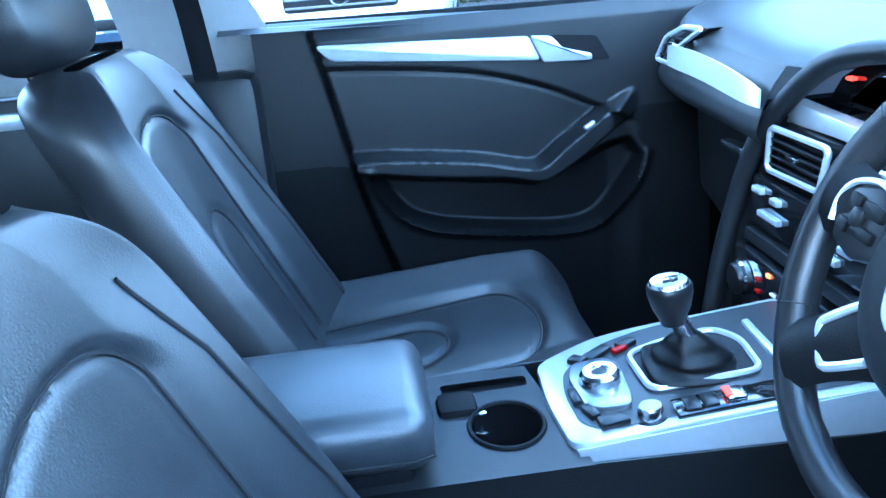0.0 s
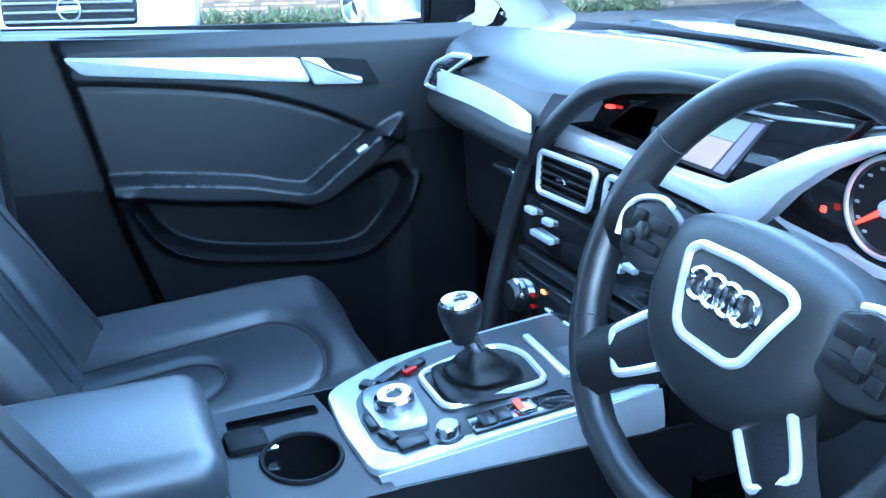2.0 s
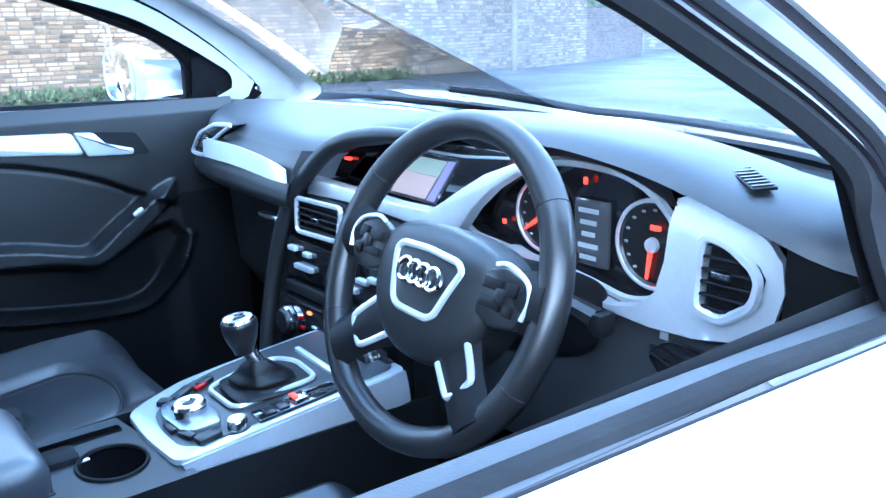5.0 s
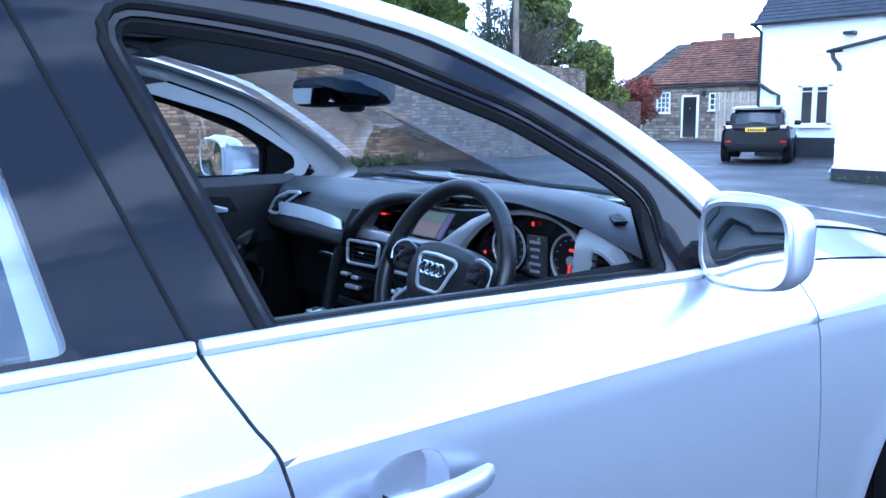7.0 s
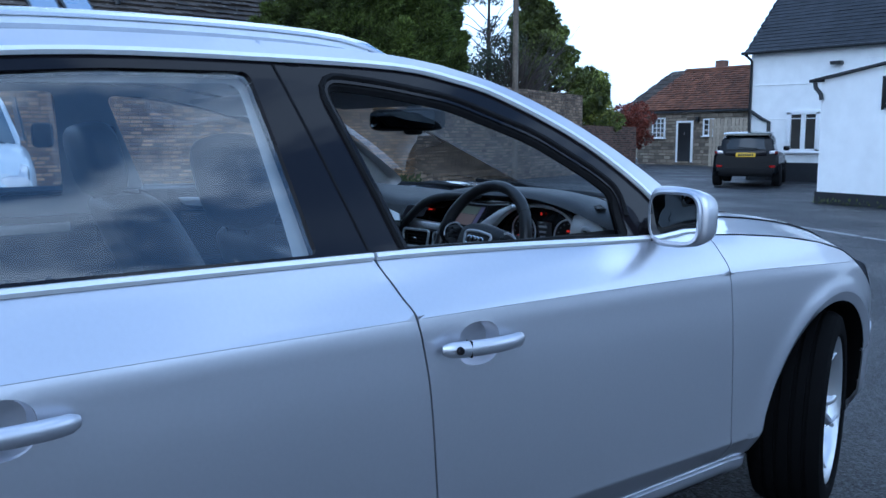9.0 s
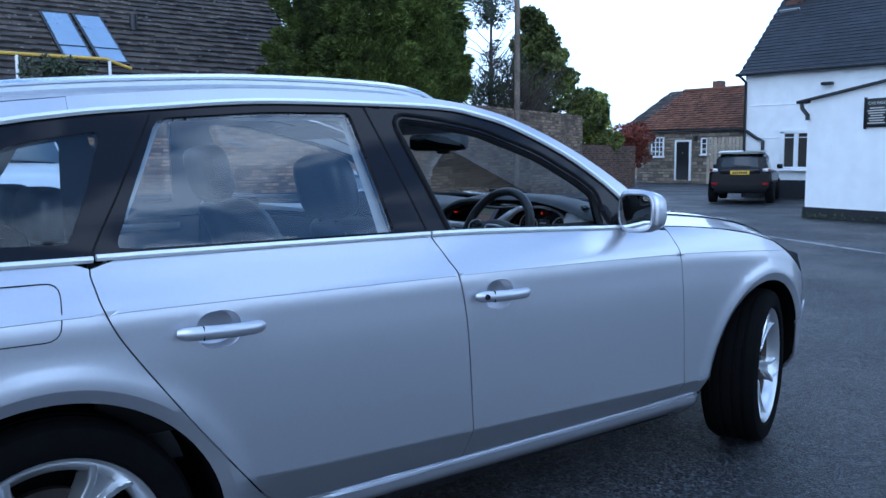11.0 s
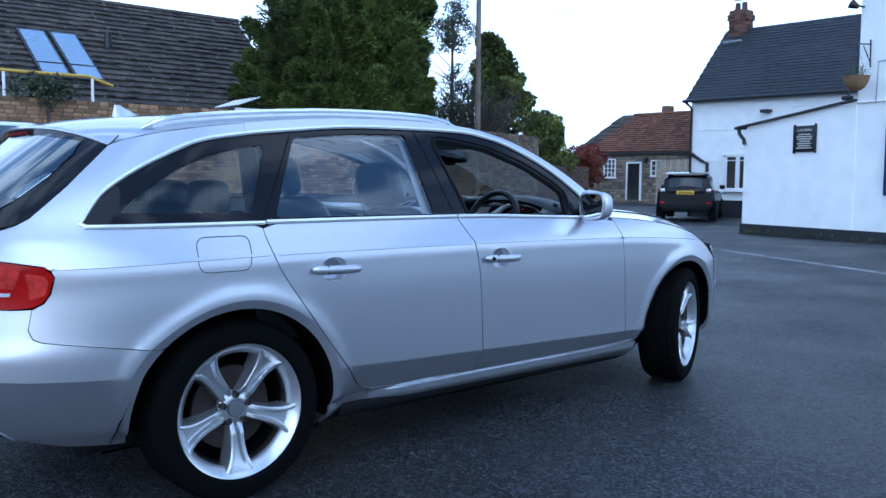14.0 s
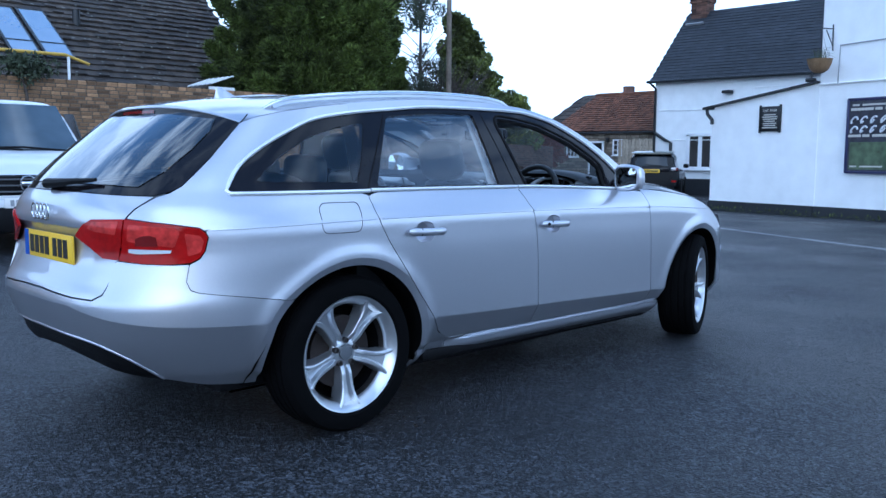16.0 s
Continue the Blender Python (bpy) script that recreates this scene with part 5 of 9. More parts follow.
    part("boot_trim", panel(bt_, skin, step=0.05, holes=[uz(rounded([(-0.45, 1.02), (-0.36, 1.09), (-0.25, 1.172), (-0.10, 1.248), (0.08, 1.285), (0.06, 1.01)], 0.02))], off=-0.05, lip=0, mirror=sg < 0, edge=0.03), BLACK_PLASTIC, car, "dark boot side trim")
    pt = part("pillar_trim", panel(tp, skin, step=0.05, holes=[fr_h, rr_h], off=-0.055, lip=0, mirror=sg < 0, edge=0.03), PILLAR_TRIM, car, "pale grey inner pillar trim")
    ap = uz(LINES[38:-1] + [(2.0, 0.99), (2.11, 0.985)] + pillar_line[::-1])
    sp_ = part("screen_pillar_trim", panel(ap, skin, step=0.03, off=-0.035, lip=0, mirror=sg < 0, edge=0.03), PILLAR_TRIM, car, "pale grey screen pillar trim")
    mc = uz([(1.80, 0.975), (1.98, 0.965), (2.0, 1.0), (1.93, 1.035), (1.83, 1.105), (1.80, 1.10)])
    mc_ = part("mirror_corner", panel(mc, skin, step=0.03, off=-0.045, lip=0, mirror=sg < 0, edge=0.02), BLACK_PLASTIC, car, "black inner mirror corner")
    ins = grid(24, 4, lambda u, v, sg=sg: (lambda a, b_: Vector((sg * (a.x + (b_.x - a.x) * v), a.y + (b_.y - a.y) * v, a.z + (b_.z - a.z) * v - 0.008 * math.sin(math.pi * v))))(edge_pt(pillar_line[int(u * (len(pillar_line) - 1))], -0.034), screen_f(u, 0.95) - Vector((0, 0.01, 0.012))))
    in_ = part("screen_pillar_inner", ins, PILLAR_TRIM, car, "pale grey inner face of the screen pillar")
    if sg < 0:
        for ob in (pt, sp_, mc_, in_):
            lean(ob)
    rt = box(0.03, 0.95, 0.45, (sg * 0.72, 0.60, 0.76), 0.01)
    part("rear_door_trim", rt, DASH, car, "black rear door trim")
    part("rear_trim_strip", box(0.012, 0.55, 0.03, (sg * 0.70, 0.62, 0.945), 0.004), SATIN_ALU, car)
    part("pillar_foot", box(0.10, 0.17, 0.70, (sg * 0.735, 1.06, 0.64), 0.03), DOOR_PLASTIC, car, "dark lower centre pillar trim")
    bl = bmesh.new()
    pts = [(sg * 0.70, 1.03, 1.24), (sg * 0.715, 1.045, 1.1), (sg * 0.70, 1.06, 0.95), (sg * 0.67, 1.05, 0.55)]
    for a, c in zip(pts, pts[1:]):
        v = [bl.verts.new((p[0], p[1] + o, p[2])) for p, o in ((a, -0.022), (a, 0.022), (c, 0.022), (c, -0.022))]
        bl.faces.new(v)
    part("seat_belt", bl, RUBBER if sg < 0 else mat("grey_webbing", (0.10, 0.10, 0.11), 0.8), car, "seat belt webbing")
    part("belt_guide", box(0.02, 0.05, 0.04, (sg * 0.698, 1.03, 1.25), 0.008), BLACK_PLASTIC, car)

# ---- dashboard ----
dash = new("dashboard")
dash.parent = car
dash["label"] = "black soft-touch dashboard with aluminium trims"
LIP_X = (-0.74, -0.62, -0.45, -0.25, -0.14, -0.05, 0.06, 0.22, 0.34, 0.46, 0.55, 0.63, 0.70, 0.74)
LIP_Y = (1.95, 1.905, 1.885, 1.885, 1.895, 1.905, 1.915, 1.925, 1.930, 1.930, 1.935, 1.925, 1.93, 1.95)
LIP_Z = (1.005, 1.020, 1.020, 1.012, 1.015, 1.044, 1.060, 1.066, 1.065, 1.052, 1.030, 1.010, 0.987, 0.975)


def lip(x):
    return Vector((x, ease(x, LIP_X, LIP_Y), ease(x, LIP_X, LIP_Z)))


def top_f(u, v):
    x = -0.76 + 1.52 * u
    a = lip(max(-0.74, min(0.74, x)))
    far_y = 2.42 - 0.55 * x * x
    y = a.y + (far_y - a.y) * v
    rise = 0.030 * math.sin(math.pi * min(1, v * 1.25)) * (1 - 0.3 * v)
    roll = -0.020 * math.exp(-v / 0.03)
    z = a.z + (0.985 - a.z) * v + rise + roll + 0.050 * v * max(0.0, -x / 0.74)
    return Vector((x, y, z))


part("dash_top", grid(70, 44, top_f), DASH_LIT, dash, "soft black dash top")


def pass_face(u, v):
    x = -0.76 + 0.56 * u
    a = lip(max(-0.74, x))
    k = v
    pts = ((0.0, a.y, a.z - 0.020), (0.10, a.y - 0.018, a.z - 0.045), (0.30, a.y - 0.034, a.z - 0.085), (0.42, a.y - 0.038, 0.905 + 0.02 * (1 - u)), (0.46, a.y - 0.030, 0.890 + 0.02 * (1 - u)), (0.52, a.y + 0.035, 0.875), (0.60, a.y + 0.040, 0.84), (0.80, a.y + 0.05, 0.70), (1.0, a.y + 0.15, 0.55))
    y = float(np.interp(k, [q[0] for q in pts], [q[1] for q in pts]))
    z = float(np.interp(k, [q[0] for q in pts], [q[2] for q in pts]))
    return Vector((x, y, z))


part("glovebox_face", grid(30, 40, pass_face), DASH, dash, "black dash face and glovebox")
# aluminium strip on the passenger side
b = grid(24, 6, lambda u, v: Vector((-0.545 + 0.345 * u + 0.012 * v, ease(-0.545 + 0.345 * u, LIP_X, LIP_Y) - 0.030 - 0.006 * v - 0.004, 0.990 - 0.006 * (1 - v) * (2 * u - 1) ** 8 - (0.036 - 0.008 * u ** 6) * v - 0.020 * u + 0.008 * math.sin(math.pi * min(1, u * 1.0)))), thick=0.004)
part("trim_strip", b, SATIN_ALU, dash, "brushed aluminium dash strip")
part("glovebox_latch", box(0.07, 0.02, 0.012, (-0.285, 1.862, 0.868), 0.004), CHROME, dash)


def vent(name, outline, y0, slats, label, parent=dash, bold=0.0045):
    """An air vent: dark box, slats, bright surround."""
    v = part(name, plate_xz(inset(outline, 0.004), y0 + 0.05, 0.03), BLACK_PLASTIC, parent, label)
    xs_, zs_ = [p[0] for p in outline], [p[1] for p in outline]
    for k in range(slats):
        z = min(zs_) + (max(zs_) - min(zs_)) * (k + 0.7) / (slats + 0.4)
        hit = []
        for i in range(len(outline)):
            (ax, az), (bx, bz) = outline[i - 1], outline[i]
            if (az - z) * (bz - z) < 0:
                hit.append(ax + (bx - ax) * (z - az) / (bz - az))
        if len(hit) == 2:
            x0, x1 = min(hit) + 0.004, max(hit) - 0.004
            part("slat", box(x1 - x0, 0.018, 0.0035, ((x0 + x1) / 2, y0 + 0.012, z), 0.001, (-14, 0, 0)), BLACK_PLASTIC, v)
    cx, cz = sum(xs_) / len(xs_), sum(zs_) / len(zs_)
    part("vent_tab", box(0.022, 0.012, 0.008, (cx, y0 + 0.002, cz), 0.002), CHROME, v)
    rb = bmesh.new()
    tube([(x, y0 + 0.004, z) for x, z in resample(rounded(outline, 0.012), 0.012)], bold, 6, closed=True, bm=rb, up=(0, 1, 0))
    part("vent_ring", rb, SATIN_ALU, v)
    return v


vent("air_vent", [(-0.631, 0.952), (-0.582, 0.996), (-0.505, 1.018), (-0.43, 1.022), (-0.536, 0.980), (-0.572, 0.950)], 1.862, 4, "corner air vent with a bright surround")
vent("air_vent", [(-0.196, 0.914), (-0.050, 0.916), (-0.066, 0.858), (-0.200, 0.854)], 1.864, 5, "centre air vent with a bright surround")
vent("air_vent", [(-0.030, 0.914), (0.098, 0.908), (0.088, 0.856), (-0.038, 0.858)], 1.868, 5, "centre air vent with a bright surround")
vent("air_vent", [(0.566, 0.888), (0.568, 0.937), (0.572, 0.964), (0.581, 0.971), (0.606, 0.966), (0.635, 0.946), (0.642, 0.933), (0.637, 0.905), (0.600, 0.880)], 1.930, 6, "tall side air vent with a bright surround", bold=0.0062)
# centre stack
stack = [(-0.245, 0.58), (-0.245, 0.80), (-0.215, 0.905), (-0.195, 0.918), (0.10, 0.905), (0.165, 0.885), (0.16, 0.58)]
part("centre_fascia", plate_xz(stack, 2.02, 0.125, 0.004), DASH, dash, "black centre stack")
hood = smooth_line([(-0.262, 1.815, 0.56), (-0.272, 1.835, 0.68), (-0.266, 1.856, 0.79), (-0.228, 1.870, 0.895), (-0.150, 1.882, 0.975), (-0.07, 1.890, 1.019), (0.03, 1.905, 1.036), (0.16, 1.915, 1.040)], 6)
hb = bmesh.new()
tube(hood, [0.0145] * (len(hood) - 8) + [0.0145 - 0.0012 * k for k in range(8)], 12, bm=hb, up=(0, 1, 0))
part("stack_surround", hb, DASH, dash, "thick black hoop round the centre stack")
side_fill = grid(12, 3, lambda u, v: (lambda p: Vector((p[0] + 0.004, p[1] + 0.11 * v, p[2])))(hood[min(len(hood) - 1, int(u * 20))]))
part("stack_surround", side_fill, DASH, dash, "black side of the centre stack")
sb = plate_xz(rounded([(-0.222, 0.914), (-0.205, 0.946), (-0.126, 0.943), (-0.032, 0.940), (0.055, 0.937), (0.142, 0.938), (0.168, 0.952), (0.210, 0.976), (0.262, 1.004), (0.324, 1.026), (0.326, 1.014), (0.275, 0.985), (0.235, 0.952), (0.212, 0.925), (0.19, 0.905), (0.15, 0.908), (0.02, 0.916), (-0.09, 0.918)], 0.006), 1.918, 0.022, 0.003)
part("trim_band", sb, SATIN_ALU, dash, "satin aluminium band below the screen")
rl_ = bmesh.new()
tube(smooth_line([(-0.206, 1.900, 0.944), (-0.178, 1.900, 0.974), (-0.127, 1.902, 1.004), (-0.068, 1.908, 1.020), (0.02, 1.915, 1.027)], 5), 0.0035, 6, bm=rl_)
part("recess_edge", rl_, SATIN_ALU, dash, "bright edge of the display recess")
part("screen_bezel", plate_xz([(-0.195, 0.942), (-0.165, 0.978), (-0.115, 1.004), (-0.02, 1.026), (0.10, 1.034), (0.275, 1.028), (0.245, 0.998), (0.165, 0.944), (0.12, 0.934), (0.0, 0.937), (-0.10, 0.940)], 1.965, 0.02, 0.003), PIANO, dash, "dark recess round the display")
scr = part("display", plate_xz([(-0.030, 0.936), (0.100, 0.932), (0.160, 1.008), (0.035, 1.010)], 1.950, 0.008), SCREEN, dash, "glossy colour navigation display")
MAP_A, MAP_B, MAP_C = glow_mat("map_tan", (0.42, 0.30, 0.26), 0.11), glow_mat("map_green", (0.30, 0.34, 0.26), 0.10), glow_mat("map_lilac", (0.25, 0.22, 0.36), 0.10)
part("map_area", plate_xz([(-0.012, 0.941), (0.076, 0.939), (0.108, 0.976), (0.018, 0.978)], 1.942, 0.002), MAP_A, scr)
part("map_area", plate_xz([(0.020, 0.979), (0.110, 0.977), (0.132, 1.002), (0.040, 1.004)], 1.942, 0.002), MAP_B, scr)
part("map_area", plate_xz([(0.080, 0.938), (0.097, 0.937), (0.152, 1.003), (0.136, 1.003)], 1.942, 0.002), MAP_C, scr)
sl_ = bmesh.new()
tube([(0.045, 1.944, 1.014), (0.165, 1.944, 1.013), (0.262, 1.944, 1.020)], 0.0022, 5, bm=sl_)
part("bezel_line", sl_, SATIN_ALU, dash)
part("hazard_switch", box(0.014, 0.01, 0.005, (-0.135, 1.940, 0.980), 0.002), RED_GLOW, dash, "red lit hazard switch")
part("disc_slot", plate_xz([(-0.15, 0.948), (-0.055, 0.945), (-0.030, 0.992), (-0.09, 0.990)], 1.957, 0.012, 0.002), KNOB_BLACK, dash)
part("radio_panel", plate_xz([(-0.232, 0.772), (-0.222, 0.842), (0.09, 0.838), (0.09, 0.772)], 1.892, 0.032, 0.003), PIANO, dash, "black switch panel")
for (x, z, w) in ((-0.200, 0.826, 0.026), (-0.150, 0.822, 0.022), (0.05, 0.820, 0.024), (-0.165, 0.796, 0.058), (-0.02, 0.792, 0.05), (0.02, 0.812, 0.03)):
    part("switch_key", box(w, 0.012, 0.009, (x, 1.858, z), 0.002), SATIN_ALU, dash)
part("lower_strip", plate_xz([(-0.240, 0.742), (-0.234, 0.762), (0.092, 0.760), (0.092, 0.740)], 1.888, 0.032, 0.003), DASH, dash)
part("climate_panel", plate_xz([(-0.250, 0.63), (-0.240, 0.735), (0.095, 0.732), (0.095, 0.63)], 1.894, 0.048, 0.003), PIANO, dash, "black climate control panel")
for x in (-0.205, 0.045):
    kn = part("climate_knob", lathe([(0.024, 0.0), (0.023, 0.016), (0.020, 0.020), (0.0, 0.020)], 28, xz(1.846) @ pose(x, 0.695, 0)), KNOB_BLACK, dash)
    part("knob_ring", lathe([(0.0255, 0.0), (0.0265, 0.008), (0.0225, 0.012)], 28, xz(1.845) @ pose(x, 0.695, 0)), CHROME, kn)
for k, (x, z) in enumerate(((-0.165, 0.708), (-0.165, 0.690), (-0.165, 0.670), (-0.135, 0.724))):
    part("lit_key", box(0.011, 0.006, 0.006, (x, 1.845, z), 0.002), (RED_LENS, ORANGE_GLOW)[k == 3], dash)
for k in range(6):
    part("climate_key", box(0.022, 0.008, 0.016, (-0.125 + 0.026 * k, 1.843, 0.660), 0.002), KNOB_BLACK, dash)
for k in range(3):
    part("climate_mark", box(0.012, 0.003, 0.003, (-0.120 + 0.05 * k, 1.844, 0.702), 0.0), WHITE_MARK, dash)
# instruments
CL = [(0.115, 0.905), (0.145, 0.955), (0.20, 0.990), (0.27, 1.012), (0.345, 1.020), (0.42, 1.014), (0.465, 0.998), (0.505, 0.962), (0.515, 0.915), (0.49, 0.868), (0.44, 0.852), (0.36, 0.868), (0.22, 0.880), (0.14, 0.888)]
clus = part("instrument_panel", plate_xz(CL, 2.035, 0.02), PIANO, dash, "dark instrument panel with two dials")
rb = bmesh.new()
tube([(x, 1.985, z) for x, z in resample(rounded(CL, 0.03), 0.015)], 0.006, 6, closed=True, bm=rb, up=(0, 1, 0))
part("panel_ring", rb, SATIN_ALU, clus)
sw = bmesh.new()
CLs = resample(rounded(CL, 0.03), 0.015)
prev = None
for k in range(len(CLs) + 1):
    x, z = CLs[k % len(CLs)]
    vs = [sw.verts.new((x, 1.983, z)), sw.verts.new((x, 2.016, z))]
    if prev:
        sw.faces.new((prev[0], vs[0], vs[1], prev[1]))
    prev = vs
part("panel_wall", sw, BLACK_PLASTIC, clus)
for (cx, cz, r_, ang) in ((0.262, 0.932, 0.052, 215), (0.452, 0.924, 0.056, 262)):
    d = part("dial", lathe([(r_, 0.0), (r_ - 0.003, 0.004), (r_ - 0.006, 0.001), (0.0, 0.001)], 40, xz(2.012) @ pose(cx, cz, 0)), KNOB_BLACK, clus)
    db = bmesh.new()
    tube([(cx + r_ * math.cos(t), 2.008, cz + r_ * math.sin(t)) for t in np.linspace(0, 2 * math.pi, 36, endpoint=False)], 0.0028, 6, closed=True, bm=db, up=(0, 1, 0))
    part("dial_ring", db, SATIN_ALU, d)
    nb = bmesh.new()
    a = radians(ang)
    tube([(cx, 2.006, cz), (cx + 0.8 * r_ * math.cos(a), 2.006, cz + 0.8 * r_ * math.sin(a))], [0.0038, 0.0020], 6, bm=nb)
    part("needle", nb, RED_GLOW, d, "lit red needle")
    part("needle_cap", lathe([(0.010, 0.0), (0.009, 0.006), (0.0, 0.007)], 16, xz(2.009) @ pose(cx, cz, 0)), SATIN_ALU, d)
    for k in range(13):
        t = radians(-50 + 280 * k / 12)
        rr4 = r_ * 0.78
        part("dial_mark", box(0.005, 0.001, 0.0028, (cx + rr4 * math.cos(t), 2.0105, cz + rr4 * math.sin(t)), 0.0), GREY_MARK, d)
part("warning_light", box(0.016, 0.004, 0.007, (0.458, 2.005, 0.947), 0.002), RED_GLOW, clus, "lit red warning light")
part("warning_light", box(0.007, 0.004, 0.010, (0.343, 2.005, 0.992), 0.002), RED_GLOW, clus, "lit red warning light")
part("warning_light", box(0.008, 0.004, 0.008, (0.185, 2.005, 0.912), 0.002), RED_GLOW, clus, "lit red warning light")
inf = part("info_display", box(0.062, 0.006, 0.092, (0.352, 2.010, 0.922), 0.003), SCREEN, clus, "small grey information display")
for k in range(5):
    part("text_bar", box(0.034 - 0.006 * (k % 3), 0.002, 0.006, (0.348, 2.006, 0.952 - 0.016 * k)), GREY_MARK, inf)
BROW_X = (-0.17, -0.05, 0.10, 0.16, 0.20, 0.27, 0.345, 0.42, 0.465, 0.505, 0.53)
BROW_Z = (0.985, 1.022, 1.034, 1.032, 1.006, 1.018, 1.024, 1.020, 1.004, 0.980, 0.960)


def brow(u, v):
    """From the dash top's rear edge in over the display and the dials."""
    x = -0.17 + 0.70 * u
    a = top_f((x + 0.76) / 1.52, 0.0)
    c = Vector((x, 1.992, ease(x, BROW_X, BROW_Z)))
    p = a.lerp(c, v)
    return p + Vector((0, -0.006 * math.sin(math.pi * v), -0.004 * math.sin(math.pi * v)))


part("panel_hood", grid(40, 6, brow), BLACK_PLASTIC, clus, "black brow over the dials")


def side_face(x, z, off=0.0):
    """The satin trim round the dials: nearly flat, rolling forwards at its outer and upper edges."""
    y = 1.942 + 1.2 * max(0.0, x - 0.615) ** 1.5 + 0.9 * max(0.0, z - 0.965) ** 1.4 + 0.5 * max(0.0, 0.40 - x) ** 1.5
    return Vector((x, y - off, z))


SIDE = [(0.17, 0.876), (0.30, 0.868), (0.368, 0.862), (0.45, 0.850), (0.50, 0.846), (0.561, 0.848), (0.615, 0.858), (0.652, 0.885), (0.660, 0.92), (0.656, 0.952), (0.640, 0.976), (0.597, 1.003), (0.560, 1.014), (0.528, 1.002), (0.524, 0.975), (0.519, 0.93), (0.507, 0.890), (0.480, 0.866), (0.44, 0.858), (0.36, 0.872), (0.22, 0.884)]
VENT_HOLE = [(0.566, 0.888), (0.568, 0.937), (0.572, 0.964), (0.581, 0.971), (0.606, 0.966), (0.635, 0.946), (0.642, 0.933), (0.637, 0.905), (0.600, 0.880)]
part("dash_side_trim", panel(SIDE, side_face, step=0.012, holes=[VENT_HOLE], lip=0.02, edge=0.006), SATIN_ALU, dash, "satin aluminium trim round the dials", sharp=40)
part("dash_end", grid(10, 10, lambda u, v: Vector((0.656 + 0.10 * u, 1.958 + 0.09 * u ** 0.7, 0.85 + 0.145 * v - 0.004 * u))), DASH, dash, "black end of the dashboard")
part("dash_corner", grid(12, 4, lambda u, v: (lambda a, c: a.lerp(c, v))(side_face(0.535 + 0.12 * u, ease(0.535 + 0.12 * u, (0.535, 0.56, 0.597, 0.640, 0.656), (1.005, 1.014, 1.003, 0.976, 0.952))), top_f((0.535 + 0.12 * u + 0.76) / 1.52, 0.0))), DASH, dash)
# Paler plastic here stands for light from the open driver's window.
part("lower_dash", plate_xz([(0.16, 0.60), (0.16, 0.862), (0.40, 0.842), (0.56, 0.842), (0.72, 0.862), (0.74, 0.62)], 2.02, 0.060, 0.01), DASH_LIT, dash, "black lower dash")
ls = part("light_switch", plate_xz([(0.50, 0.815), (0.53, 0.838), (0.60, 0.835), (0.645, 0.80), (0.63, 0.755), (0.55, 0.758)], 1.945, 0.006, 0.002, r=0.012), PIANO, dash, "rotary light switch")
part("switch_knob", lathe([(0.029, 0.0), (0.028, 0.010), (0.022, 0.012), (0.020, 0.024), (0.0, 0.025)], 28, xz(1.940) @ pose(0.572, 0.797, 0)), KNOB_BLACK, ls)
part("switch_grip", box(0.010, 0.02, 0.044, (0.572, 1.922, 0.797), 0.004, (0, 25, 0)), SATIN_ALU, ls)
dg = part("demist_vent", box(0.080, 0.026, 0.003, (0.0, 0, 0), 0.0), BLACK_PLASTIC, dash, "slotted side demister vent")
q = top_f((0.60 + 0.76) / 1.52, 0.16)
dg.matrix_local = Matrix.Translation(q + Vector((0, 0, 0.0005))) @ pose(0, 0, 0, 4, 6, -38)
for k in range(7):
    part("slot", box(0.003, 0.022, 0.002, (-0.033 + 0.011 * k, 0, 0.002)), KNOB_BLACK, dg)
part("dash_switch", box(0.016, 0.004, 0.014, (0.500, 1.958, 0.812), 0.002), KNOB_BLACK, dash)
part("switch_mark", box(0.012, 0.002, 0.010, (0.512, 1.958, 0.834), 0.001), GREY_MARK, dash)
# column and stalks
part("steering_column", puff(0.375, 1.86, 0.862, 0.062, 0.12, 0.055, 0.5, 0.6, m=pose(0, 0, 0, -20, 0, 0)), BLACK_PLASTIC, dash)
for sx in (-1, 1):
    b = bmesh.new()
    tube([(0.375 + sx * 0.05, 1.835, 0.895), (0.375 + sx * 0.11, 1.83, 0.892), (0.375 + sx * 0.155, 1.822, 0.888)], [0.011, 0.013, 0.015], 10, bm=b)
    sk = part("stalk", b, KNOB_BLACK, dash)
    part("stalk_tip", box(0.016, 0.026, 0.026, (0.375 + sx * 0.16, 1.822, 0.888), 0.005), BLACK_PLASTIC, sk)

# ---- steering wheel ----
swh = new("steering_wheel")
swh.parent = car
swh["label"] = "black leather four-spoke steering wheel with a chrome-edged pad"
swh.matrix_local = Matrix.Translation((0.376, 1.722, 0.922)) @ pose(0, 0, 0, 90 - 22, 0, 0)
RW = 0.178
b = bmesh.new()
n = 72
ring = []
for i in range(n):
    t = 2 * math.pi * i / n
    thick = 0.0165 + 0.0025 * abs(math.cos(t)) ** 4
    if math.sin(t) < -0.9:
        flat = 0.985
    else:
        flat = 1.0
    ring.append(Vector((RW * math.cos(t), RW * math.sin(t) * flat, 0)))
tube(ring, [0.0165 + 0.0028 * max(0, abs(math.cos(2 * math.pi * i / n)) - 0.5) for i in range(n)], 14, closed=True, bm=b, up=(0, 0, 1))
part("rim", b, WHEEL_LEATHER, swh, "black leather wheel rim")
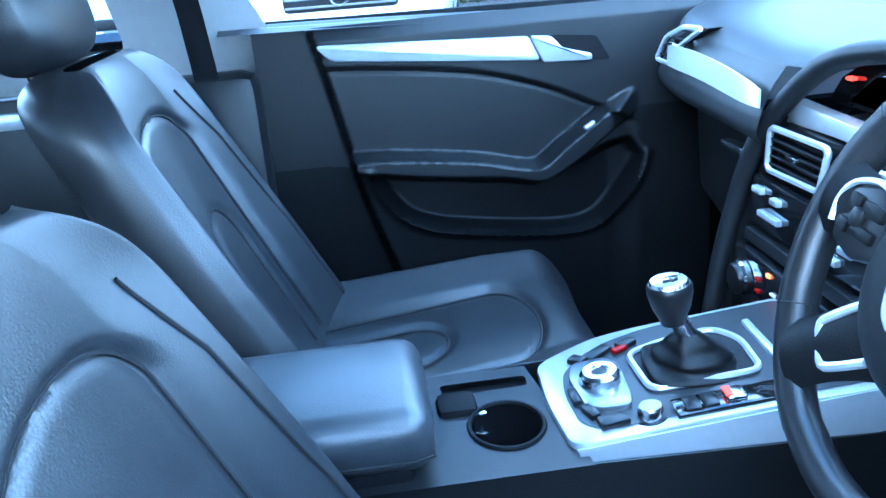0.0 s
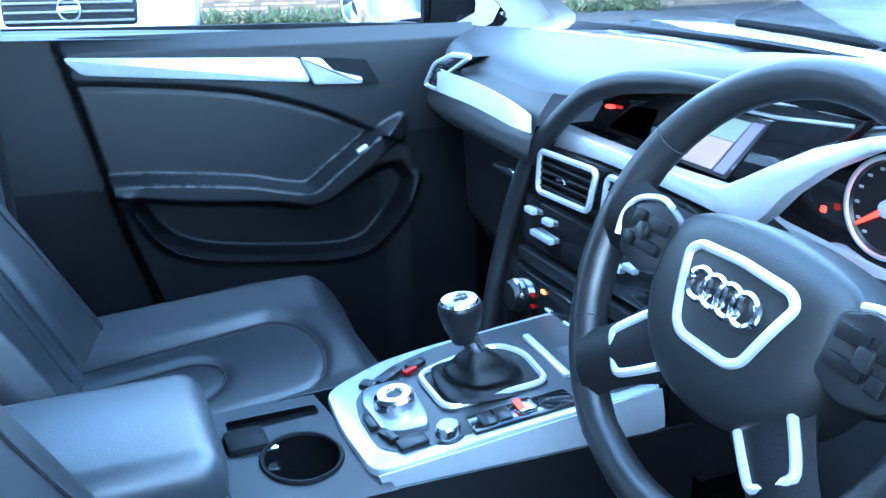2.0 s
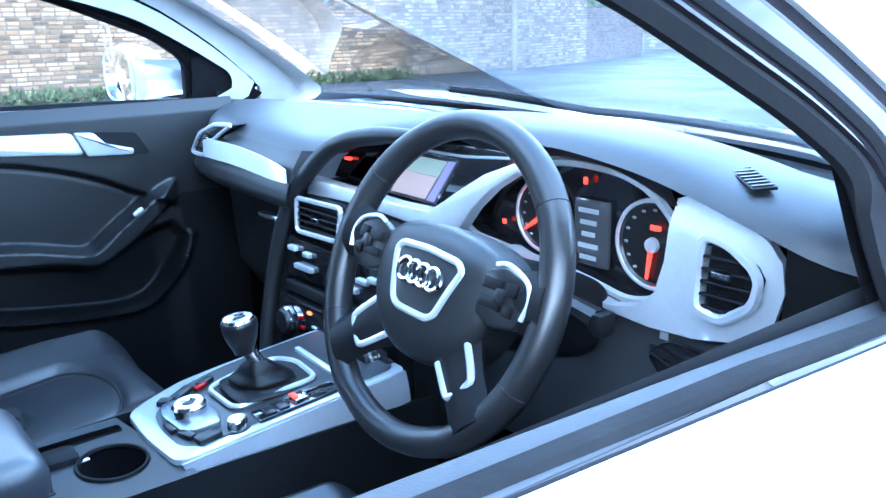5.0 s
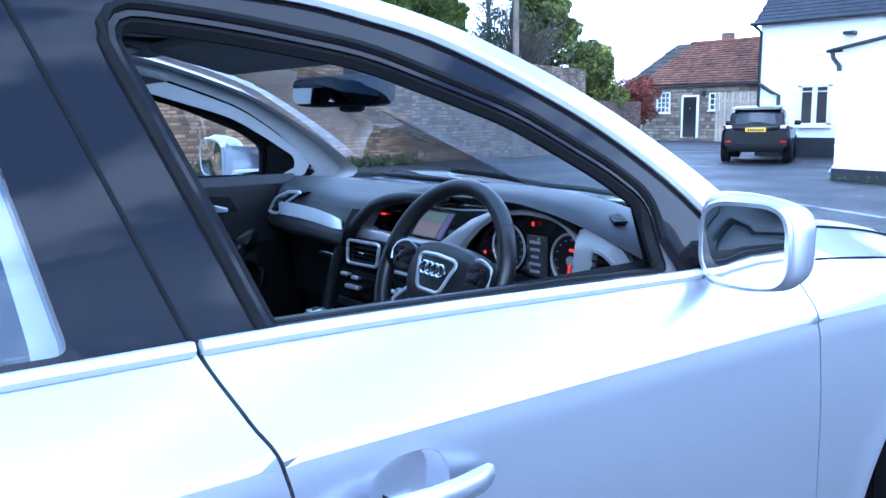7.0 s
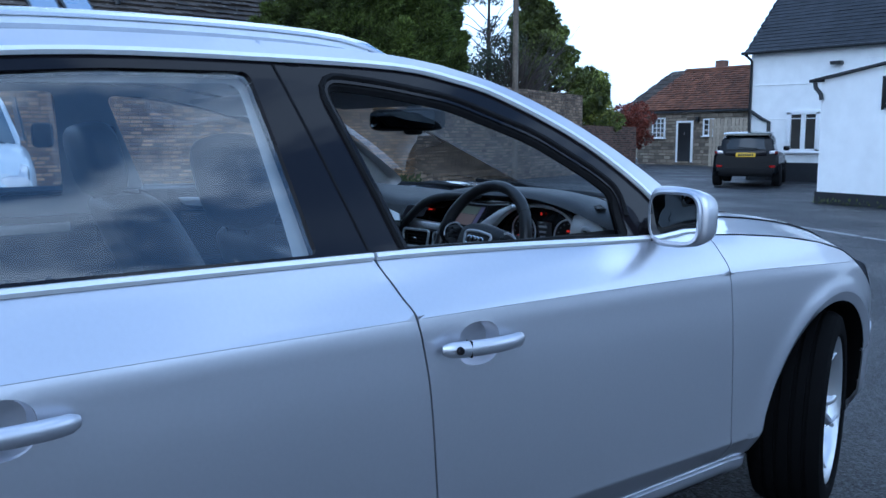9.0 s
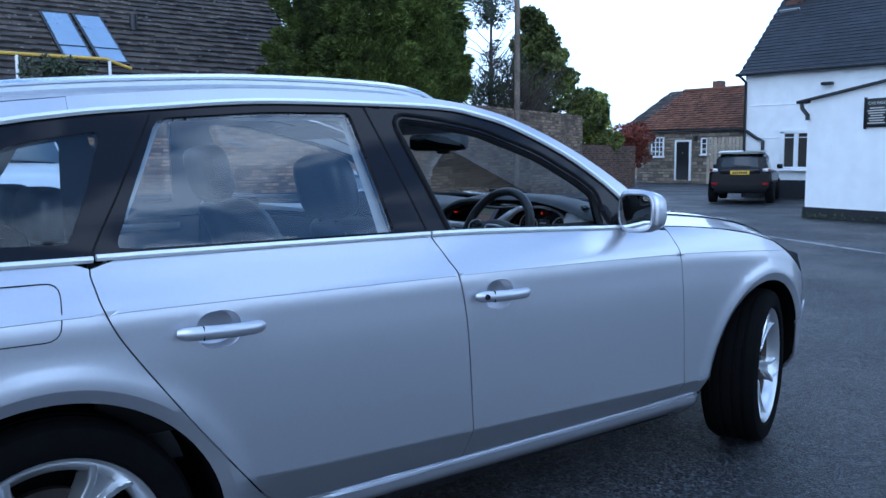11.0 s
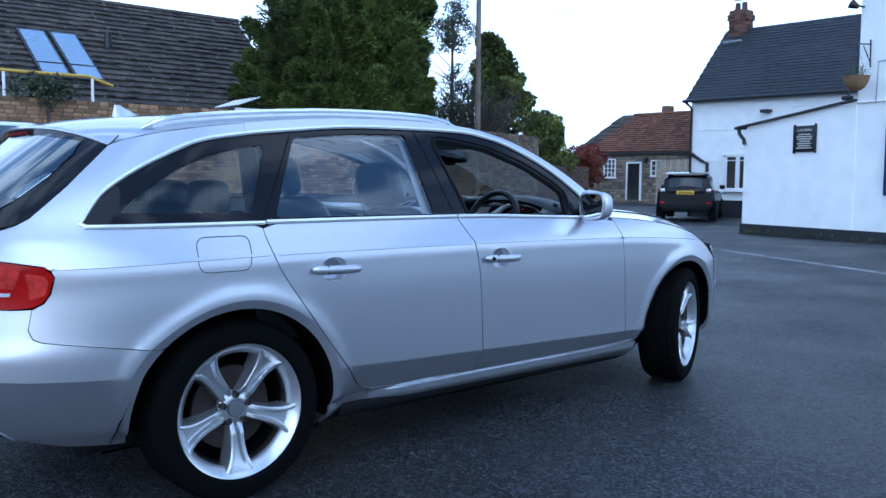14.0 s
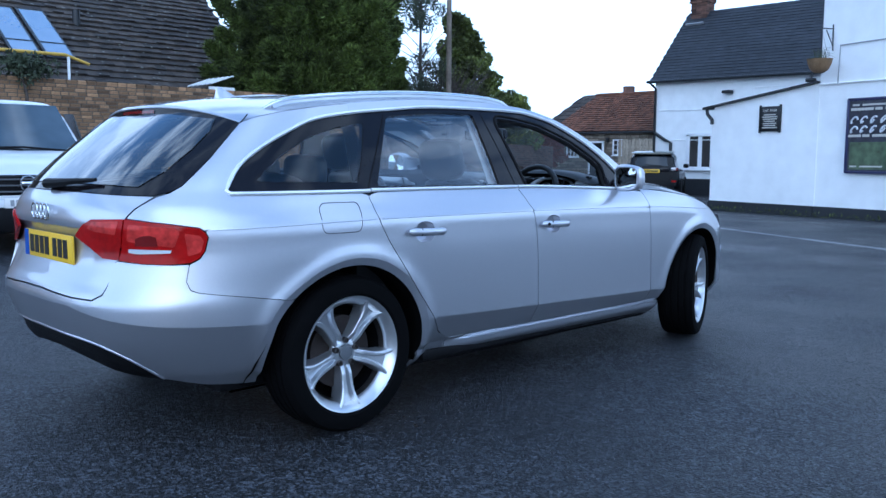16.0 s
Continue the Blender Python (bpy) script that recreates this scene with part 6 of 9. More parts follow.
for t in (36, 144, 205, 335):
    a = radians(t)
    c = Vector((RW * math.cos(a), RW * math.sin(a), 0))
    d = Vector((-math.sin(a), math.cos(a), 0))
    sb_ = bmesh.new()
    pts = [c + 0.0168 * (math.cos(k) * c.normalized() + math.sin(k) * Vector((0, 0, 1))) for k in np.linspace(0, 2 * math.pi, 20, endpoint=False)]
    tube(pts, 0.0012, 4, closed=True, bm=sb_, up=d)
    part("rim_seam", sb_, STITCH, swh)
TURN = pose(0.006, 0, 0, 0, 0, -3.5)
pad = smooth_line([(-0.104, 0.012), (-0.094, 0.040), (-0.062, 0.056), (0.0, 0.063), (0.062, 0.056), (0.094, 0.040), (0.104, 0.012), (0.099, -0.026), (0.076, -0.064), (0.038, -0.086), (0.0, -0.091), (-0.038, -0.086), (-0.076, -0.064), (-0.099, -0.026)], 4, True)


def pad_f(u, v):
    x, y = pad[int(v * len(pad)) % len(pad)]
    r_ = math.sin(u * math.pi / 2) ** 0.8
    z = -0.008 + 0.034 * math.cos(u * math.pi / 2) ** 0.7 if u < 0.999 else -0.045
    return TURN @ Vector((x * r_, y * r_, z))


part("airbag_pad", grid(20, len(pad), pad_f), DASH, swh, "black airbag pad", sharp=60)
shield = [(x + 0.004, y) for x, y in resample(rounded([(-0.057, 0.022), (-0.048, 0.030), (0.0, 0.033), (0.048, 0.030), (0.057, 0.022), (0.037, -0.031), (0.026, -0.038), (-0.026, -0.038), (-0.037, -0.031)], 0.010), 0.006)]
b = bmesh.new()
tube([TURN @ Vector((x, y, 0.0285 - 1.5 * (x * x + y * y))) for x, y in shield], 0.0040, 8, closed=True, bm=b, up=(0, 0, 1))
part("pad_ring", b, SATIN_ALU, swh, "satin chrome shield ring")
plate_ = grid(10, len(shield), lambda u, v: TURN @ (lambda x, y: Vector((x, y, 0.0275 - 1.5 * (x * x + y * y))))(0.004 + (shield[int(v * len(shield)) % len(shield)][0] - 0.004) * u, shield[int(v * len(shield)) % len(shield)][1] * u))
part("pad_plate", plate_, DASH, swh, "dark plate inside the shield ring")
ring_badge(swh, TURN @ pose(0.003, 0.003, 0.0295), 0.0120, 0.0165, 0.0031)


def arm(sx, a, w0, w1, r0):
    """A spoke from the hub to the rim: its two ends, its width and its own frame."""
    p0 = Vector((sx * r0 * math.cos(a), r0 * math.sin(a), -0.012))
    p1 = Vector((sx * 0.176 * math.cos(a), 0.176 * math.sin(a), 0.0))
    d = (p1 - p0).normalized()
    s_ = Vector((-d.y, d.x, 0)) * sx
    b = grid(12, 14, lambda u, v: TURN @ (p0.lerp(p1, u) + s_ * ((w0 + (w1 - w0) * u - 0.006 * math.sin(math.pi * u)) * (2 * v - 1)) + Vector((0, 0, 0.013 * math.cos((2 * v - 1) * 1.35) - 0.004))), thick=0.012)
    return part("spoke", b, BLACK_PLASTIC, swh, "black wheel spoke"), p0, p1, s_


for sx in (-1, 1):
    spk, p0, p1, s_ = arm(sx, radians(7), 0.030, 0.030, 0.080)
    # the pod with its rollers and keys, edged with a bright bracket
    pod = rounded([(sx * 0.084, -0.010), (sx * 0.084, 0.034), (sx * 0.112, 0.044), (sx * 0.145, 0.036), (sx * 0.155, 0.014), (sx * 0.146, -0.012), (sx * 0.112, -0.020)], 0.008)
    part("key_pod", slab(pod, 0.012, TURN @ pose(0, 0, 0.004), 0.004), KNOB_BLACK, spk, "dark key pod")
    part("spoke_accent", tube([TURN @ Vector((sx * x, y, 0.0165)) for x, y in smooth_line([(0.100, 0.043), (0.118, 0.046), (0.146, 0.037), (0.156, 0.020), (0.153, 0.0)], 4)], 0.0028, 6), SATIN_ALU, spk, "bright bracket")
    for x, y, w, h in ((0.105, 0.024, 0.026, 0.012), (0.132, 0.024, 0.014, 0.014), (0.108, 0.004, 0.030, 0.010), (0.134, 0.003, 0.012, 0.012)):
        kb = box(w, h, 0.006, (0, 0, 0), 0.0015)
        bmesh.ops.transform(kb, matrix=TURN @ pose(sx * x, y, 0.0175), verts=kb.verts)
        part("spoke_key", kb, GAITER, spk)
    kb = box(0.014, 0.016, 0.008, (0, 0, 0), 0.003)
    bmesh.ops.transform(kb, matrix=TURN @ pose(sx * 0.120, 0.014, 0.019), verts=kb.verts)
    part("roller", kb, KNOB_BLACK, spk)
    # lower spoke with its bright-edged insert
    spk, p0, p1, s_ = arm(sx, radians(-43), 0.034, 0.026, 0.085)
    ub = [p0.lerp(p1, f) + s_ * q_ + Vector((0, 0, 0.0165)) for f, q_ in ((0.05, -0.024), (0.44, -0.021), (0.54, -0.014), (0.54, 0.014), (0.44, 0.021), (0.05, 0.024))]
    ub = [Vector(q_) for q_ in smooth_line([tuple(q_) for q_ in ub], 3)]
    part("spoke_accent", tube([TURN @ q_ for q_ in ub], 0.0042, 8), SATIN_ALU, spk, "bright edge of the spoke insert")
    ins = grid(6, 6, lambda u, v: TURN @ (p0.lerp(p1, 0.05 + 0.55 * u) + s_ * ((0.022 - 0.004 * u) * (2 * v - 1)) + Vector((0, 0, 0.0145))))
    part("spoke_insert", ins, DASH, spk)

# ---- centre console ----
con_ = new("centre_console")
con_.parent = car
con_["label"] = "centre console with gear lever, rotary controller, cup holder and armrest"
flat_z = lambda z: (lambda u, v: Vector((u, v, z)))
cup = [(0.026 + 0.050 * math.cos(t), 1.452 + 0.044 * math.sin(t)) for t in np.linspace(0, 2 * math.pi, 28, endpoint=False)]
slot = rounded([(-0.085, 1.385), (-0.055, 1.385), (-0.06, 1.495), (-0.085, 1.495)], 0.006)
b = panel([(-0.11, 1.05), (0.125, 1.05), (0.125, 1.53), (-0.11, 1.50)], flat_z(0.650), step=0.04, holes=[cup, slot], lip=0)
part("console_top", b, DASH, con_, "grey-black console top")
for sx, x0, x1 in ((1, 0.098, 0.142), (-1, -0.088, -0.142)):
    b = grid(10, 6, lambda u, v: Vector((x0 + (x1 - x0) * u + 0.02 * sx * (1 - v) ** 2, 1.0 + 0.90 * u, 0.30 + 0.35 * v)), thick=0.004)
    part("console_side", b, DASH, con_, "black console side")
part("cup_holder", lathe([(0.050, 0.0), (0.045, -0.075), (0.0, -0.075)], 28, pose(0.022, 1.452, 0.650), cap=False), PIANO, con_, "dark cup holder")
rb = bmesh.new()
tube([(x, y, 0.651) for x, y in cup], 0.003, 6, closed=True, bm=rb)
part("cup_ring", rb, BLACK_PLASTIC, con_)
part("cup_clip", box(0.012, 0.02, 0.03, (-0.012, 1.425, 0.635), 0.004), CHROME, con_)
part("slot_well", box(0.04, 0.12, 0.03, (-0.07, 1.44, 0.625)), BLACK_PLASTIC, con_)
part("belt_stowage", box(0.05, 0.05, 0.04, (-0.03, 1.40, 0.64), 0.01), BLACK_PLASTIC, con_)
# armrest
ar = part("armrest", box(0.215, 0.34, 0.075, (0.010, 1.195, 0.692), 0.030, seg=4), ARM_LEATHER, con_, "padded leather armrest, sky sheen in its grey")
ab = bmesh.new()
tube([(-0.09, 1.362, 0.678), (0.0, 1.366, 0.678), (0.11, 1.362, 0.678), (0.1175, 1.34, 0.678), (0.1175, 1.05, 0.678)], 0.0018, 5, bm=ab)
part("armrest_seam", ab, STITCH, ar)
part("armrest_base", box(0.20, 0.30, 0.05, (0.010, 1.19, 0.64), 0.01), BLACK_PLASTIC, ar)
# aluminium frame, rising towards the dash
RISE = Matrix.Translation((0, 1.516, 0.650)) @ Matrix(((1, 0, 0, 0), (0, 1, 0, 0), (0, 0.12, 1, 0), (0, 0, 0, 1))) @ Matrix.Translation((0, -1.516, 0))


def risen(b):
    """Takes a piece drawn on the level on to the console's slope; z counts from the slope."""
    bmesh.ops.transform(b, matrix=RISE, verts=b.verts)
    return b


rows_o = [(-0.092, 1.512), (0.0, 1.506), (0.098, 1.512), (0.104, 1.56), (0.106, 1.64), (0.114, 1.74), (0.128, 1.86), (-0.120, 1.86), (-0.127, 1.75), (-0.132, 1.66), (-0.130, 1.60), (-0.110, 1.545)]
fo = rounded(rows_o, 0.02)
fi = rounded([(-0.055, 1.538), (0.0, 1.528), (0.060, 1.530), (0.086, 1.552), (0.094, 1.66), (0.108, 1.80), (0.112, 1.85), (-0.110, 1.85), (-0.117, 1.75), (-0.118, 1.66), (-0.104, 1.600)], 0.02)
b = slab(fo, 0.009, None, 0.003)
part("console_frame", risen(b), SATIN_ALU, con_, "brushed aluminium console frame")
b = grid(18, 6, lambda u, v: Vector((0.102 + 0.022 * u + 0.010 * math.sin(math.pi * v * 0.5), 1.516 + 0.34 * u + 0.022 * v * (1 - u), 0.006 - (0.062 - 0.018 * u) * v)), thick=0.004)
part("frame_skirt", risen(b), SATIN_ALU, con_, "aluminium side skirt")
part("control_panel", risen(panel(fi, lambda u, v, off=0: Vector((u, v, 0.0105)), step=0.04, lip=0)), mat("console_grey", (0.030, 0.032, 0.036), 0.32, 0.0, 0.1, 40), con_, "dark grey control panel")
ctl = part("controller_plate", risen(slab(rounded([(-0.062, 1.552), (-0.030, 1.540), (0.040, 1.543), (0.052, 1.560), (0.058, 1.592), (0.030, 1.600), (-0.040, 1.606), (-0.060, 1.592)], 0.008), 0.009, pose(0, 0, 0.0085), 0.003)), mat("controller_grey", (0.30, 0.32, 0.35), 0.28, 0.8), con_, "bright rotary controller plate")
part("controller_knob", risen(lathe([(0.025, 0.0), (0.024, 0.014), (0.020, 0.018), (0.012, 0.018), (0.011, 0.016), (0.0, 0.016)], 28, pose(-0.004, 1.572, 0.015))), CHROME, ctl)
part("knob_centre", risen(lathe([(0.010, 0.0), (0.0, 0.003)], 16, pose(-0.004, 1.572, 0.031))), KNOB_BLACK, ctl)
for (x, y, w, l, a) in ((0.075, 1.565, 0.022, 0.034, 4), (0.048, 1.546, 0.030, 0.012, 14), (0.010, 1.537, 0.034, 0.010, 0), (-0.078, 1.590, 0.018, 0.040, 30), (-0.072, 1.562, 0.022, 0.016, 40), (-0.086, 1.630, 0.016, 0.026, 20)):
    part("controller_key", risen(box(w, l, 0.009, (x, y, 0.013), 0.003, (0, 0, a))), KNOB_BLACK, con_)
part("red_key", risen(box(0.010, 0.020, 0.006, (-0.074, 1.618, 0.014), 0.002, (0, 0, 20))), RED_LENS, con_)
vk = part("volume_knob", risen(lathe([(0.015, 0.0), (0.0145, 0.013), (0.012, 0.017), (0.0, 0.017)], 24, pose(0.078, 1.606, 0.006))), CHROME, con_)
part("knob_foot", risen(lathe([(0.020, 0.0), (0.019, 0.004), (0.0, 0.004)], 24, pose(0.078, 1.606, 0.006))), KNOB_BLACK, vk)
part("start_panel", risen(box(0.036, 0.125, 0.006, (0.084, 1.695, 0.011), 0.002, (0, 0, -4))), PIANO, con_, "gloss black switch strip")
for y in (1.652, 1.672):
    part("strip_key", risen(box(0.026, 0.016, 0.004, (0.082, y, 0.015), 0.001, (0, 0, -4))), KNOB_BLACK, con_)
part("parking_brake_switch", risen(box(0.026, 0.022, 0.010, (0.084, 1.700, 0.015), 0.003, (0, 0, -4))), CHROME, con_, "parking brake switch with a red mark")
part("brake_mark", risen(box(0.018, 0.008, 0.002, (0.083, 1.692, 0.021), 0.0, (0, 0, -4))), RED_GLOW, con_)
gf_ = rounded([(-0.057, 1.622), (0.036, 1.622), (0.047, 1.75), (-0.030, 1.758), (-0.070, 1.738), (-0.068, 1.672)], 0.018)
b = bmesh.new()
tube([(x, y, 0.014) for x, y in resample(gf_, 0.012)], 0.0042, 6, closed=True, bm=b)
part("gaiter_frame", risen(b), SATIN_ALU, con_, "aluminium gaiter frame")
part("gaiter_well", risen(panel(gf_, lambda u, v, off=0: Vector((u, v, 0.013)), step=0.04, lip=0)), GAITER, con_)
part("front_bar", risen(box(0.122, 0.010, 0.008, (-0.010, 1.779, 0.013), 0.003, (0, 0, -3))), SATIN_ALU, con_)


def gaiter(u, v):
    a = 2 * math.pi * v
    c, s_ = math.cos(a), math.sin(a)
    k = (1 - u) ** 0.8
    w = 0.046 * k + 0.010
    ex = 0.45 + 0.55 * u
    fold = 1 + 0.10 * math.sin(u * 17) * (1 - u) + 0.06 * math.sin(4 * a + u * 5)
    return Vector((-0.008 * (1 - u) + w * fold * math.copysign(abs(c) ** ex, c), 1.692 - 0.014 * u + 1.05 * w * fold * math.copysign(abs(s_) ** ex, s_), 0.680 + 0.048 * u ** 1.15))


lv = part("gaiter", grid(22, 40, gaiter), GAITER, con_, "soft black leather gaiter", sharp=80)
b = bmesh.new()
tube([(0, 1.680, 0.722), (0.0, 1.668, 0.742), (0.0, 1.662, 0.756)], [0.011, 0.012, 0.015], 12, bm=b)
part("lever_neck", b, CHROME, lv)
part("gear_knob", lathe([(0.0145, -0.035), (0.016, -0.028), (0.022, -0.015), (0.0265, 0.004), (0.0265, 0.012), (0.024, 0.016), (0.0, 0.016)], 28, pose(0, 1.657, 0.777, 6, 0, 0)), KNOB_BLACK, lv, "black gear knob")
part("knob_cap", lathe([(0.024, 0.014), (0.021, 0.020), (0.0, 0.0215)], 28, pose(0, 1.657, 0.777, 6, 0, 0)), CHROME, lv, "bright knob cap")
for (x, y, w, l) in ((-0.006, 0.004, 0.003, 0.014), (0.004, 0.0, 0.003, 0.018), (0.0, 0.002, 0.016, 0.003)):
    part("shift_mark", box(w, l, 0.0015, (x, 1.655 + y, 0.7985), 0.0, (6, 0, 0)), KNOB_BLACK, lv)
# mirror and visors overhead
rv = new("rear_view_mirror")
rv.parent = car
rv["label"] = "dark rear-view mirror on the windscreen"
rv.matrix_local = Matrix.Translation((-0.026, 1.752, 1.284)) @ pose(0, 0, 0, 0, 0, 18)
part("housing", puff(0, 0.012, 0, 0.142, 0.026, 0.036, 0.4, 0.45), BLACK_PLASTIC, rv)
b = slab(rounded([(-0.128, -0.027), (0.128, -0.027), (0.128, 0.027), (-0.128, 0.027)], 0.016), 0.003, xz(-0.0125))
part("mirror_glass", b, mat("dim_mirror", (0.10, 0.11, 0.12), 0.02, 1.0, 0.0), rv, "dark mirror glass")
b = bmesh.new()
tube([(0, 0.02, 0.0), (0, 0.05, 0.03), (0, 0.06, 0.08)], [0.02, 0.022, 0.03], 10, bm=b)
part("stem", b, BLACK_PLASTIC, rv)
part("sensor", puff(0.02, 0.02, -0.036, 0.03, 0.02, 0.012, 0.6, 0.6), BLACK_PLASTIC, rv)
for sx in (-1, 1):
    part("sun_visor", box(0.40, 0.16, 0.018, (sx * 0.36, 1.335, 1.330), 0.008, (-14, 0, 0)), HEADLINER, car, "pale grey folded sun visor")
part("roof_console", box(0.24, 0.17, 0.025, (0, 1.28, 1.372), 0.01, (-8, 0, 0)), DASH, car, "dark roof console")
part("reading_lamp", box(0.10, 0.05, 0.008, (-0.04, 1.27, 1.358), 0.003, (-8, 0, 0)), PLATE_WHITE, car)

# ---- surroundings: materials ----
def specked(m, scale, size, color):
    """Adds scattered pale lichen spots to a surface."""
    n, l = m.node_tree.nodes, m.node_tree.links
    b = n["Principled BSDF"]
    co = n.new("ShaderNodeTexCoord")
    v = n.new("ShaderNodeTexVoronoi")
    v.inputs["Scale"].default_value = scale
    l.new(co.outputs["Object"], v.inputs["Vector"])
    nz_ = n.new("ShaderNodeTexNoise")
    nz_.inputs["Scale"].default_value, nz_.inputs["Detail"].default_value = scale * 4, 3.0
    l.new(co.outputs["Object"], nz_.inputs["Vector"])
    a = n.new("ShaderNodeMath")
    a.operation = "MULTIPLY_ADD"
    a.inputs[1].default_value = 0.25
    l.new(nz_.outputs["Fac"], a.inputs[0])
    l.new(v.outputs["Distance"], a.inputs[2])
    r = n.new("ShaderNodeMapRange")
    r.inputs["From Min"].default_value, r.inputs["From Max"].default_value = size + 0.11, size + 0.15
    r.inputs["To Min"].default_value, r.inputs["To Max"].default_value = 0.75, 0.0
    l.new(a.outputs[0], r.inputs["Value"])
    x = n.new("ShaderNodeMix")
    x.data_type = "RGBA"
    x.inputs["B"].default_value = (*color, 1)
    l.new(r.outputs["Result"], x.inputs["Factor"])
    l.new(b.inputs["Base Color"].links[0].from_socket, x.inputs["A"])
    l.new(x.outputs["Result"], b.inputs["Base Color"])
    return m


def asphalt_mat():
    """Damp asphalt: dark binder with pale chips, drier and wetter patches, fine relief."""
    m = bpy.data.materials.new("wet_asphalt")
    m.use_nodes = True
    n, l = m.node_tree.nodes, m.node_tree.links
    b = n["Principled BSDF"]
    co = n.new("ShaderNodeTexCoord")

    def tex(kind, scale, detail=4.0):
        t = n.new(kind)
        t.inputs["Scale"].default_value = scale
        if kind == "ShaderNodeTexNoise":
            t.inputs["Detail"].default_value = detail
        l.new(co.outputs["Object"], t.inputs["Vector"])
        return t

    def ranged(socket, a, c, lo, hi):
        r = n.new("ShaderNodeMapRange")
        r.inputs["From Min"].default_value, r.inputs["From Max"].default_value = a, c
        r.inputs["To Min"].default_value, r.inputs["To Max"].default_value = lo, hi
        l.new(socket, r.inputs["Value"])
        return r.outputs["Result"]

    def times(p, q):
        k = n.new("ShaderNodeMath")
        k.operation = "MULTIPLY"
        l.new(p, k.inputs[0])
        l.new(q, k.inputs[1])
        return k.outputs[0]
    cells = tex("ShaderNodeTexVoronoi", 95.0)
    sep = n.new("ShaderNodeSeparateColor")
    l.new(cells.outputs["Color"], sep.inputs["Color"])
    chips = ranged(sep.outputs["Red"], 0.45, 1.0, 0.2, 4.6)
    grain = ranged(tex("ShaderNodeTexNoise", 16.0, 8.0).outputs["Fac"], 0.36, 0.64, 0.75, 1.3)
    damp = tex("ShaderNodeTexNoise", 0.55, 5.0).outputs["Fac"]
    patch = ranged(damp, 0.38, 0.62, 0.75, 1.35)
    v = n.new("ShaderNodeVectorMath")
    v.operation = "SCALE"
    v.inputs[0].default_value = (0.016, 0.017, 0.020)
    l.new(times(times(chips, grain), patch), v.inputs["Scale"])
    l.new(v.outputs["Vector"], b.inputs["Base Color"])
    k = n.new("ShaderNodeMath")
    k.operation = "ADD"
    l.new(ranged(damp, 0.38, 0.64, 0.26, 0.50), k.inputs[0])
    l.new(ranged(sep.outputs["Green"], 0.0, 1.0, 0.0, 0.18), k.inputs[1])
    l.new(k.outputs[0], b.inputs["Roughness"])
    b.inputs["Specular IOR Level"].default_value = 0.42
    bp = n.new("ShaderNodeBump")
    bp.inputs["Strength"].default_value, bp.inputs["Distance"].default_value = 1.0, 0.017
    l.new(tex("ShaderNodeTexNoise", 105.0, 5.0).outputs["Fac"], bp.inputs["Height"])
    l.new(bp.outputs["Normal"], b.inputs["Normal"])
    return m


ASPHALT = asphalt_mat()
WHITE_WALL = mat("whitewashed_brick", (0.89, 0.90, 0.90), 0.75, 0.0, 0.06, 3.0, 0.25, 22.0)
BLACK_WALL = mat("black_plinth", (0.02, 0.022, 0.026), 0.6, 0.0, 0.2, 5.0, 0.2, 30)
SLATE = mat("slate", (0.024, 0.026, 0.031), 0.6, 0.0, 0.25, 6.0, 0.2, 30, island=0.22)
TILE_DARK = specked(mat("dark_roof_tile", (0.052, 0.042, 0.034), 0.8, 0.0, 0.45, 5.0, 0.3, 30, island=0.45), 3.2, 0.13, (0.30, 0.30, 0.26))
TILE_RED = mat("clay_pantile", (0.130, 0.056, 0.030), 0.85, 0.0, 0.35, 3.0, 0.3, 30, island=0.4)
BRICK_Y = mat("buff_brick", (0.275, 0.165, 0.082), 0.85, 0.0, 0.32, 3.0, 0.4, 50, rand=0.6)
BRICK_YS = mat("buff_brick_mass", (0.275, 0.165, 0.082), 0.85, 0.0, 0.32, 3.0, 0.4, 50, island=0.6)
STONE = mat("rubble_stone", (0.23, 0.195, 0.15), 0.9, 0.0, 0.3, 5.0, 0.5, 25, island=0.5)
WALL_FAR = mat("weathered_wall_brick", (0.20, 0.145, 0.098), 0.9, 0.0, 0.35, 2.0, 0.5, 25, island=0.55)
MORTAR = mat("mortar", (0.13, 0.105, 0.078), 0.95, 0.0, 0.2, 8.0, 0.5, 60)
BRICK_R = mat("red_brick", (0.095, 0.050, 0.034), 0.85, 0.0, 0.35, 8.0, 0.4, 60, island=0.6)
WINDOW_PANE = mat("dark_pane", (0.05, 0.048, 0.045), 0.05, 0.0, 0.2, 3.0)
SKYLIGHT = mat("skylight_pane", (0.62, 0.68, 0.75), 0.06, 0.7, 0.05, 3.0)
WHITE_FRAME = mat("white_frame", (0.86, 0.87, 0.88), 0.5, 0.0, 0.04, 10)
BLACK_PAINT = mat("black_paint", (0.012, 0.013, 0.015), 0.4, 0.0, 0.15, 20)
WOOD_POLE = mat("weathered_pole", (0.17, 0.14, 0.11), 0.9, 0.0, 0.3, 12, 0.4, 40)
FENCE = mat("weathered_fence", (0.40, 0.34, 0.26), 0.9, 0.0, 0.25, 10, 0.3, 40, rand=0.15)
LEAF_D = mat("conifer_leaf", (0.088, 0.115, 0.018), 0.8, 0.0, 0.75, 1.6, island=0.6)
LEAF_Y = mat("yellow_green_leaf", (0.27, 0.28, 0.040), 0.6, 0.0, 0.4, 1.5, island=0.5)
LEAF_L = mat("laurel_leaf", (0.105, 0.125, 0.024), 0.6, 0.0, 0.7, 1.5, island=0.55)
LEAF_R = mat("red_leaf", (0.16, 0.035, 0.018), 0.7, 0.0, 0.4, 2.0, island=0.4)
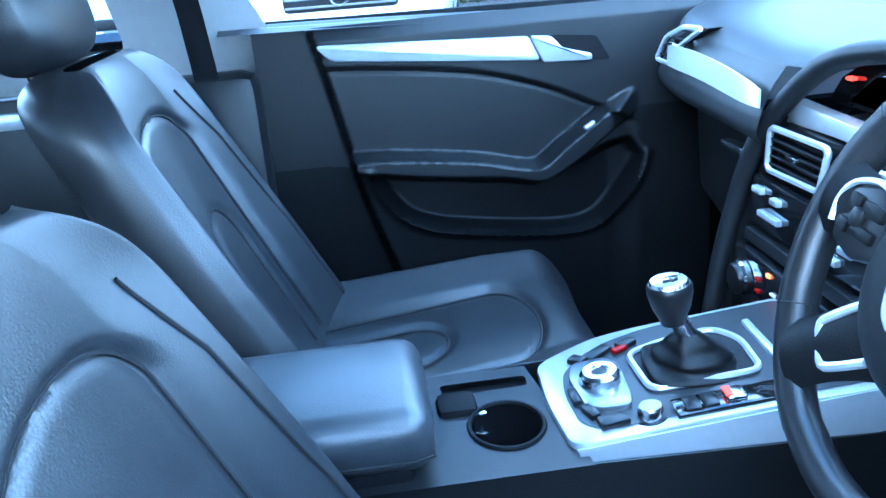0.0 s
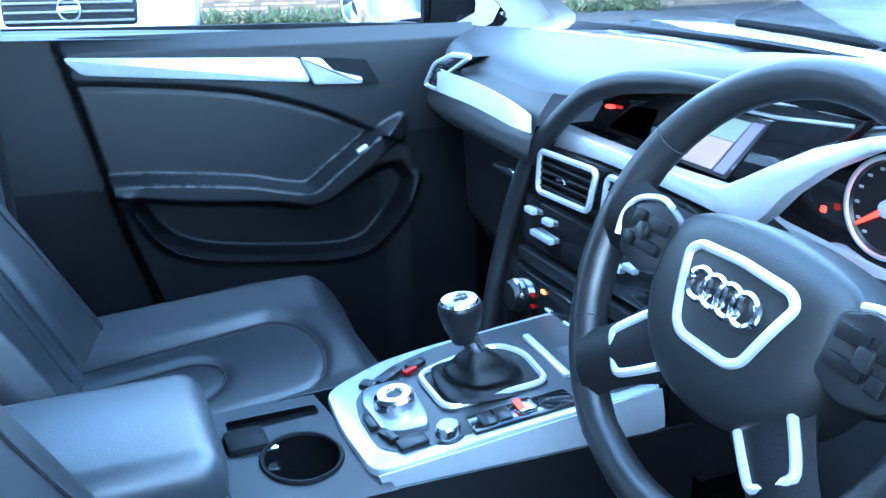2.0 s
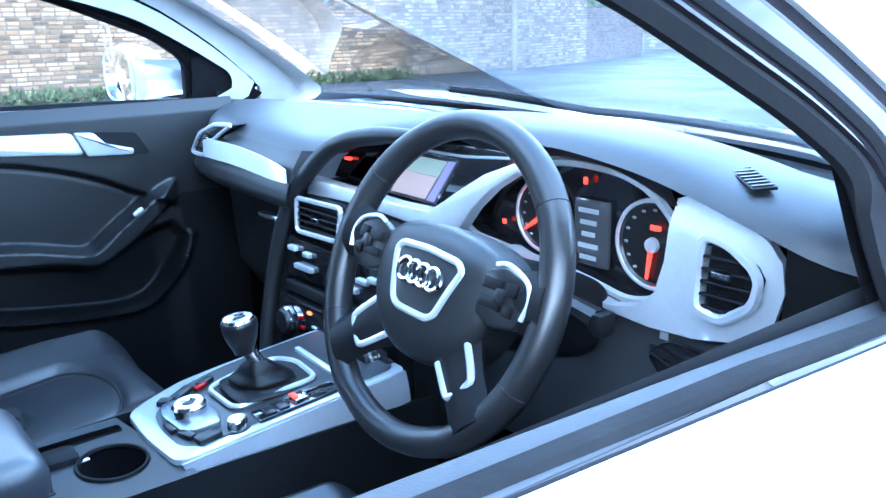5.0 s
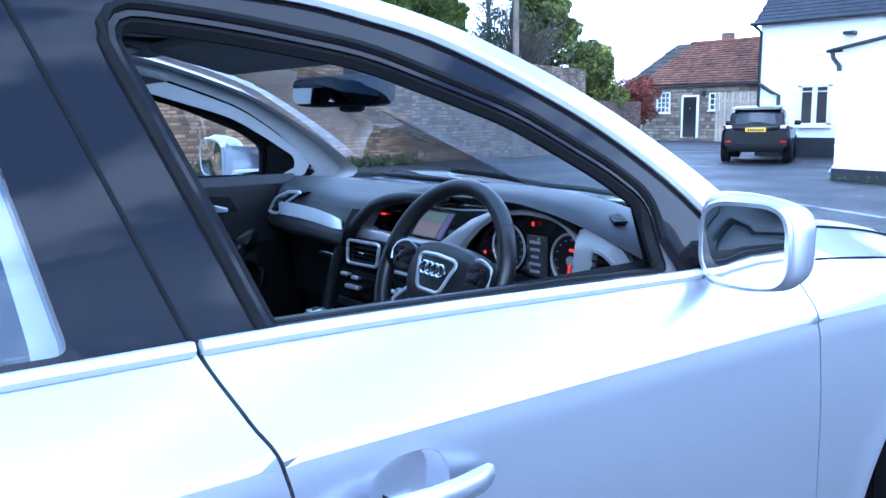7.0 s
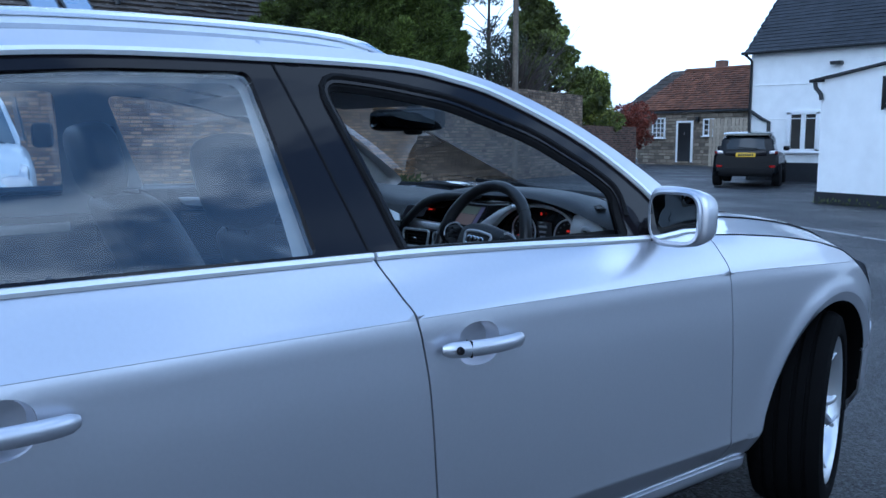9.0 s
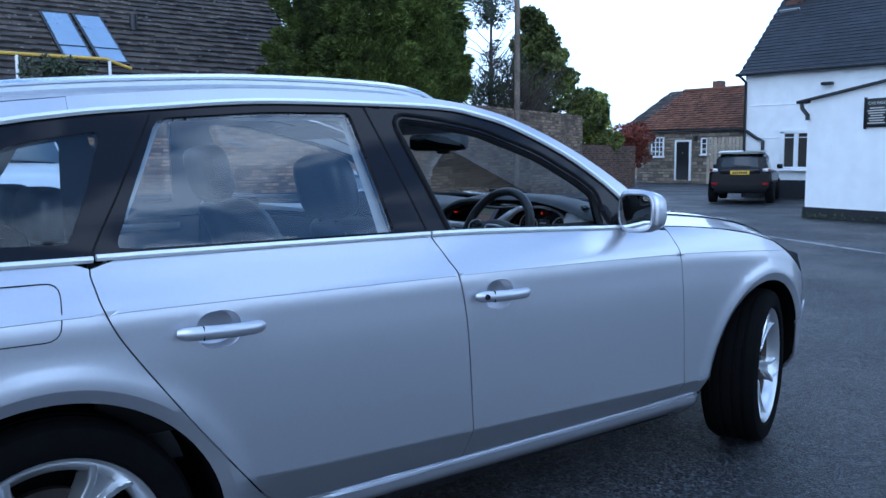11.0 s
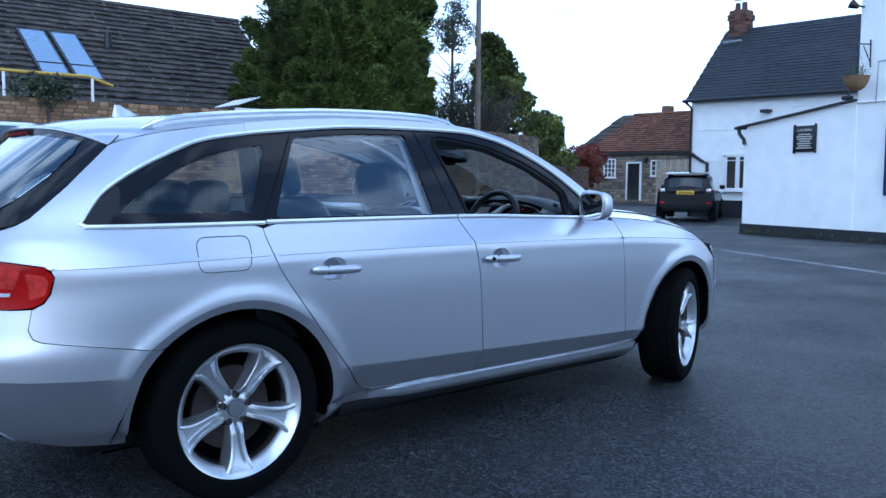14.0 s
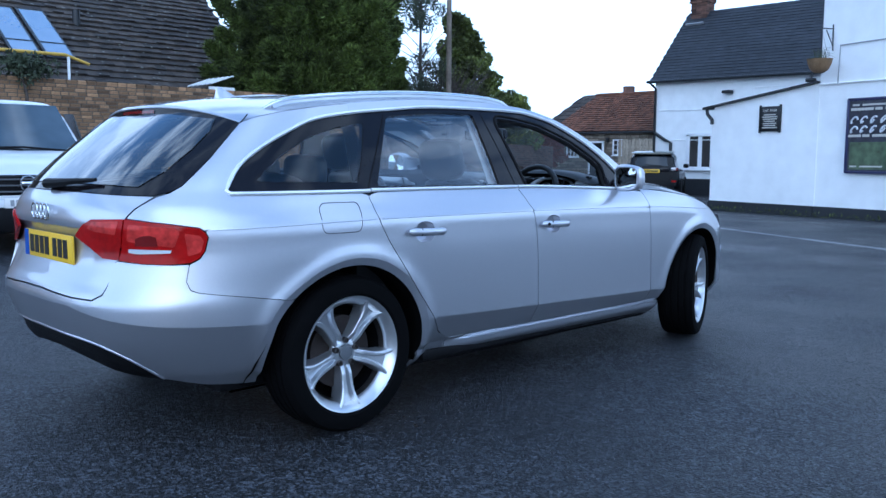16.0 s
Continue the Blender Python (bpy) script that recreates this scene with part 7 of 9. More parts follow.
LEAF_B = mat("thin_leaf", (0.060, 0.075, 0.040), 0.7, 0.0, 0.4, 2.0, island=0.5)
BARK = mat("bark", (0.075, 0.06, 0.05), 0.9, 0.0, 0.3, 10, 0.4, 30)
GRASS = mat("grass_tuft", (0.07, 0.085, 0.03), 0.9, 0.0, 0.4, 5, island=0.4)
VAN_WHITE = mat("white_van_paint", (0.72, 0.74, 0.77), 0.3, 0.0, 0.03, 6, coat=0.8)
DARK_PAINT = mat("dark_car_paint", (0.004, 0.005, 0.007), 0.22, 0.0, 0.1, 20, spec=0.25)
GREY_PAINT = mat("grey_car_paint", (0.16, 0.19, 0.25), 0.3, 0.5, 0.05, 20, coat=1.0)
CAR_GLASS = mat("dark_car_glass", (0.02, 0.025, 0.03), 0.05, 0.0, 0.1, 5)
TERRACOTTA = mat("basket_fibre", (0.22, 0.14, 0.07), 0.9, 0.0, 0.25, 40, 0.4, 90)
YELLOW_PAINT = mat("yellow_scaffold", (0.55, 0.36, 0.05), 0.6, 0.0, 0.1, 20)
GOLD_MARK = mat("pale_lettering", (0.55, 0.53, 0.48), 0.6, 0.0, 0.05, 20)
rng = random.Random(7)


def ground_z(x, y):
    d = max(0.0, min(1.0, (y - 15.5) / 7.0)) if x < 2 else 0.0
    return -0.17 * d * d * (3 - 2 * d)


gb = bmesh.new()
xs = sorted(set([-1500, -600, -250, -120, -70] + list(range(-45, 46, 3)) + [70, 120, 250, 600, 1500]))
gv = [[gb.verts.new((x, y, ground_z(x, y))) for y in xs] for x in xs]
for i in range(len(xs) - 1):
    for j in range(len(xs) - 1):
        gb.faces.new((gv[i][j], gv[i + 1][j], gv[i + 1][j + 1], gv[i][j + 1]))
tagged(finish("ground", gb, ASPHALT, None, "dark wet asphalt car park with patches of standing damp"), category="ground", kind="structure")


# a faded, broken bay line
rng_line = random.Random(4)
fl_ = bmesh.new()
a, b = Vector((-5.6, 12.1, 0)), Vector((1.9, 8.42, 0))
side = Vector(((b - a).y, -(b - a).x, 0)).normalized()
t = 0.0
while t < 0.98:
    l = rng_line.uniform(0.03, 0.10)
    w0, w1 = rng_line.uniform(0.035, 0.06), rng_line.uniform(0.035, 0.06)
    p, q = a.lerp(b, t), a.lerp(b, min(1, t + l))
    fl_.faces.new([fl_.verts.new((v.x, v.y, 0.004)) for v in (p - side * w0, q - side * w1, q + side * w0, p + side * w1)])
    t += l + rng_line.uniform(0.0, 0.012)
tagged(finish("bay_line", fl_, mat("worn_line_paint", (0.36, 0.37, 0.38), 0.7, 0.0, 0.5, 14, 0.3, 120), None, "faded white bay line on the asphalt"), category="road marking", kind="structure")


def frame_of(p, q):
    """A frame with x along p->q on the plan, z up."""
    d = Vector((q[0] - p[0], q[1] - p[1], 0))
    ln = d.length
    d.normalize()
    n = Vector((d.y, -d.x, 0))
    m = Matrix(((d.x, -n.x, 0, p[0]), (d.y, -n.y, 0, p[1]), (0, 0, 1, 0), (0, 0, 0, 1)))
    return m, ln


def wall_bricks(name, p, q, height, bl, bh, gap, material, label, parent=None, picked=None, z0=-0.25, jitter=0.1, rough=0.004, mortar=MORTAR, thick=0.3):
    """A wall with a core and proud bricks; those in the stretch picked (x0, x1, z0) are objects of their own."""
    m, ln = frame_of(p, q)
    core = box(ln, thick, height - z0 - 0.04, (ln / 2, thick / 2, (height + z0) / 2 - 0.02))
    bmesh.ops.transform(core, matrix=m, verts=core.verts)
    w = finish(name, core, mortar, parent, "" if parent else label, smooth=False)
    verts, faces = [], []
    row, z = 0, z0
    shared = []
    count = 0
    while z < height:
        h = bh * rng.uniform(1 - jitter, 1 + jitter)
        top = height + rng.uniform(-0.02, 0.03) if z + h > height - bh * 0.6 else z + h
        x = -bl * rng.random()
        while x < ln:
            l = bl * rng.uniform(1 - 2.2 * jitter, 1 + 2.2 * jitter)
            x0, x1 = max(0, x) + gap / 2, min(ln, x + l) - gap / 2
            if x1 - x0 > 0.03:
                pr = -0.010 - rng.uniform(0, rough)
                if picked and picked[0] < x0 and x1 < picked[1] and z > picked[2] and count < 290:
                    shared.append((x0, x1, z + gap / 2, top - gap / 2, pr))
                    count += 1
                else:
                    s = len(verts)
                    ch = min(0.010, gap)
                    for (dx, dz, dy) in ((0, 0, 0.02), (1, 0, 0.02), (1, 1, 0.02), (0, 1, 0.02)):
                        verts.append((x0 + dx * (x1 - x0), dy, z + gap / 2 + dz * (top - z - gap)))
                    for (dx, dz) in ((0, 0), (1, 0), (1, 1), (0, 1)):
                        verts.append((x0 + dx * (x1 - x0) + ch * (1 - 2 * dx), pr, z + gap / 2 + dz * (top - z - gap) + ch * (1 - 2 * dz)))
                    faces += [(s + 4, s + 5, s + 6, s + 7), (s, s + 1, s + 5, s + 4), (s + 1, s + 2, s + 6, s + 5), (s + 2, s + 3, s + 7, s + 6), (s + 3, s, s + 4, s + 7)]
            x += l
        z = top if top < height else height + 1
        row += 1
    me = bpy.data.meshes.new("bricks")
    me.from_pydata(verts, [], faces)
    me.transform(m)
    me.materials.append(material)
    ob = new("bricks", me)
    ob.parent = w
    ob["kind"] = "stuff"
    if shared:
        unit = bpy.data.meshes.new("brick")
        ch = 0.06
        v = [(0, 1, 0), (1, 1, 0), (1, 1, 1), (0, 1, 1), (ch * 0.6, 0, ch * 1.4), (1 - ch * 0.6, 0, ch * 1.4), (1 - ch * 0.6, 0, 1 - ch * 1.4), (ch * 0.6, 0, 1 - ch * 1.4)]
        unit.from_pydata(v, [], [(4, 5, 6, 7), (0, 1, 5, 4), (1, 2, 6, 5), (2, 3, 7, 6), (3, 0, 4, 7)])
        unit.materials.append(BRICK_Y)
        for (x0, x1, za, zb, pr) in shared:
            o = new("brick", unit)
            o.parent = w
            o.matrix_local = m @ Matrix.Translation((x0, pr, za)) @ Matrix.Diagonal((x1 - x0, 0.02 - pr, zb - za, 1))
    return w


# ---- long garden wall ----
GW = ((-16.1, -16.0), (-16.5, 14.0), (-20.6, 25.2), (-23.0, 31.5))
tagged(wall_bricks("garden_wall", GW[0], GW[1], 2.86, 0.235, 0.083, 0.013, BRICK_YS, "tall weathered buff brick garden wall with uneven courses", picked=(18.5, 24.5, 1.75)), category="wall", kind="structure")
tagged(wall_bricks("garden_wall_far", GW[1], GW[2], 2.9, 0.27, 0.105, 0.02, WALL_FAR, "tall rubble stone and brick garden wall", jitter=0.22, rough=0.012), category="wall", kind="structure")
tagged(wall_bricks("boundary_wall", GW[2], GW[3], 1.75, 0.235, 0.085, 0.012, BRICK_R, "low red brick boundary wall", jitter=0.1), category="wall", kind="structure")


def plain_roof(name, p00, p10, p11, p01, nu, nv, material, label, parent, thick=0.02):
    """Tiles or slates in courses on a sloping plane: p00->p10 along the eave, p01, p11 the ridge."""
    a, b, c, d = (Vector(p) for p in (p00, p10, p11, p01))
    nrm = (b - a).cross(d - a).normalized()
    if nrm.z < 0:
        nrm = -nrm
    verts, faces = [], []
    for j in range(nv):
        v0, v1 = j / nv, (j + 1.15) / nv
        for i in range(nu):
            sh = 0.5 if j % 2 else 0.0
            u0, u1 = (i + sh) / nu, (i + 1 + sh) / nu
            if u0 >= 1:
                continue
            u1 = min(u1, 1.0)
            g = 0.012 / nu * 4
            tilt = thick * rng.uniform(0.7, 1.4)
            q = []
            for (u, v, up) in ((u0 + g / 8, v0, tilt), (u1 - g / 8, v0, tilt), (u1 - g / 8, min(v1, 1), 0.004), (u0 + g / 8, min(v1, 1), 0.004)):
                q.append(a.lerp(b, u).lerp(d.lerp(c, u), v) + nrm * (up + 0.012))
            s = len(verts)
            verts += [tuple(x) for x in q] + [tuple(q[0] - nrm * thick), tuple(q[1] - nrm * thick)]
            faces += [(s, s + 1, s + 2, s + 3), (s + 4, s + 5, s + 1, s)]
    me = bpy.data.meshes.new(name)
    me.from_pydata(verts, [], faces)
    me.materials.append(material)
    ob = new(name, me)
    ob.parent = parent
    if label:
        ob["label"] = label
    base = bmesh.new()
    vs = [base.verts.new(x - nrm * 0.01) for x in (a, b, c, d)]
    base.faces.new(vs)
    bmesh.ops.solidify(base, geom=list(base.faces), thickness=0.06)
    part("roof_deck", base, BLACK_PAINT, ob)
    return ob


# ---- house with the big dark tiled roof behind the wall ----
barn = thing("tiled_roof_house", "long low house with a dark mossy tiled roof and two skylights", "house")
part("wall", box(6.0, 30, 2.7, (-24.0, 1.0, 1.3)), BRICK_YS, barn)
RE, RR_ = (-20.3, 2.62), (-27.3, 7.25)
plain_roof("roof", (RE[0], 13.6, RE[1]), (RE[0], -14.0, RE[1]), (RR_[0], -14.0, RR_[1]), (RR_[0], 14.9, RR_[1]), 84, 23, TILE_DARK, "dark brown mossy tiles in courses", barn, 0.075)
rdg = bmesh.new()
tube([(RR_[0], 14.9 - 0.49 * k, RR_[1] + 0.03) for k in range(60)], 0.11, 8, bm=rdg)
part("ridge", rdg, TILE_DARK, barn)


def on_roof(y, x, up=0.0):
    t = (x - RE[0]) / (RR_[0] - RE[0])
    n = Vector((-(RR_[1] - RE[1]) / (RR_[0] - RE[0]), 0, 1)).normalized()
    return Vector((x, y, RE[1] + (RR_[1] - RE[1]) * t)) + n * up




def roof_box(y0, y1, x0, x1, u0, u1):
    """A flat box lying on the roof's slope."""
    b = bmesh.new()
    vs = [b.verts.new(on_roof(y, x, u)) for u in (u0, u1) for (y, x) in ((y0, x0), (y1, x0), (y1, x1), (y0, x1))]
    for f in ((0, 1, 2, 3), (4, 5, 6, 7), (0, 1, 5, 4), (1, 2, 6, 5), (2, 3, 7, 6), (3, 0, 4, 7)):
        b.faces.new([vs[i] for i in f])
    bmesh.ops.recalc_face_normals(b, faces=b.faces)
    return b


for ya in (6.05, 6.98):
    win = part("skylight", roof_box(ya, ya + 0.84, -22.2, -24.75, 0.0, 0.14), BLACK_PAINT, barn, "roof window with pale reflecting panes", smooth=False)
    part("pane", roof_box(ya + 0.07, ya + 0.77, -22.95, -24.65, 0.145, 0.16), SKYLIGHT, win, smooth=False)
    part("pane", roof_box(ya + 0.07, ya + 0.77, -22.27, -22.87, 0.145, 0.16), SKYLIGHT, win, smooth=False)
part("roof_vent", lathe([(0.0, 0.5), (0.12, 0.5), (0.12, 0.0)], 12, Matrix.Translation(on_roof(8.7, -24.3, 0.0))), BLACK_PAINT, barn, "dark vent pipe")
# yellow scaffold rail and glazed lantern that show over the wall
rail = thing("scaffold_rail", "yellow and white scaffold guard rail above the garden wall", "rail")
b = bmesh.new()
tube([(-17.3, 1.5, 3.52), (-17.3, 5.69, 3.53)], 0.04, 8, bm=b)
part("top_bar", b, YELLOW_PAINT, rail)
for y in (2.3, 3.82, 5.76):
    b = bmesh.new()
    tube([(-17.3, y, -0.2), (-17.3, y, 3.50)], 0.035, 8, bm=b)
    part("post", b, WHITE_FRAME, rail)
b = bmesh.new()
tube([(-17.3, 5.69, 3.53), (-17.3, 6.25, 3.35)], 0.036, 8, bm=b)
part("brace", b, YELLOW_PAINT, rail)
lantern = thing("roof_lantern", "pale glazed conservatory roof beyond the wall", "conservatory")
part("glazing", grid(6, 2, lambda u, v: Vector((-19.2 - 1.4 * v, 10.55 + 0.75 * u, 3.26 + 0.27 * u))), mat("lantern_glass", (0.05, 0.07, 0.09), 0.25, 0.0, 0.1, 3.0), lantern)
for k in range(6):
    b = bmesh.new()
    tube([(-19.2 - 0.28 * k, 10.55, 3.28), (-19.2 - 0.28 * k, 11.3, 3.55)], 0.022, 6, bm=b)
    part("glazing_bar", b, WHITE_FRAME, lantern)
part("sill", box(0.12, 0.8, 0.5, (-19.25, 10.93, 2.95)), WHITE_FRAME, lantern)

# ---- white public house: lean-to, tall block, wing ----
PA, PB = (-6.0, 15.75), (4.0, 13.31)
pm, pl_len = frame_of(PA, PB)
pub = thing("white_public_house", "whitewashed brick public house with a slate-roofed wing and black plinth", "house")


def local(b):
    bmesh.ops.transform(b, matrix=pm, verts=b.verts)
    return b


XJ = 2.70
b = slab([(0, -0.25), (XJ, -0.25), (XJ, 2.66), (0, 2.30)], 5.0, pose(0, 5.0, 0, 90, 0, 0))
part("lean_to_wall", local(b), WHITE_WALL, pub, "whitewashed lean-to end wall", smooth=False)
b = slab([(-0.16, 2.285), (XJ - 0.01, 2.665), (XJ - 0.01, 2.70), (-0.16, 2.32)], 5.1, pose(0, 5.0, 0, 90, 0, 0))
part("lean_to_roof", local(b), SLATE, pub, "thin dark slate lean-to roof", smooth=False)
b = box(pl_len - XJ, 7.0, 7.0, (XJ + (pl_len - XJ) / 2, 3.5 + 0.02, 3.25))
part("tall_wall", local(b), WHITE_WALL, pub, "tall whitewashed wall", smooth=False)
b = box(XJ + 0.01, 0.06, 0.46, (XJ / 2, -0.028, -0.02))
part("plinth", local(b), BLACK_WALL, pub, "black painted plinth", smooth=False)
b = box(pl_len - XJ, 0.06, 0.46, (XJ + (pl_len - XJ) / 2 + 0.005, -0.012, -0.02))
part("plinth", local(b), BLACK_WALL, pub, "black painted plinth", smooth=False)
b = bmesh.new()
tube([(XJ + 0.01, -0.0, 2.63), (pl_len, -0.0, 2.63)], 0.022, 6, bm=b)
part("string_course", local(b), WHITE_WALL, pub)
b = bmesh.new()
tube([(XJ + 0.4, -0.01, 2.62), (XJ + 0.42, -0.01, 3.35), (pl_len, -0.01, 3.5)], 0.012, 6, bm=b)
part("cable", local(b), GREY_MARK, pub)
b = bmesh.new()
tube([(-0.12, -0.05, 2.26), (-0.10, -0.05, 2.16), (0.03, -0.05, 2.03), (0.04, -0.05, 1.93)], 0.04, 8, bm=b)
part("gutter_spout", local(b), BLACK_PAINT, pub, "black gutter spout")
b = box(0.30, 0.14, 0.06, (-0.10, 0.0, 2.29), 0.01)
part("gutter", local(b), BLACK_PAINT, pub)
# wing
WY, WX0, WX1 = 26.0, -13.85, -3.0
part("wing_wall", box(WX1 - WX0, 5.0, 4.5, ((WX0 + WX1) / 2, WY + 2.5, 1.85)), WHITE_WALL, pub, "whitewashed wing wall", smooth=False)
b = slab([(0, 4.05), (5.0, 4.05), (2.5, 6.72)], 0.3, Matrix(((0, 0, 1, WX0), (1, 0, 0, WY), (0, 1, 0, 0), (0, 0, 0, 1))))
part("gable", b, WHITE_WALL, pub, smooth=False)
plain_roof("wing_roof", (WX0 - 0.15, WY - 0.2, 4.02), (WX1, WY - 0.2, 3.92), (WX1, WY + 2.5, 6.74), (WX0 - 0.15, WY + 2.5, 6.84), 44, 24, SLATE, "dark blue-grey slates", pub, 0.018)
plain_roof("wing_roof_back", (WX1, WY + 5.2, 4.0), (WX0 - 0.15, WY + 5.2, 4.0), (WX0 - 0.15, WY + 2.5, 6.84), (WX1, WY + 2.5, 6.74), 20, 8, SLATE, "", pub, 0.018)
b = bmesh.new()
tube([(WX0 - 0.2, WY - 0.28, 4.0), (WX1, WY - 0.28, 3.9)], 0.055, 8, bm=b)
part("gutter", b, BLACK_PAINT, pub, "black gutter")
b = bmesh.new()
tube([(WX0 - 0.1, WY - 0.25, 3.98), (WX0 + 0.06, WY - 0.08, 3.75), (WX0 + 0.06, WY - 0.08, -0.2)], 0.05, 8, bm=b)
part("downpipe", b, BLACK_PAINT, pub, "black downpipe")
b = bmesh.new()
tube([(WX0 + 0.1, WY - 0.06, 2.1), (WX0 + 0.5, WY - 0.06, 1.85), (WX0 + 0.75, WY - 0.06, 1.75), (WX0 + 0.75, WY - 0.06, -0.2)], 0.06, 8, bm=b)
part("downpipe", b, BLACK_PAINT, pub, "black downpipe")
part("wing_plinth", box(WX1 - WX0, 0.06, 0.75, ((WX0 + WX1) / 2, WY - 0.02, 0.06)), BLACK_WALL, pub, "black painted plinth", smooth=False)
part("wall_lamp", box(0.34, 0.22, 0.10, (-10.9, WY - 0.12, 3.5), 0.02), BLACK_PAINT, pub, "small dark wall lamp")
for (x0, z0, x1, z1) in ((-13.7, 1.85, -9.0, 1.82), (-13.7, 2.95, -10.3, 2.9), (-10.0, 2.4, -10.0, 3.6), (-10.0, 3.6, -7.0, 3.62)):
    b = bmesh.new()
    tube([(x0, WY - 0.012, z0), (x1, WY - 0.012, z1)], 0.014, 5, bm=b)
    part("cable", b, WHITE_WALL, pub)


def window(parent, m, w, h, nx, nz, bar=0.03, frame=0.07, label="white framed window", depth=0.10, mullion=False):
    """A window whose frame stands in local x, z round the centre, facing -y."""
    root = part("window", box(w, 0.03, h, (0, 0.02, 0)), WINDOW_PANE, parent, label, smooth=False)
    root.matrix_local = m
    for (sx, sz, x, z) in ((w + frame, frame, 0, h / 2), (w + frame, frame, 0, -h / 2), (frame, h, -w / 2, 0), (frame, h, w / 2, 0)):
        part("frame", box(sx, depth, sz, (x, 0, z), 0.006), WHITE_FRAME, root)
    for i in range(1, nx):
        part("glazing_bar", box(bar, 0.05, h, (-w / 2 + w * i / nx, -0.002, 0)), WHITE_FRAME, root)
    for j in range(1, nz):
        part("glazing_bar", box(w, 0.048, bar, (0, -0.003, -h / 2 + h * j / nz)), WHITE_FRAME, root)
    part("sill", box(w + 0.2, 0.16, 0.05, (0, -0.03, -h / 2 - 0.05), 0.006), WHITE_FRAME, root)
    return root


window(pub, pose(-11.92, WY - 0.02, 1.42), 0.96, 1.22, 2, 1, 0.15, 0.13)
window(pub, pose(-9.4, WY - 0.02, 1.42), 0.92, 1.22, 2, 1, 0.09)
# chimney
verts, faces = [], []
crng = random.Random(6)
for c in range(21):
    z = 5.95 + 0.075 * c
    out = 0.05 if c in (16, 17, 18) else 0.0
    w2, d2 = 0.33 + out, 0.30 + out
    for (ax, n_) in ((0, 3), (1, 3)):
        for side in (-1, 1):
            for k in range(n_):
                a0, a1 = -1 + 2 * k / n_, -1 + 2 * (k + 1) / n_
                sh = 0.12 * (c % 2)
                p0, p1 = max(-1, a0 + sh) + 0.012, min(1, a1 + sh) - 0.012
                if p1 - p0 < 0.05:
                    continue
                jut = crng.uniform(0, 0.008)
                x0, x1, y0, y1 = (p0 * w2, p1 * w2, side * (d2 - 0.1), side * (d2 + jut)) if ax == 0 else (side * (w2 - 0.1), side * (w2 + jut), p0 * d2, p1 * d2)
                q = len(verts)
                verts += [(-13.42 + x, WY + 2.5 + y, z + zz) for zz in (0.0, 0.065) for (x, y) in ((x0, y0), (x1, y0), (x1, y1), (x0, y1))]
                faces += [tuple(q + v for v in f) for f in ((0, 1, 2, 3), (4, 5, 6, 7), (0, 1, 5, 4), (1, 2, 6, 5), (2, 3, 7, 6), (3, 0, 4, 7))]
me = bpy.data.meshes.new("chimney_bricks")
me.from_pydata(verts, [], faces)
me.materials.append(BRICK_R)
ch = part("chimney", box(0.60, 0.54, 1.62, (-13.42, WY + 2.5, 6.72)), MORTAR, pub, "weathered red brick chimney", smooth=False)
cbk = new("brickwork", me)
cbk.parent = ch
cbk["kind"] = "stuff"
part("chimney_pot", lathe([(0.11, 0.0), (0.09, 0.30), (0.105, 0.32), (0.0, 0.32)], 14, pose(-13.28, WY + 2.5, 7.5)), BRICK_R, ch)
part("chimney_pot", lathe([(0.11, 0.0), (0.09, 0.30), (0.105, 0.32), (0.0, 0.32)], 14, pose(-13.56, WY + 2.5, 7.5)), BRICK_R, ch)
part("flue_cowl", lathe([(0.0, 0.12), (0.16, 0.0), (0.0, 0.02)], 14, pose(-13.56, WY + 2.5, 7.95)), BLACK_PAINT, ch)
part("flashing", box(0.75, 0.05, 0.35, (-13.42, WY + 2.0, 6.22), 0.0, (45, 0, 0)), GREY_MARK, ch, "grey lead flashing")
# a white folding rack leaning by the wing wall
rack = thing("folding_rack", "white metal folding rack standing by the lean-to", "rack")
for k, (x0, x1) in enumerate(((-7.55, -7.2), (-7.2, -7.55), (-7.45, -7.05))):
    b = bmesh.new()
    tube([(x0, 18.6 + 0.1 * k, -0.08), (x1, 18.7 + 0.1 * k, 0.5)], 0.02, 6, bm=b)
    part("tube", b, WHITE_FRAME, rack)
# car park sign, poster, hanging basket, flood light on the lean-to
sign = thing("car_park_sign", "black car park notice board with pale lettering on the white wall", "sign")
sm = pm @ pose(1.59, -0.035, 1.995)
sign.matrix_world = sm
part("board", box(0.50, 0.03, 0.52, (0, 0, 0), 0.004), BLACK_PAINT, sign)
for sx in (-1, 1):
    part("edge", box(0.03, 0.05, 0.58, (sx * 0.25, -0.003, 0), 0.005), BLACK_PAINT, sign)
tx = bpy.data.curves.new("sign_text", "FONT")
tx.body, tx.size, tx.align_x, tx.align_y = "CAR PARK", 0.078, "CENTER", "CENTER"
tx.extrude = 0.001
tmp = new("sign_text_tmp", tx)
me = bpy.data.meshes.new_from_object(tmp.evaluated_get(bpy.context.evaluated_depsgraph_get()))
bpy.data.objects.remove(tmp)
me.materials.append(GOLD_MARK)
heading = new("heading", me)
heading.parent = sign
heading.matrix_local = pose(0, -0.018, 0.17, 90, 0, 0)
for k in range(7):
    w = rng.uniform(0.24, 0.40)
    part("text_bar", box(w, 0.004, 0.022, (0, -0.017, 0.085 - 0.045 * k)), GOLD_MARK, sign)
poster = thing("wall_poster", "tall dark framed poster board with pale lettering on the white wall", "poster")
poster.matrix_world = pm @ pose(4.05, -0.04, 1.60)
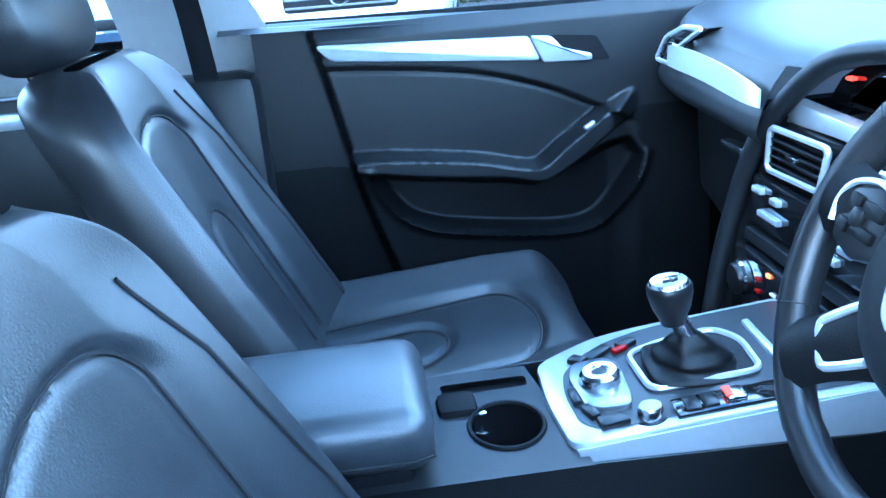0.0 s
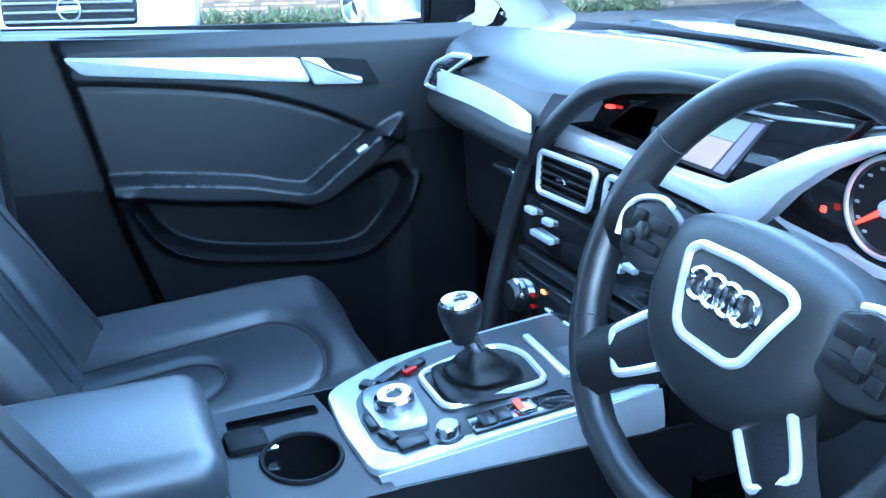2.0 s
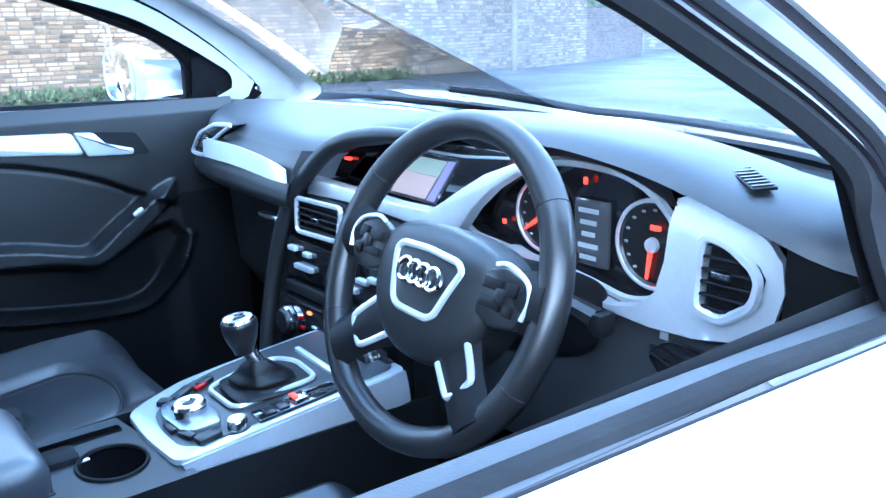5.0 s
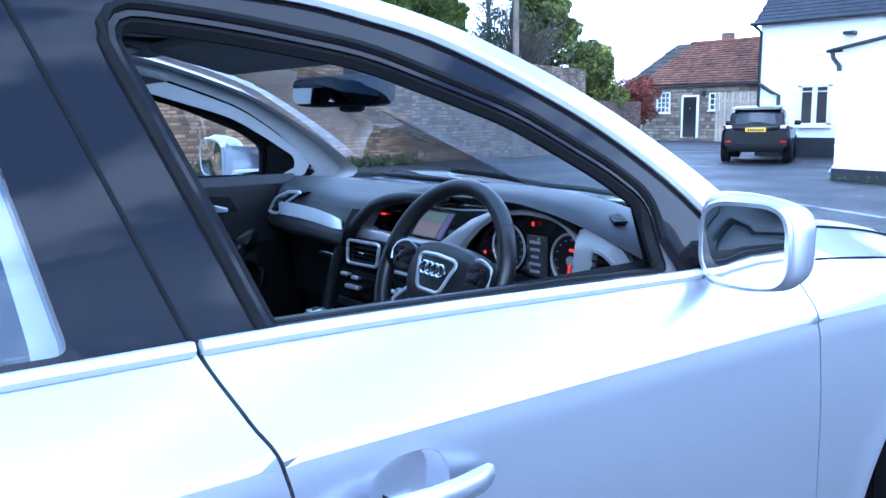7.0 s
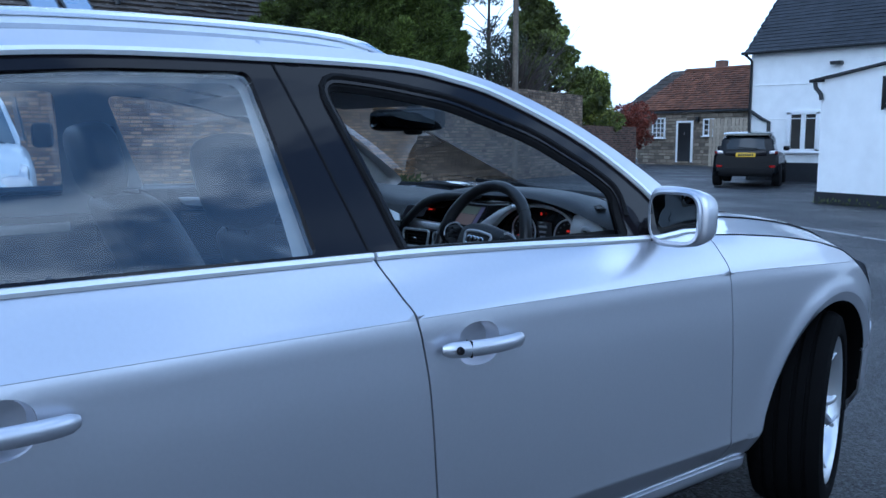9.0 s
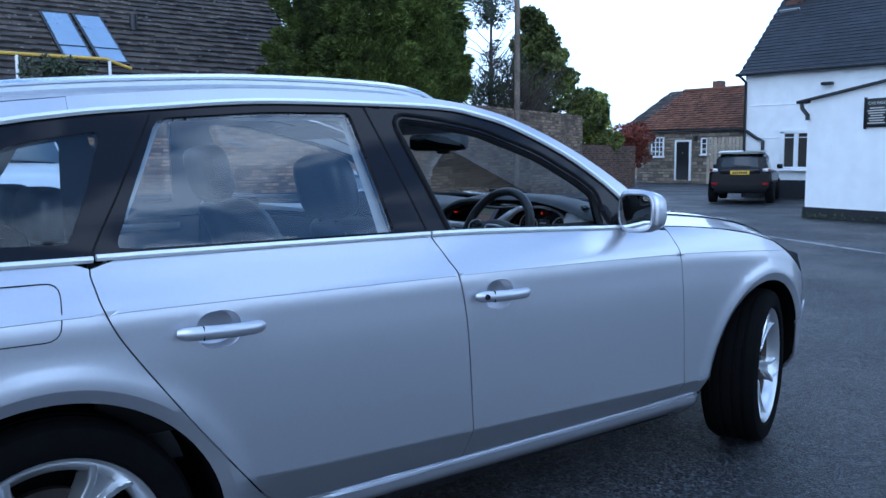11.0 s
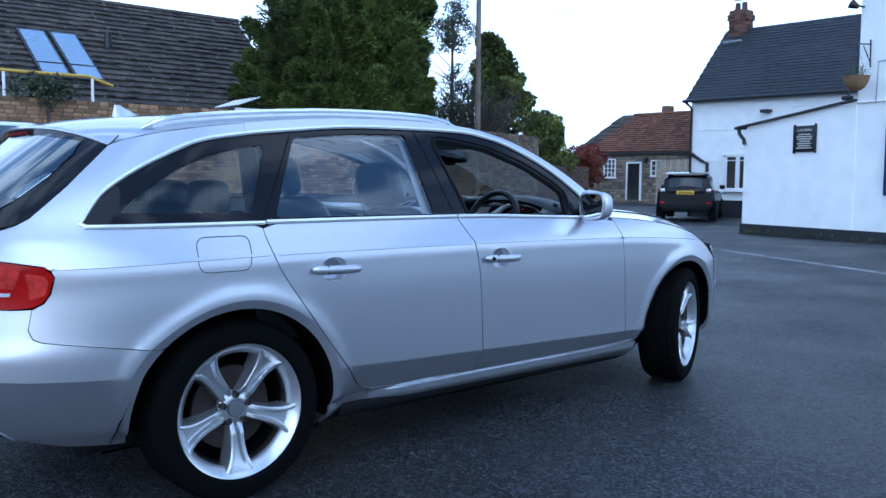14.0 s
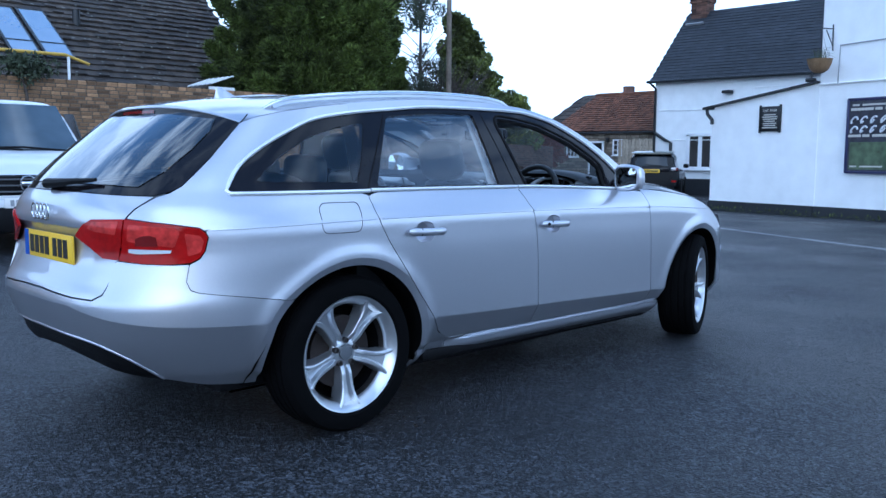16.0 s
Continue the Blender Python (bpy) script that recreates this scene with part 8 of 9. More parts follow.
POSTER_BG = mat("poster_dark", (0.035, 0.035, 0.05), 0.35, 0.0, 0.6, 6)
POSTER_GR = mat("poster_green", (0.08, 0.11, 0.06), 0.4, 0.0, 0.6, 8)
part("board", box(1.30, 0.03, 1.38, (0, 0, 0)), POSTER_BG, poster)
part("picture", box(1.18, 0.006, 0.52, (0, -0.019, -0.38)), POSTER_GR, poster)
for (sx, sz, x, z) in ((1.36, 0.05, 0, 0.69), (1.36, 0.05, 0, -0.69), (0.05, 1.38, -0.66, 0), (0.05, 1.38, 0.66, 0)):
    part("frame", box(sx, 0.05, sz, (x, -0.004, z), 0.006), mat("poster_frame", (0.03, 0.03, 0.09), 0.4), poster)
for k, (z, h, n) in enumerate(((0.58, 0.035, 5), (0.50, 0.05, 4), (0.0, 0.05, 5), (-0.58, 0.03, 3))):
    for i in range(n):
        part("text_bar", box(0.14 + 0.06 * ((i * 7 + k) % 3), 0.004, h, (-0.5 + i * 0.23, -0.021, z)), GOLD_MARK, poster)
for i in range(6):
    for j in range(2):
        bb = bmesh.new()
        tube([(-0.52 + i * 0.2 + 0.07 * math.cos(a), -0.022, 0.30 - 0.18 * j + 0.06 * math.sin(a * 1.3)) for a in np.linspace(0.3 * i, 0.3 * i + 4.2, 10)], 0.017, 5, bm=bb)
        part("letter_stroke", bb, WHITE_MARK, poster)
basket = thing("hanging_basket", "brown fibre hanging basket with dry trailing stems on a black bracket", "plant basket")
basket.matrix_world = pm @ pose(2.96, -0.40, 3.06)
part("bowl", lathe([(0.0, -0.25), (0.08, -0.245), (0.16, -0.19), (0.215, -0.08), (0.23, 0.0), (0.24, 0.015), (0.215, 0.005), (0.0, -0.01)], 24), TERRACOTTA, basket, "brown fibre bowl")
b = bmesh.new()
tube([(0.0, 0.36, 0.70), (0.0, 0.38, 0.20)], 0.014, 6, bm=b)
tube([(0.0, 0.38, 0.62), (0.0, 0.0, 0.60), (0.0, -0.02, 0.56)], 0.012, 6, bm=b)
tube([(0.0, 0.38, 0.28), (0.0, 0.16, 0.58)], 0.010, 6, bm=b)
part("bracket", b, BLACK_PAINT, basket)
b = bmesh.new()
for k in range(3):
    tube([(0.21 * math.cos(k * 2.1), 0.21 * math.sin(k * 2.1), 0.0), (0, 0, 0.56)], 0.003, 4, bm=b)
part("chain", b, BLACK_PAINT, basket)
b = bmesh.new()
for k in range(38):
    a, r, hh = rng.uniform(0, 6.28), rng.uniform(0.05, 0.3), rng.uniform(-0.05, 0.25)
    tube([(0.08 * math.cos(a), 0.08 * math.sin(a), 0.0), (0.6 * r * math.cos(a), 0.6 * r * math.sin(a), hh * 0.8 + 0.05), (r * math.cos(a), r * math.sin(a), hh)], [0.005, 0.004, 0.002], 4, bm=b)
part("stems", b, LEAF_B, basket, "dry green stems")
fl_ = thing("flood_light", "small black flood light on the lean-to roof edge", "lamp")
fl_.matrix_world = pm @ pose(XJ - 0.16, -0.06, 2.70)
part("head", box(0.20, 0.10, 0.08, (0, 0, 0.03), 0.02), BLACK_PAINT, fl_)
part("stalk", lathe([(0.02, 0.0), (0.02, 0.14), (0.0, 0.14)], 8, pose(0, 0.02, 0.02)), BLACK_PAINT, fl_)
sp_ = thing("spot_lamp", "dark outdoor spot lamp high on the white wall", "lamp")
sp_.matrix_world = pm @ pose(XJ + 0.05, -0.14, 4.38)
part("head", lathe([(0.04, 0.0), (0.09, 0.16), (0.0, 0.16)], 12, pose(0, 0, 0, 60, 0, -60)), BLACK_PAINT, sp_)
part("arm", box(0.03, 0.2, 0.03, (0.0, 0.08, 0.02)), BLACK_PAINT, sp_)

# ---- stone cottage ----
CY = 38.0
cot = thing("stone_cottage", "low stone cottage with a red pantile roof and black door", "house")
wall_bricks("wall", (-28.1, CY), (-19.0, CY), 2.80, 0.42, 0.17, 0.03, STONE, "", parent=cot, jitter=0.22, rough=0.02, thick=4.5)
plain_roof("roof", (-28.3, CY - 0.2, 2.72), (-18.0, CY - 0.2, 2.62), (-18.0, CY + 2.6, 4.86), (-26.9, CY + 2.6, 4.92), 52, 18, TILE_RED, "weathered red pantiles", cot, 0.05)
b = bmesh.new()
tube([(-26.95, CY + 2.6, 4.96), (-18.0, CY + 2.6, 4.90)], 0.10, 8, bm=b)
part("ridge", b, TILE_RED, cot)
part("gutter", box(10.0, 0.12, 0.10, (-23.3, CY - 0.26, 2.60), 0.02), BLACK_PAINT, cot)
window(cot, pose(-26.68, CY - 0.03, 1.78), 0.78, 1.02, 3, 4, 0.035)
window(cot, pose(-23.55, CY - 0.03, 1.78), 0.60, 0.82, 2, 3, 0.035)
door = part("door", box(0.82, 0.06, 2.0, (-25.0, CY - 0.03, 1.02)), BLACK_PAINT, cot, "black painted cottage door")
for (sx, sz, x, z) in ((0.10, 2.10, -25.46, 1.02), (0.10, 2.10, -24.54, 1.02), (1.02, 0.10, -25.0, 2.09)):
    part("door_frame", box(sx, 0.12, sz, (x, CY - 0.04, z), 0.006), WHITE_FRAME, cot)
part("door_knocker", box(0.07, 0.03, 0.10, (-25.0, CY - 0.075, 1.45), 0.01), CHROME, cot)
part("wall_lantern", box(0.16, 0.16, 0.26, (-24.2, CY - 0.1, 2.2), 0.02), BLACK_PAINT, cot)
part("chimney", box(0.5, 0.5, 0.6, (-25.6, CY + 4.0, 5.2)), BRICK_R, cot, smooth=False)
far = thing("far_house", "house with a dark mossy roof behind the cottage", "house")
part("wall", box(9, 5, 2.7, (-30.5, CY + 9.5, 1.3)), STONE, far, smooth=False)
plain_roof("roof", (-35.5, CY + 6.5, 2.7), (-26, CY + 6.5, 2.7), (-26, CY + 9.5, 5.6), (-33.0, CY + 9.5, 5.6), 24, 10, TILE_DARK, "dark mossy tiles", far, 0.03)
fence = thing("wooden_fence", "weathered vertical board fence beside the cottage", "fence")
for k in range(11):
    part("board", box(0.15, 0.03, 2.25 + rng.uniform(-0.05, 0.05), (-21.75 + 0.2 * k, 35.5, 1.02)), FENCE, fence)
for z in (0.5, 1.75):
    part("rail", box(2.2, 0.04, 0.09, (-20.75, 35.535, z)), FENCE, fence)

# ---- telegraph pole ----
pole = thing("telegraph_pole", "weathered wooden telegraph pole beyond the garden wall", "pole")
b = bmesh.new()
tube([(-17.2, 18.4, -0.2), (-17.2, 18.4, 3), (-17.2, 18.4, 10.0)], [0.10, 0.092, 0.075], 14, bm=b)
part("shaft", b, WOOD_POLE, pole)


# ---- trees ----
def leaf_mass(clumps, per, size, material, name, parent, droop=0.3, spread=1.0, seed=1, narrow=1.0, plume=0.0):
    """Many small leaf sprays gathered in clumps (x, y, z, r)."""
    r = np.random.RandomState(seed)
    verts, faces = [], []
    for (cx, cy, cz, cr) in clumps:
        for _ in range(per):
            d = r.normal(size=3)
            d /= np.linalg.norm(d)
            reach = 1.45 * r.rand() ** 0.75 if plume else 0.35 + 0.65 * r.rand() ** 0.5
            c = np.array((cx, cy, cz)) + d * cr * reach * np.array((1, 1, 0.85))
            a = d + r.normal(size=3) * 0.6 * spread
            if plume:
                o = np.array((cx, cy, 0.0))
                a = a * (1 - plume) + plume * (o / max(0.3, np.linalg.norm(o)) + np.array((0.0, 0.0, 0.75)))
            a[2] -= droop
            a /= np.linalg.norm(a)
            s = np.cross(a, r.normal(size=3))
            s /= np.linalg.norm(s)
            n = np.cross(a, s)
            L, W = size * (0.7 + 0.7 * r.rand()), size * narrow * (0.22 + 0.2 * r.rand())
            k = len(verts)
            for (x, y, z) in ((0, 0, 0), (0.45, 1, 0.12), (1, 0.15, -0.05), (0.5, -1, 0.1)):
                verts.append(tuple(c + a * L * x + s * W * y + n * L * z))
            faces += [(k, k + 1, k + 2), (k, k + 2, k + 3)]
    me = bpy.data.meshes.new(name)
    me.from_pydata(verts, [], faces)
    me.materials.append(material)
    ob = new(name, me)
    ob.parent = parent
    return ob


def trunk(parent, base, height, r0, limbs, seed=3, lean=(0, 0)):
    r = random.Random(seed)
    b = bmesh.new()
    pts = [Vector(base) + Vector((lean[0] * t + 0.05 * math.sin(5 * t), lean[1] * t + 0.05 * math.cos(4 * t), height * t)) for t in np.linspace(0, 1, 9)]
    tube(pts, [r0 * (1 - 0.85 * t) for t in np.linspace(0, 1, 9)], 9, bm=b)
    for _ in range(limbs):
        t = r.uniform(0.25, 0.95)
        p = Vector(base) + Vector((lean[0] * t, lean[1] * t, height * t))
        a, ln = r.uniform(0, 6.28), height * r.uniform(0.18, 0.36) * (1.2 - t)
        q = p + Vector((math.cos(a) * ln, math.sin(a) * ln, ln * r.uniform(0.3, 0.9)))
        tube([p, p.lerp(q, 0.5) + Vector((0, 0, 0.08 * ln)), q], [r0 * 0.35 * (1 - 0.7 * t), r0 * 0.2 * (1 - 0.7 * t), 0.01], 6, bm=b)
    return part("trunk", b, BARK, parent)


con = thing("conifer", "large bushy dark green conifer behind the garden wall", "tree", (-19.93, 14.85, 0))
trunk(con, (0, 0, 0), 8.2, 0.32, 26, 5)
r = random.Random(11)
cl = []
for k in range(430):
    h = r.uniform(0.0, 1.0) ** 0.85
    rad = 2.42 * (1 - 0.80 * max(0, h - 0.45) ** 1.9) * r.uniform(0.45, 1.05) ** 0.6
    a = r.uniform(0, 6.28)
    rad *= 1 + 0.10 * math.sin(3 * a + 6 * h) + 0.08 * math.sin(7 * a - 11 * h)
    cl.append((rad * math.cos(a), rad * math.sin(a), 1.2 + 7.0 * h, r.uniform(0.18, 0.60)))
# feathery tips that break the outline
for k in range(130):
    h, a = r.uniform(0.0, 1.0), r.uniform(0, 6.28)
    rad = 2.55 * (1 - 0.80 * max(0, h - 0.45) ** 1.9) * r.uniform(0.98, 1.14) * (1 + 0.10 * math.sin(3 * a + 6 * h) + 0.08 * math.sin(7 * a - 11 * h))
    cl += [(rad * math.cos(a) * (1 + 0.05 * j), rad * math.sin(a) * (1 + 0.05 * j), 1.4 + 7.1 * h + 0.13 * j, 0.24 - 0.06 * j) for j in range(3)]
leaf_mass(cl, 480, 0.17, LEAF_D, "crown", con, -0.06, 1.2, 21, 0.40, 0.38)
laurel = thing("evergreen_tree", "tall evergreen with yellow-green leaves behind the garden wall", "tree", (-24.35, 25.9, 0))
trunk(laurel, (0, 0, 0), 7.0, 0.22, 14, 8)
cl = []
for k in range(130):
    h = r.uniform(0, 1)
    rad = (2.3 * (1 - h) ** 0.8 + 0.12) * r.uniform(0.5, 1.08)
    a = r.uniform(0, 6.28)
    cl.append((rad * math.cos(a) + 0.8 * (1 - h) ** 1.1, rad * math.sin(a) + 1.7 * (1 - h) ** 1.1, 1.6 + 5.9 * h, r.uniform(0.2, 0.42)))
leaf_mass(cl, 330, 0.17, LEAF_L, "crown", laurel, 0.1, 1.0, 22)
low = thing("evergreen_bush", "yellow-green bush beside the far wall", "bush", (-25.2, 31.0, 0))
trunk(low, (0, 0, 0), 3.4, 0.12, 8, 9)
leaf_mass([(r.uniform(-0.8, 0.8), r.uniform(-0.8, 0.8), r.uniform(1.6, 4.3), 0.40) for k in range(40)], 220, 0.15, LEAF_Y, "crown", low, 0.1, 1.0, 23)
thin = thing("birch_tree", "slender sparse birch with few small leaves", "tree", (-22.8, 22.05, 0))
trunk(thin, (0, 0, 0), 8.8, 0.14, 34, 12, (0.1, 0.3))
cl = []
for k in range(26):
    h, a = r.uniform(2.6, 8.3), r.uniform(0, 6.28)
    rad = r.uniform(0.2, 1.25) * (1.25 - 0.10 * h)
    cx, cy = 0.1 + rad * math.cos(a), 0.3 * h / 9 + rad * math.sin(a)
    cl += [(cx + r.gauss(0, 0.22), cy + r.gauss(0, 0.22), h + r.gauss(0, 0.28), 0.26) for j in range(5)]
leaf_mass(cl, 75, 0.09, LEAF_B, "crown", thin, 0.5, 1.0, 24)
bare = thing("bare_bush", "bare brown twiggy tree by the pole", "tree", (-22.6, 23.4, 0))
b = bmesh.new()
for k in range(620):
    a, rr2, z0 = r.uniform(0, 6.28), r.uniform(0.1, 2.0), r.uniform(0.8, 3.6)
    p = Vector((0.5 * rr2 * math.cos(a), 0.5 * rr2 * math.sin(a), z0))
    tube([p, p + Vector((0.4 * rr2 * math.cos(a), 0.4 * rr2 * math.sin(a), 0.9)), p + Vector((0.9 * rr2 * math.cos(a + 0.3), 0.9 * rr2 * math.sin(a + 0.3), r.uniform(1.2, 2.2)))], [0.014, 0.010, 0.004], 3, bm=b)
part("twig_mass", b, BARK, bare)["kind"] = "stuff"
trunk(bare, (0, 0, 0), 4.5, 0.12, 12, 14)
redb = thing("red_bush", "red-leaved bush beside the cottage", "bush", (-26.6, 35.6, 0))
trunk(redb, (0, 0, 0), 2.3, 0.08, 6, 15)
leaf_mass([(r.uniform(-0.8, 0.8), r.uniform(-0.8, 0.8), r.uniform(0.9, 2.8), 0.36) for k in range(30)], 240, 0.13, LEAF_R, "crown", redb, 0.1, 1.0, 25)
ivy = thing("ivy", "ivy growing over the top of the garden wall", "plant", (-16.3, 4.4, 2.9))
leaf_mass([(r.uniform(-0.2, 0.15), r.uniform(-0.75, 0.6), r.uniform(-0.1, 0.36), 0.17) for k in range(20)], 60, 0.10, LEAF_B, "leaves", ivy, 0.2, 1.0, 26)
trunk(ivy, (0, 0, -0.6), 0.9, 0.04, 8, 16)
moss = thing("wall_foot_weeds", "grass and weeds along the foot of the white wall", "grass", kind="stuff")
leaf_mass([(*(pm @ Vector((x, -0.10, 0.02)))[:2], 0.0, 0.10) for x in np.arange(0.1, 9.5, 0.13)], 9, 0.055, GRASS, "blades", moss, -0.9, 0.6, 27)
moss2 = thing("garden_wall_weeds", "grass and moss along the foot of the garden wall", "grass", kind="stuff")
leaf_mass([(-16.05 - 0.0133 * (y + 16) + 0.32, y, 0.0, 0.22) for y in np.arange(-12, 13.8, 0.22)], 30, 0.16, GRASS, "blades", moss2, -0.9, 0.6, 28)
# bare trees across the car park, which the side windows and paint mirror
for k, (x, y, h) in enumerate(((17, -3, 8.5), (19, 5, 9.5), (18, 12, 8.0), (16.5, -11, 9.0), (20, -18, 8.5))):
    t = thing("bare_tree", "leafless tree across the car park", "tree", (x, y, 0), group="bare trees")
    b = bmesh.new()
    rr3 = random.Random(40 + k)

    def grow(p, d, ln, rad, depth, b=b, rr3=rr3):
        q = p + d * ln
        tube([p, p.lerp(q, 0.5) + Vector((rr3.uniform(-1, 1), rr3.uniform(-1, 1), 0)) * ln * 0.05, q], [rad, rad * 0.85, rad * 0.7], 5 if depth > 2 else 3, bm=b)
        if depth == 0:
            return
        for _ in range(3 if depth > 1 else 4):
            nd = (d + Vector((rr3.uniform(-1, 1), rr3.uniform(-1, 1), rr3.uniform(-0.3, 0.7))) * 0.65).normalized()
            grow(q, nd, ln * rr3.uniform(0.62, 0.85), rad * 0.62, depth - 1)
    grow(Vector((0, 0, -0.2)), Vector((0, 0, 1)), h * 0.30, 0.2, 4)
    part("branches", b, BARK, t)
# unseen hedge, added to close the far side and darken reflections
hedge = thing("hedge", "unseen hedge added along the far side of the car park", "hedge", kind="stuff")
leaf_mass([(21 + r.uniform(-0.5, 0.5), y + r.uniform(-0.4, 0.4), r.uniform(0.1, 1.9), 0.7) for y in np.arange(-30, 30, 0.42)], 60, 0.3, LEAF_D, "hedge_leaves", hedge, 0.1, 1.0, 29)


# ---- other vehicles ----
def simple_wheel(parent, x, y, r, w, sg):
    wh = new("wheel")
    wh.parent = parent
    wh.matrix_local = pose(x, y, r, 0, 90 * sg, 0)
    part("tyre", lathe([(r * 0.66, -w / 2), (r * 0.9, -w / 2), (r, -w * 0.36), (r, w * 0.36), (r * 0.9, w / 2), (r * 0.66, w / 2)], 28), RUBBER, wh)
    part("rim", lathe([(r * 0.67, w * 0.42), (r * 0.6, w * 0.30), (r * 0.2, w * 0.36), (0.0, w * 0.36)], 28), ALLOY, wh)


def section_body(rows, n=20, expo=4.0):
    """A vehicle body lofted along y; rows of (y, half width, z bottom, z top)."""
    b = bmesh.new()
    prev = None
    for (y, hw, z0, z1) in rows:
        ring = []
        for k in range(n):
            a = 2 * math.pi * k / n
            c, s = math.cos(a), math.sin(a)
            ring.append(b.verts.new((hw * math.copysign(abs(c) ** (2 / expo), c), y, (z0 + z1) / 2 + (z1 - z0) / 2 * math.copysign(abs(s) ** (2 / expo), s))))
        if prev:
            for i in range(n):
                j = (i + 1) % n
                b.faces.new((prev[i], prev[j], ring[j], ring[i]))
        else:
            b.faces.new(ring[::-1])
        prev = ring
    b.faces.new(prev)
    bmesh.ops.recalc_face_normals(b, faces=b.faces)
    return b


def strip(points_a, points_b, thick=0.02):
    b = bmesh.new()
    va, vb = [b.verts.new(p) for p in points_a], [b.verts.new(p) for p in points_b]
    for i in range(len(va) - 1):
        b.faces.new((va[i], va[i + 1], vb[i + 1], vb[i]))
    bmesh.ops.recalc_face_normals(b, faces=b.faces)
    bmesh.ops.solidify(b, geom=list(b.faces), thickness=thick)
    return b


# compact off-roader, seen from behind; its nose points away along +y in its own frame
suv = thing("compact_suv", "black compact off-roader parked by the white house, seen from behind", "car", (-11.15, 21.55, -0.14), 27)
part("lower_body", section_body([(0.0, 0.80, 0.38, 0.95), (0.06, 0.87, 0.32, 1.02), (0.4, 0.90, 0.28, 1.03), (2.2, 0.90, 0.26, 1.0), (3.4, 0.88, 0.28, 0.96), (3.85, 0.80, 0.34, 0.86), (3.95, 0.7, 0.4, 0.75)], 24, 5), DARK_PAINT, suv)
part("cabin", section_body([(0.10, 0.70, 0.90, 1.05), (0.30, 0.70, 0.90, 1.42), (0.45, 0.68, 0.9, 1.49), (1.2, 0.68, 0.9, 1.53), (2.0, 0.66, 0.9, 1.49), (2.6, 0.62, 0.9, 1.2), (2.9, 0.60, 0.9, 1.0)], 24, 4), DARK_PAINT, suv)
# roof paler than the body paint: the mirrored sky is in its colour
part("roof_panel", section_body([(0.18, 0.60, 1.44, 1.49), (0.3, 0.66, 1.46, 1.525), (1.2, 0.66, 1.5, 1.56), (1.9, 0.62, 1.46, 1.52)], 16, 3), mat("roof_sky_sheen", (0.06, 0.07, 0.06), 0.12, 0.3, 0.1, 10, coat=1.0), suv, "glossy roof, mirrored sky put into its colour")
part("rear_window", strip([(x, 0.12 - 0.04 * (1 - (x / 0.6) ** 2), 1.06) for x in np.linspace(-0.60, 0.60, 9)], [(x * 0.9, 0.30 - 0.05 * (1 - (x / 0.6) ** 2), 1.38) for x in np.linspace(-0.60, 0.60, 9)]), CAR_GLASS, suv, "dark rear window")
for sx in (1, -1):
    part("side_window", strip([(sx * 0.70, 0.5, 1.05), (sx * 0.72, 1.5, 1.03), (sx * 0.70, 2.5, 1.0)], [(sx * 0.64, 0.6, 1.36), (sx * 0.64, 1.5, 1.4), (sx * 0.62, 2.1, 1.36)]), CAR_GLASS, suv)
    tl = part("tail_light", box(0.22, 0.06, 0.10, (sx * 0.72, 0.02, 0.97), 0.03), CLEAR_LENS, suv, "round-edged tail lamp")
    part("lamp_red", box(0.10, 0.03, 0.09, (sx * 0.79, 0.0, 0.97), 0.03), RED_DARK, tl)
    part("reflector", box(0.16, 0.03, 0.06, (sx * 0.70, 0.0, 0.58), 0.015), RED_LENS, suv, "red bumper reflector")
    part("door_mirror", box(0.18, 0.10, 0.14, (sx * 0.95, 2.35, 1.06), 0.04), DARK_PAINT, suv)
    for y in (0.62, 3.15):
        simple_wheel(suv, sx * 0.80, y, 0.35, 0.24, sx)
part("tail_band", box(1.10, 0.05, 0.14, (0, -0.005, 0.94), 0.02), BLACK_GLOSS, suv)
pp = part("number_plate", box(0.52, 0.02, 0.115, (0, -0.035, 0.90), 0.004), PLATE_YELLOW, suv, "yellow number plate with plain dark bars")
for k in range(7):
    part("plate_bar", box(0.042, 0.006, 0.07, (-0.18 + 0.06 * k, -0.046, 0.90)), PLATE_INK, pp)
part("bumper_guard", box(1.45, 0.08, 0.24, (0, 0.02, 0.42), 0.05), BLACK_PLASTIC, suv)
part("rear_wiper", box(0.5, 0.02, 0.02, (0.05, 0.06, 1.09), 0.005, (0, 4, 0)), BLACK_PLASTIC, suv)

# white van that faces the estate car; its nose points along -y in its own frame
van = thing("white_van", "white panel van with a dark grille parked facing the silver car", "van", (-6.75, 1.25, 0), 82)
part("body", section_body([(0.0, 0.78, 0.30, 0.78), (0.05, 0.88, 0.26, 0.92), (0.25, 0.93, 0.24, 1.05), (0.75, 0.95, 0.24, 1.20), (0.95, 0.95, 0.24, 1.24), (4.6, 0.95, 0.26, 1.30), (4.75, 0.90, 0.3, 1.2)], 28, 6), VAN_WHITE, van)
part("cab", section_body([(0.85, 0.86, 1.05, 1.16), (1.05, 0.86, 1.05, 1.32), (1.5, 0.78, 1.05, 1.74), (1.75, 0.75, 1.05, 1.86), (2.6, 0.76, 1.05, 1.92), (4.6, 0.78, 1.05, 1.90), (4.75, 0.74, 1.05, 1.75)], 28, 5), VAN_WHITE, van)
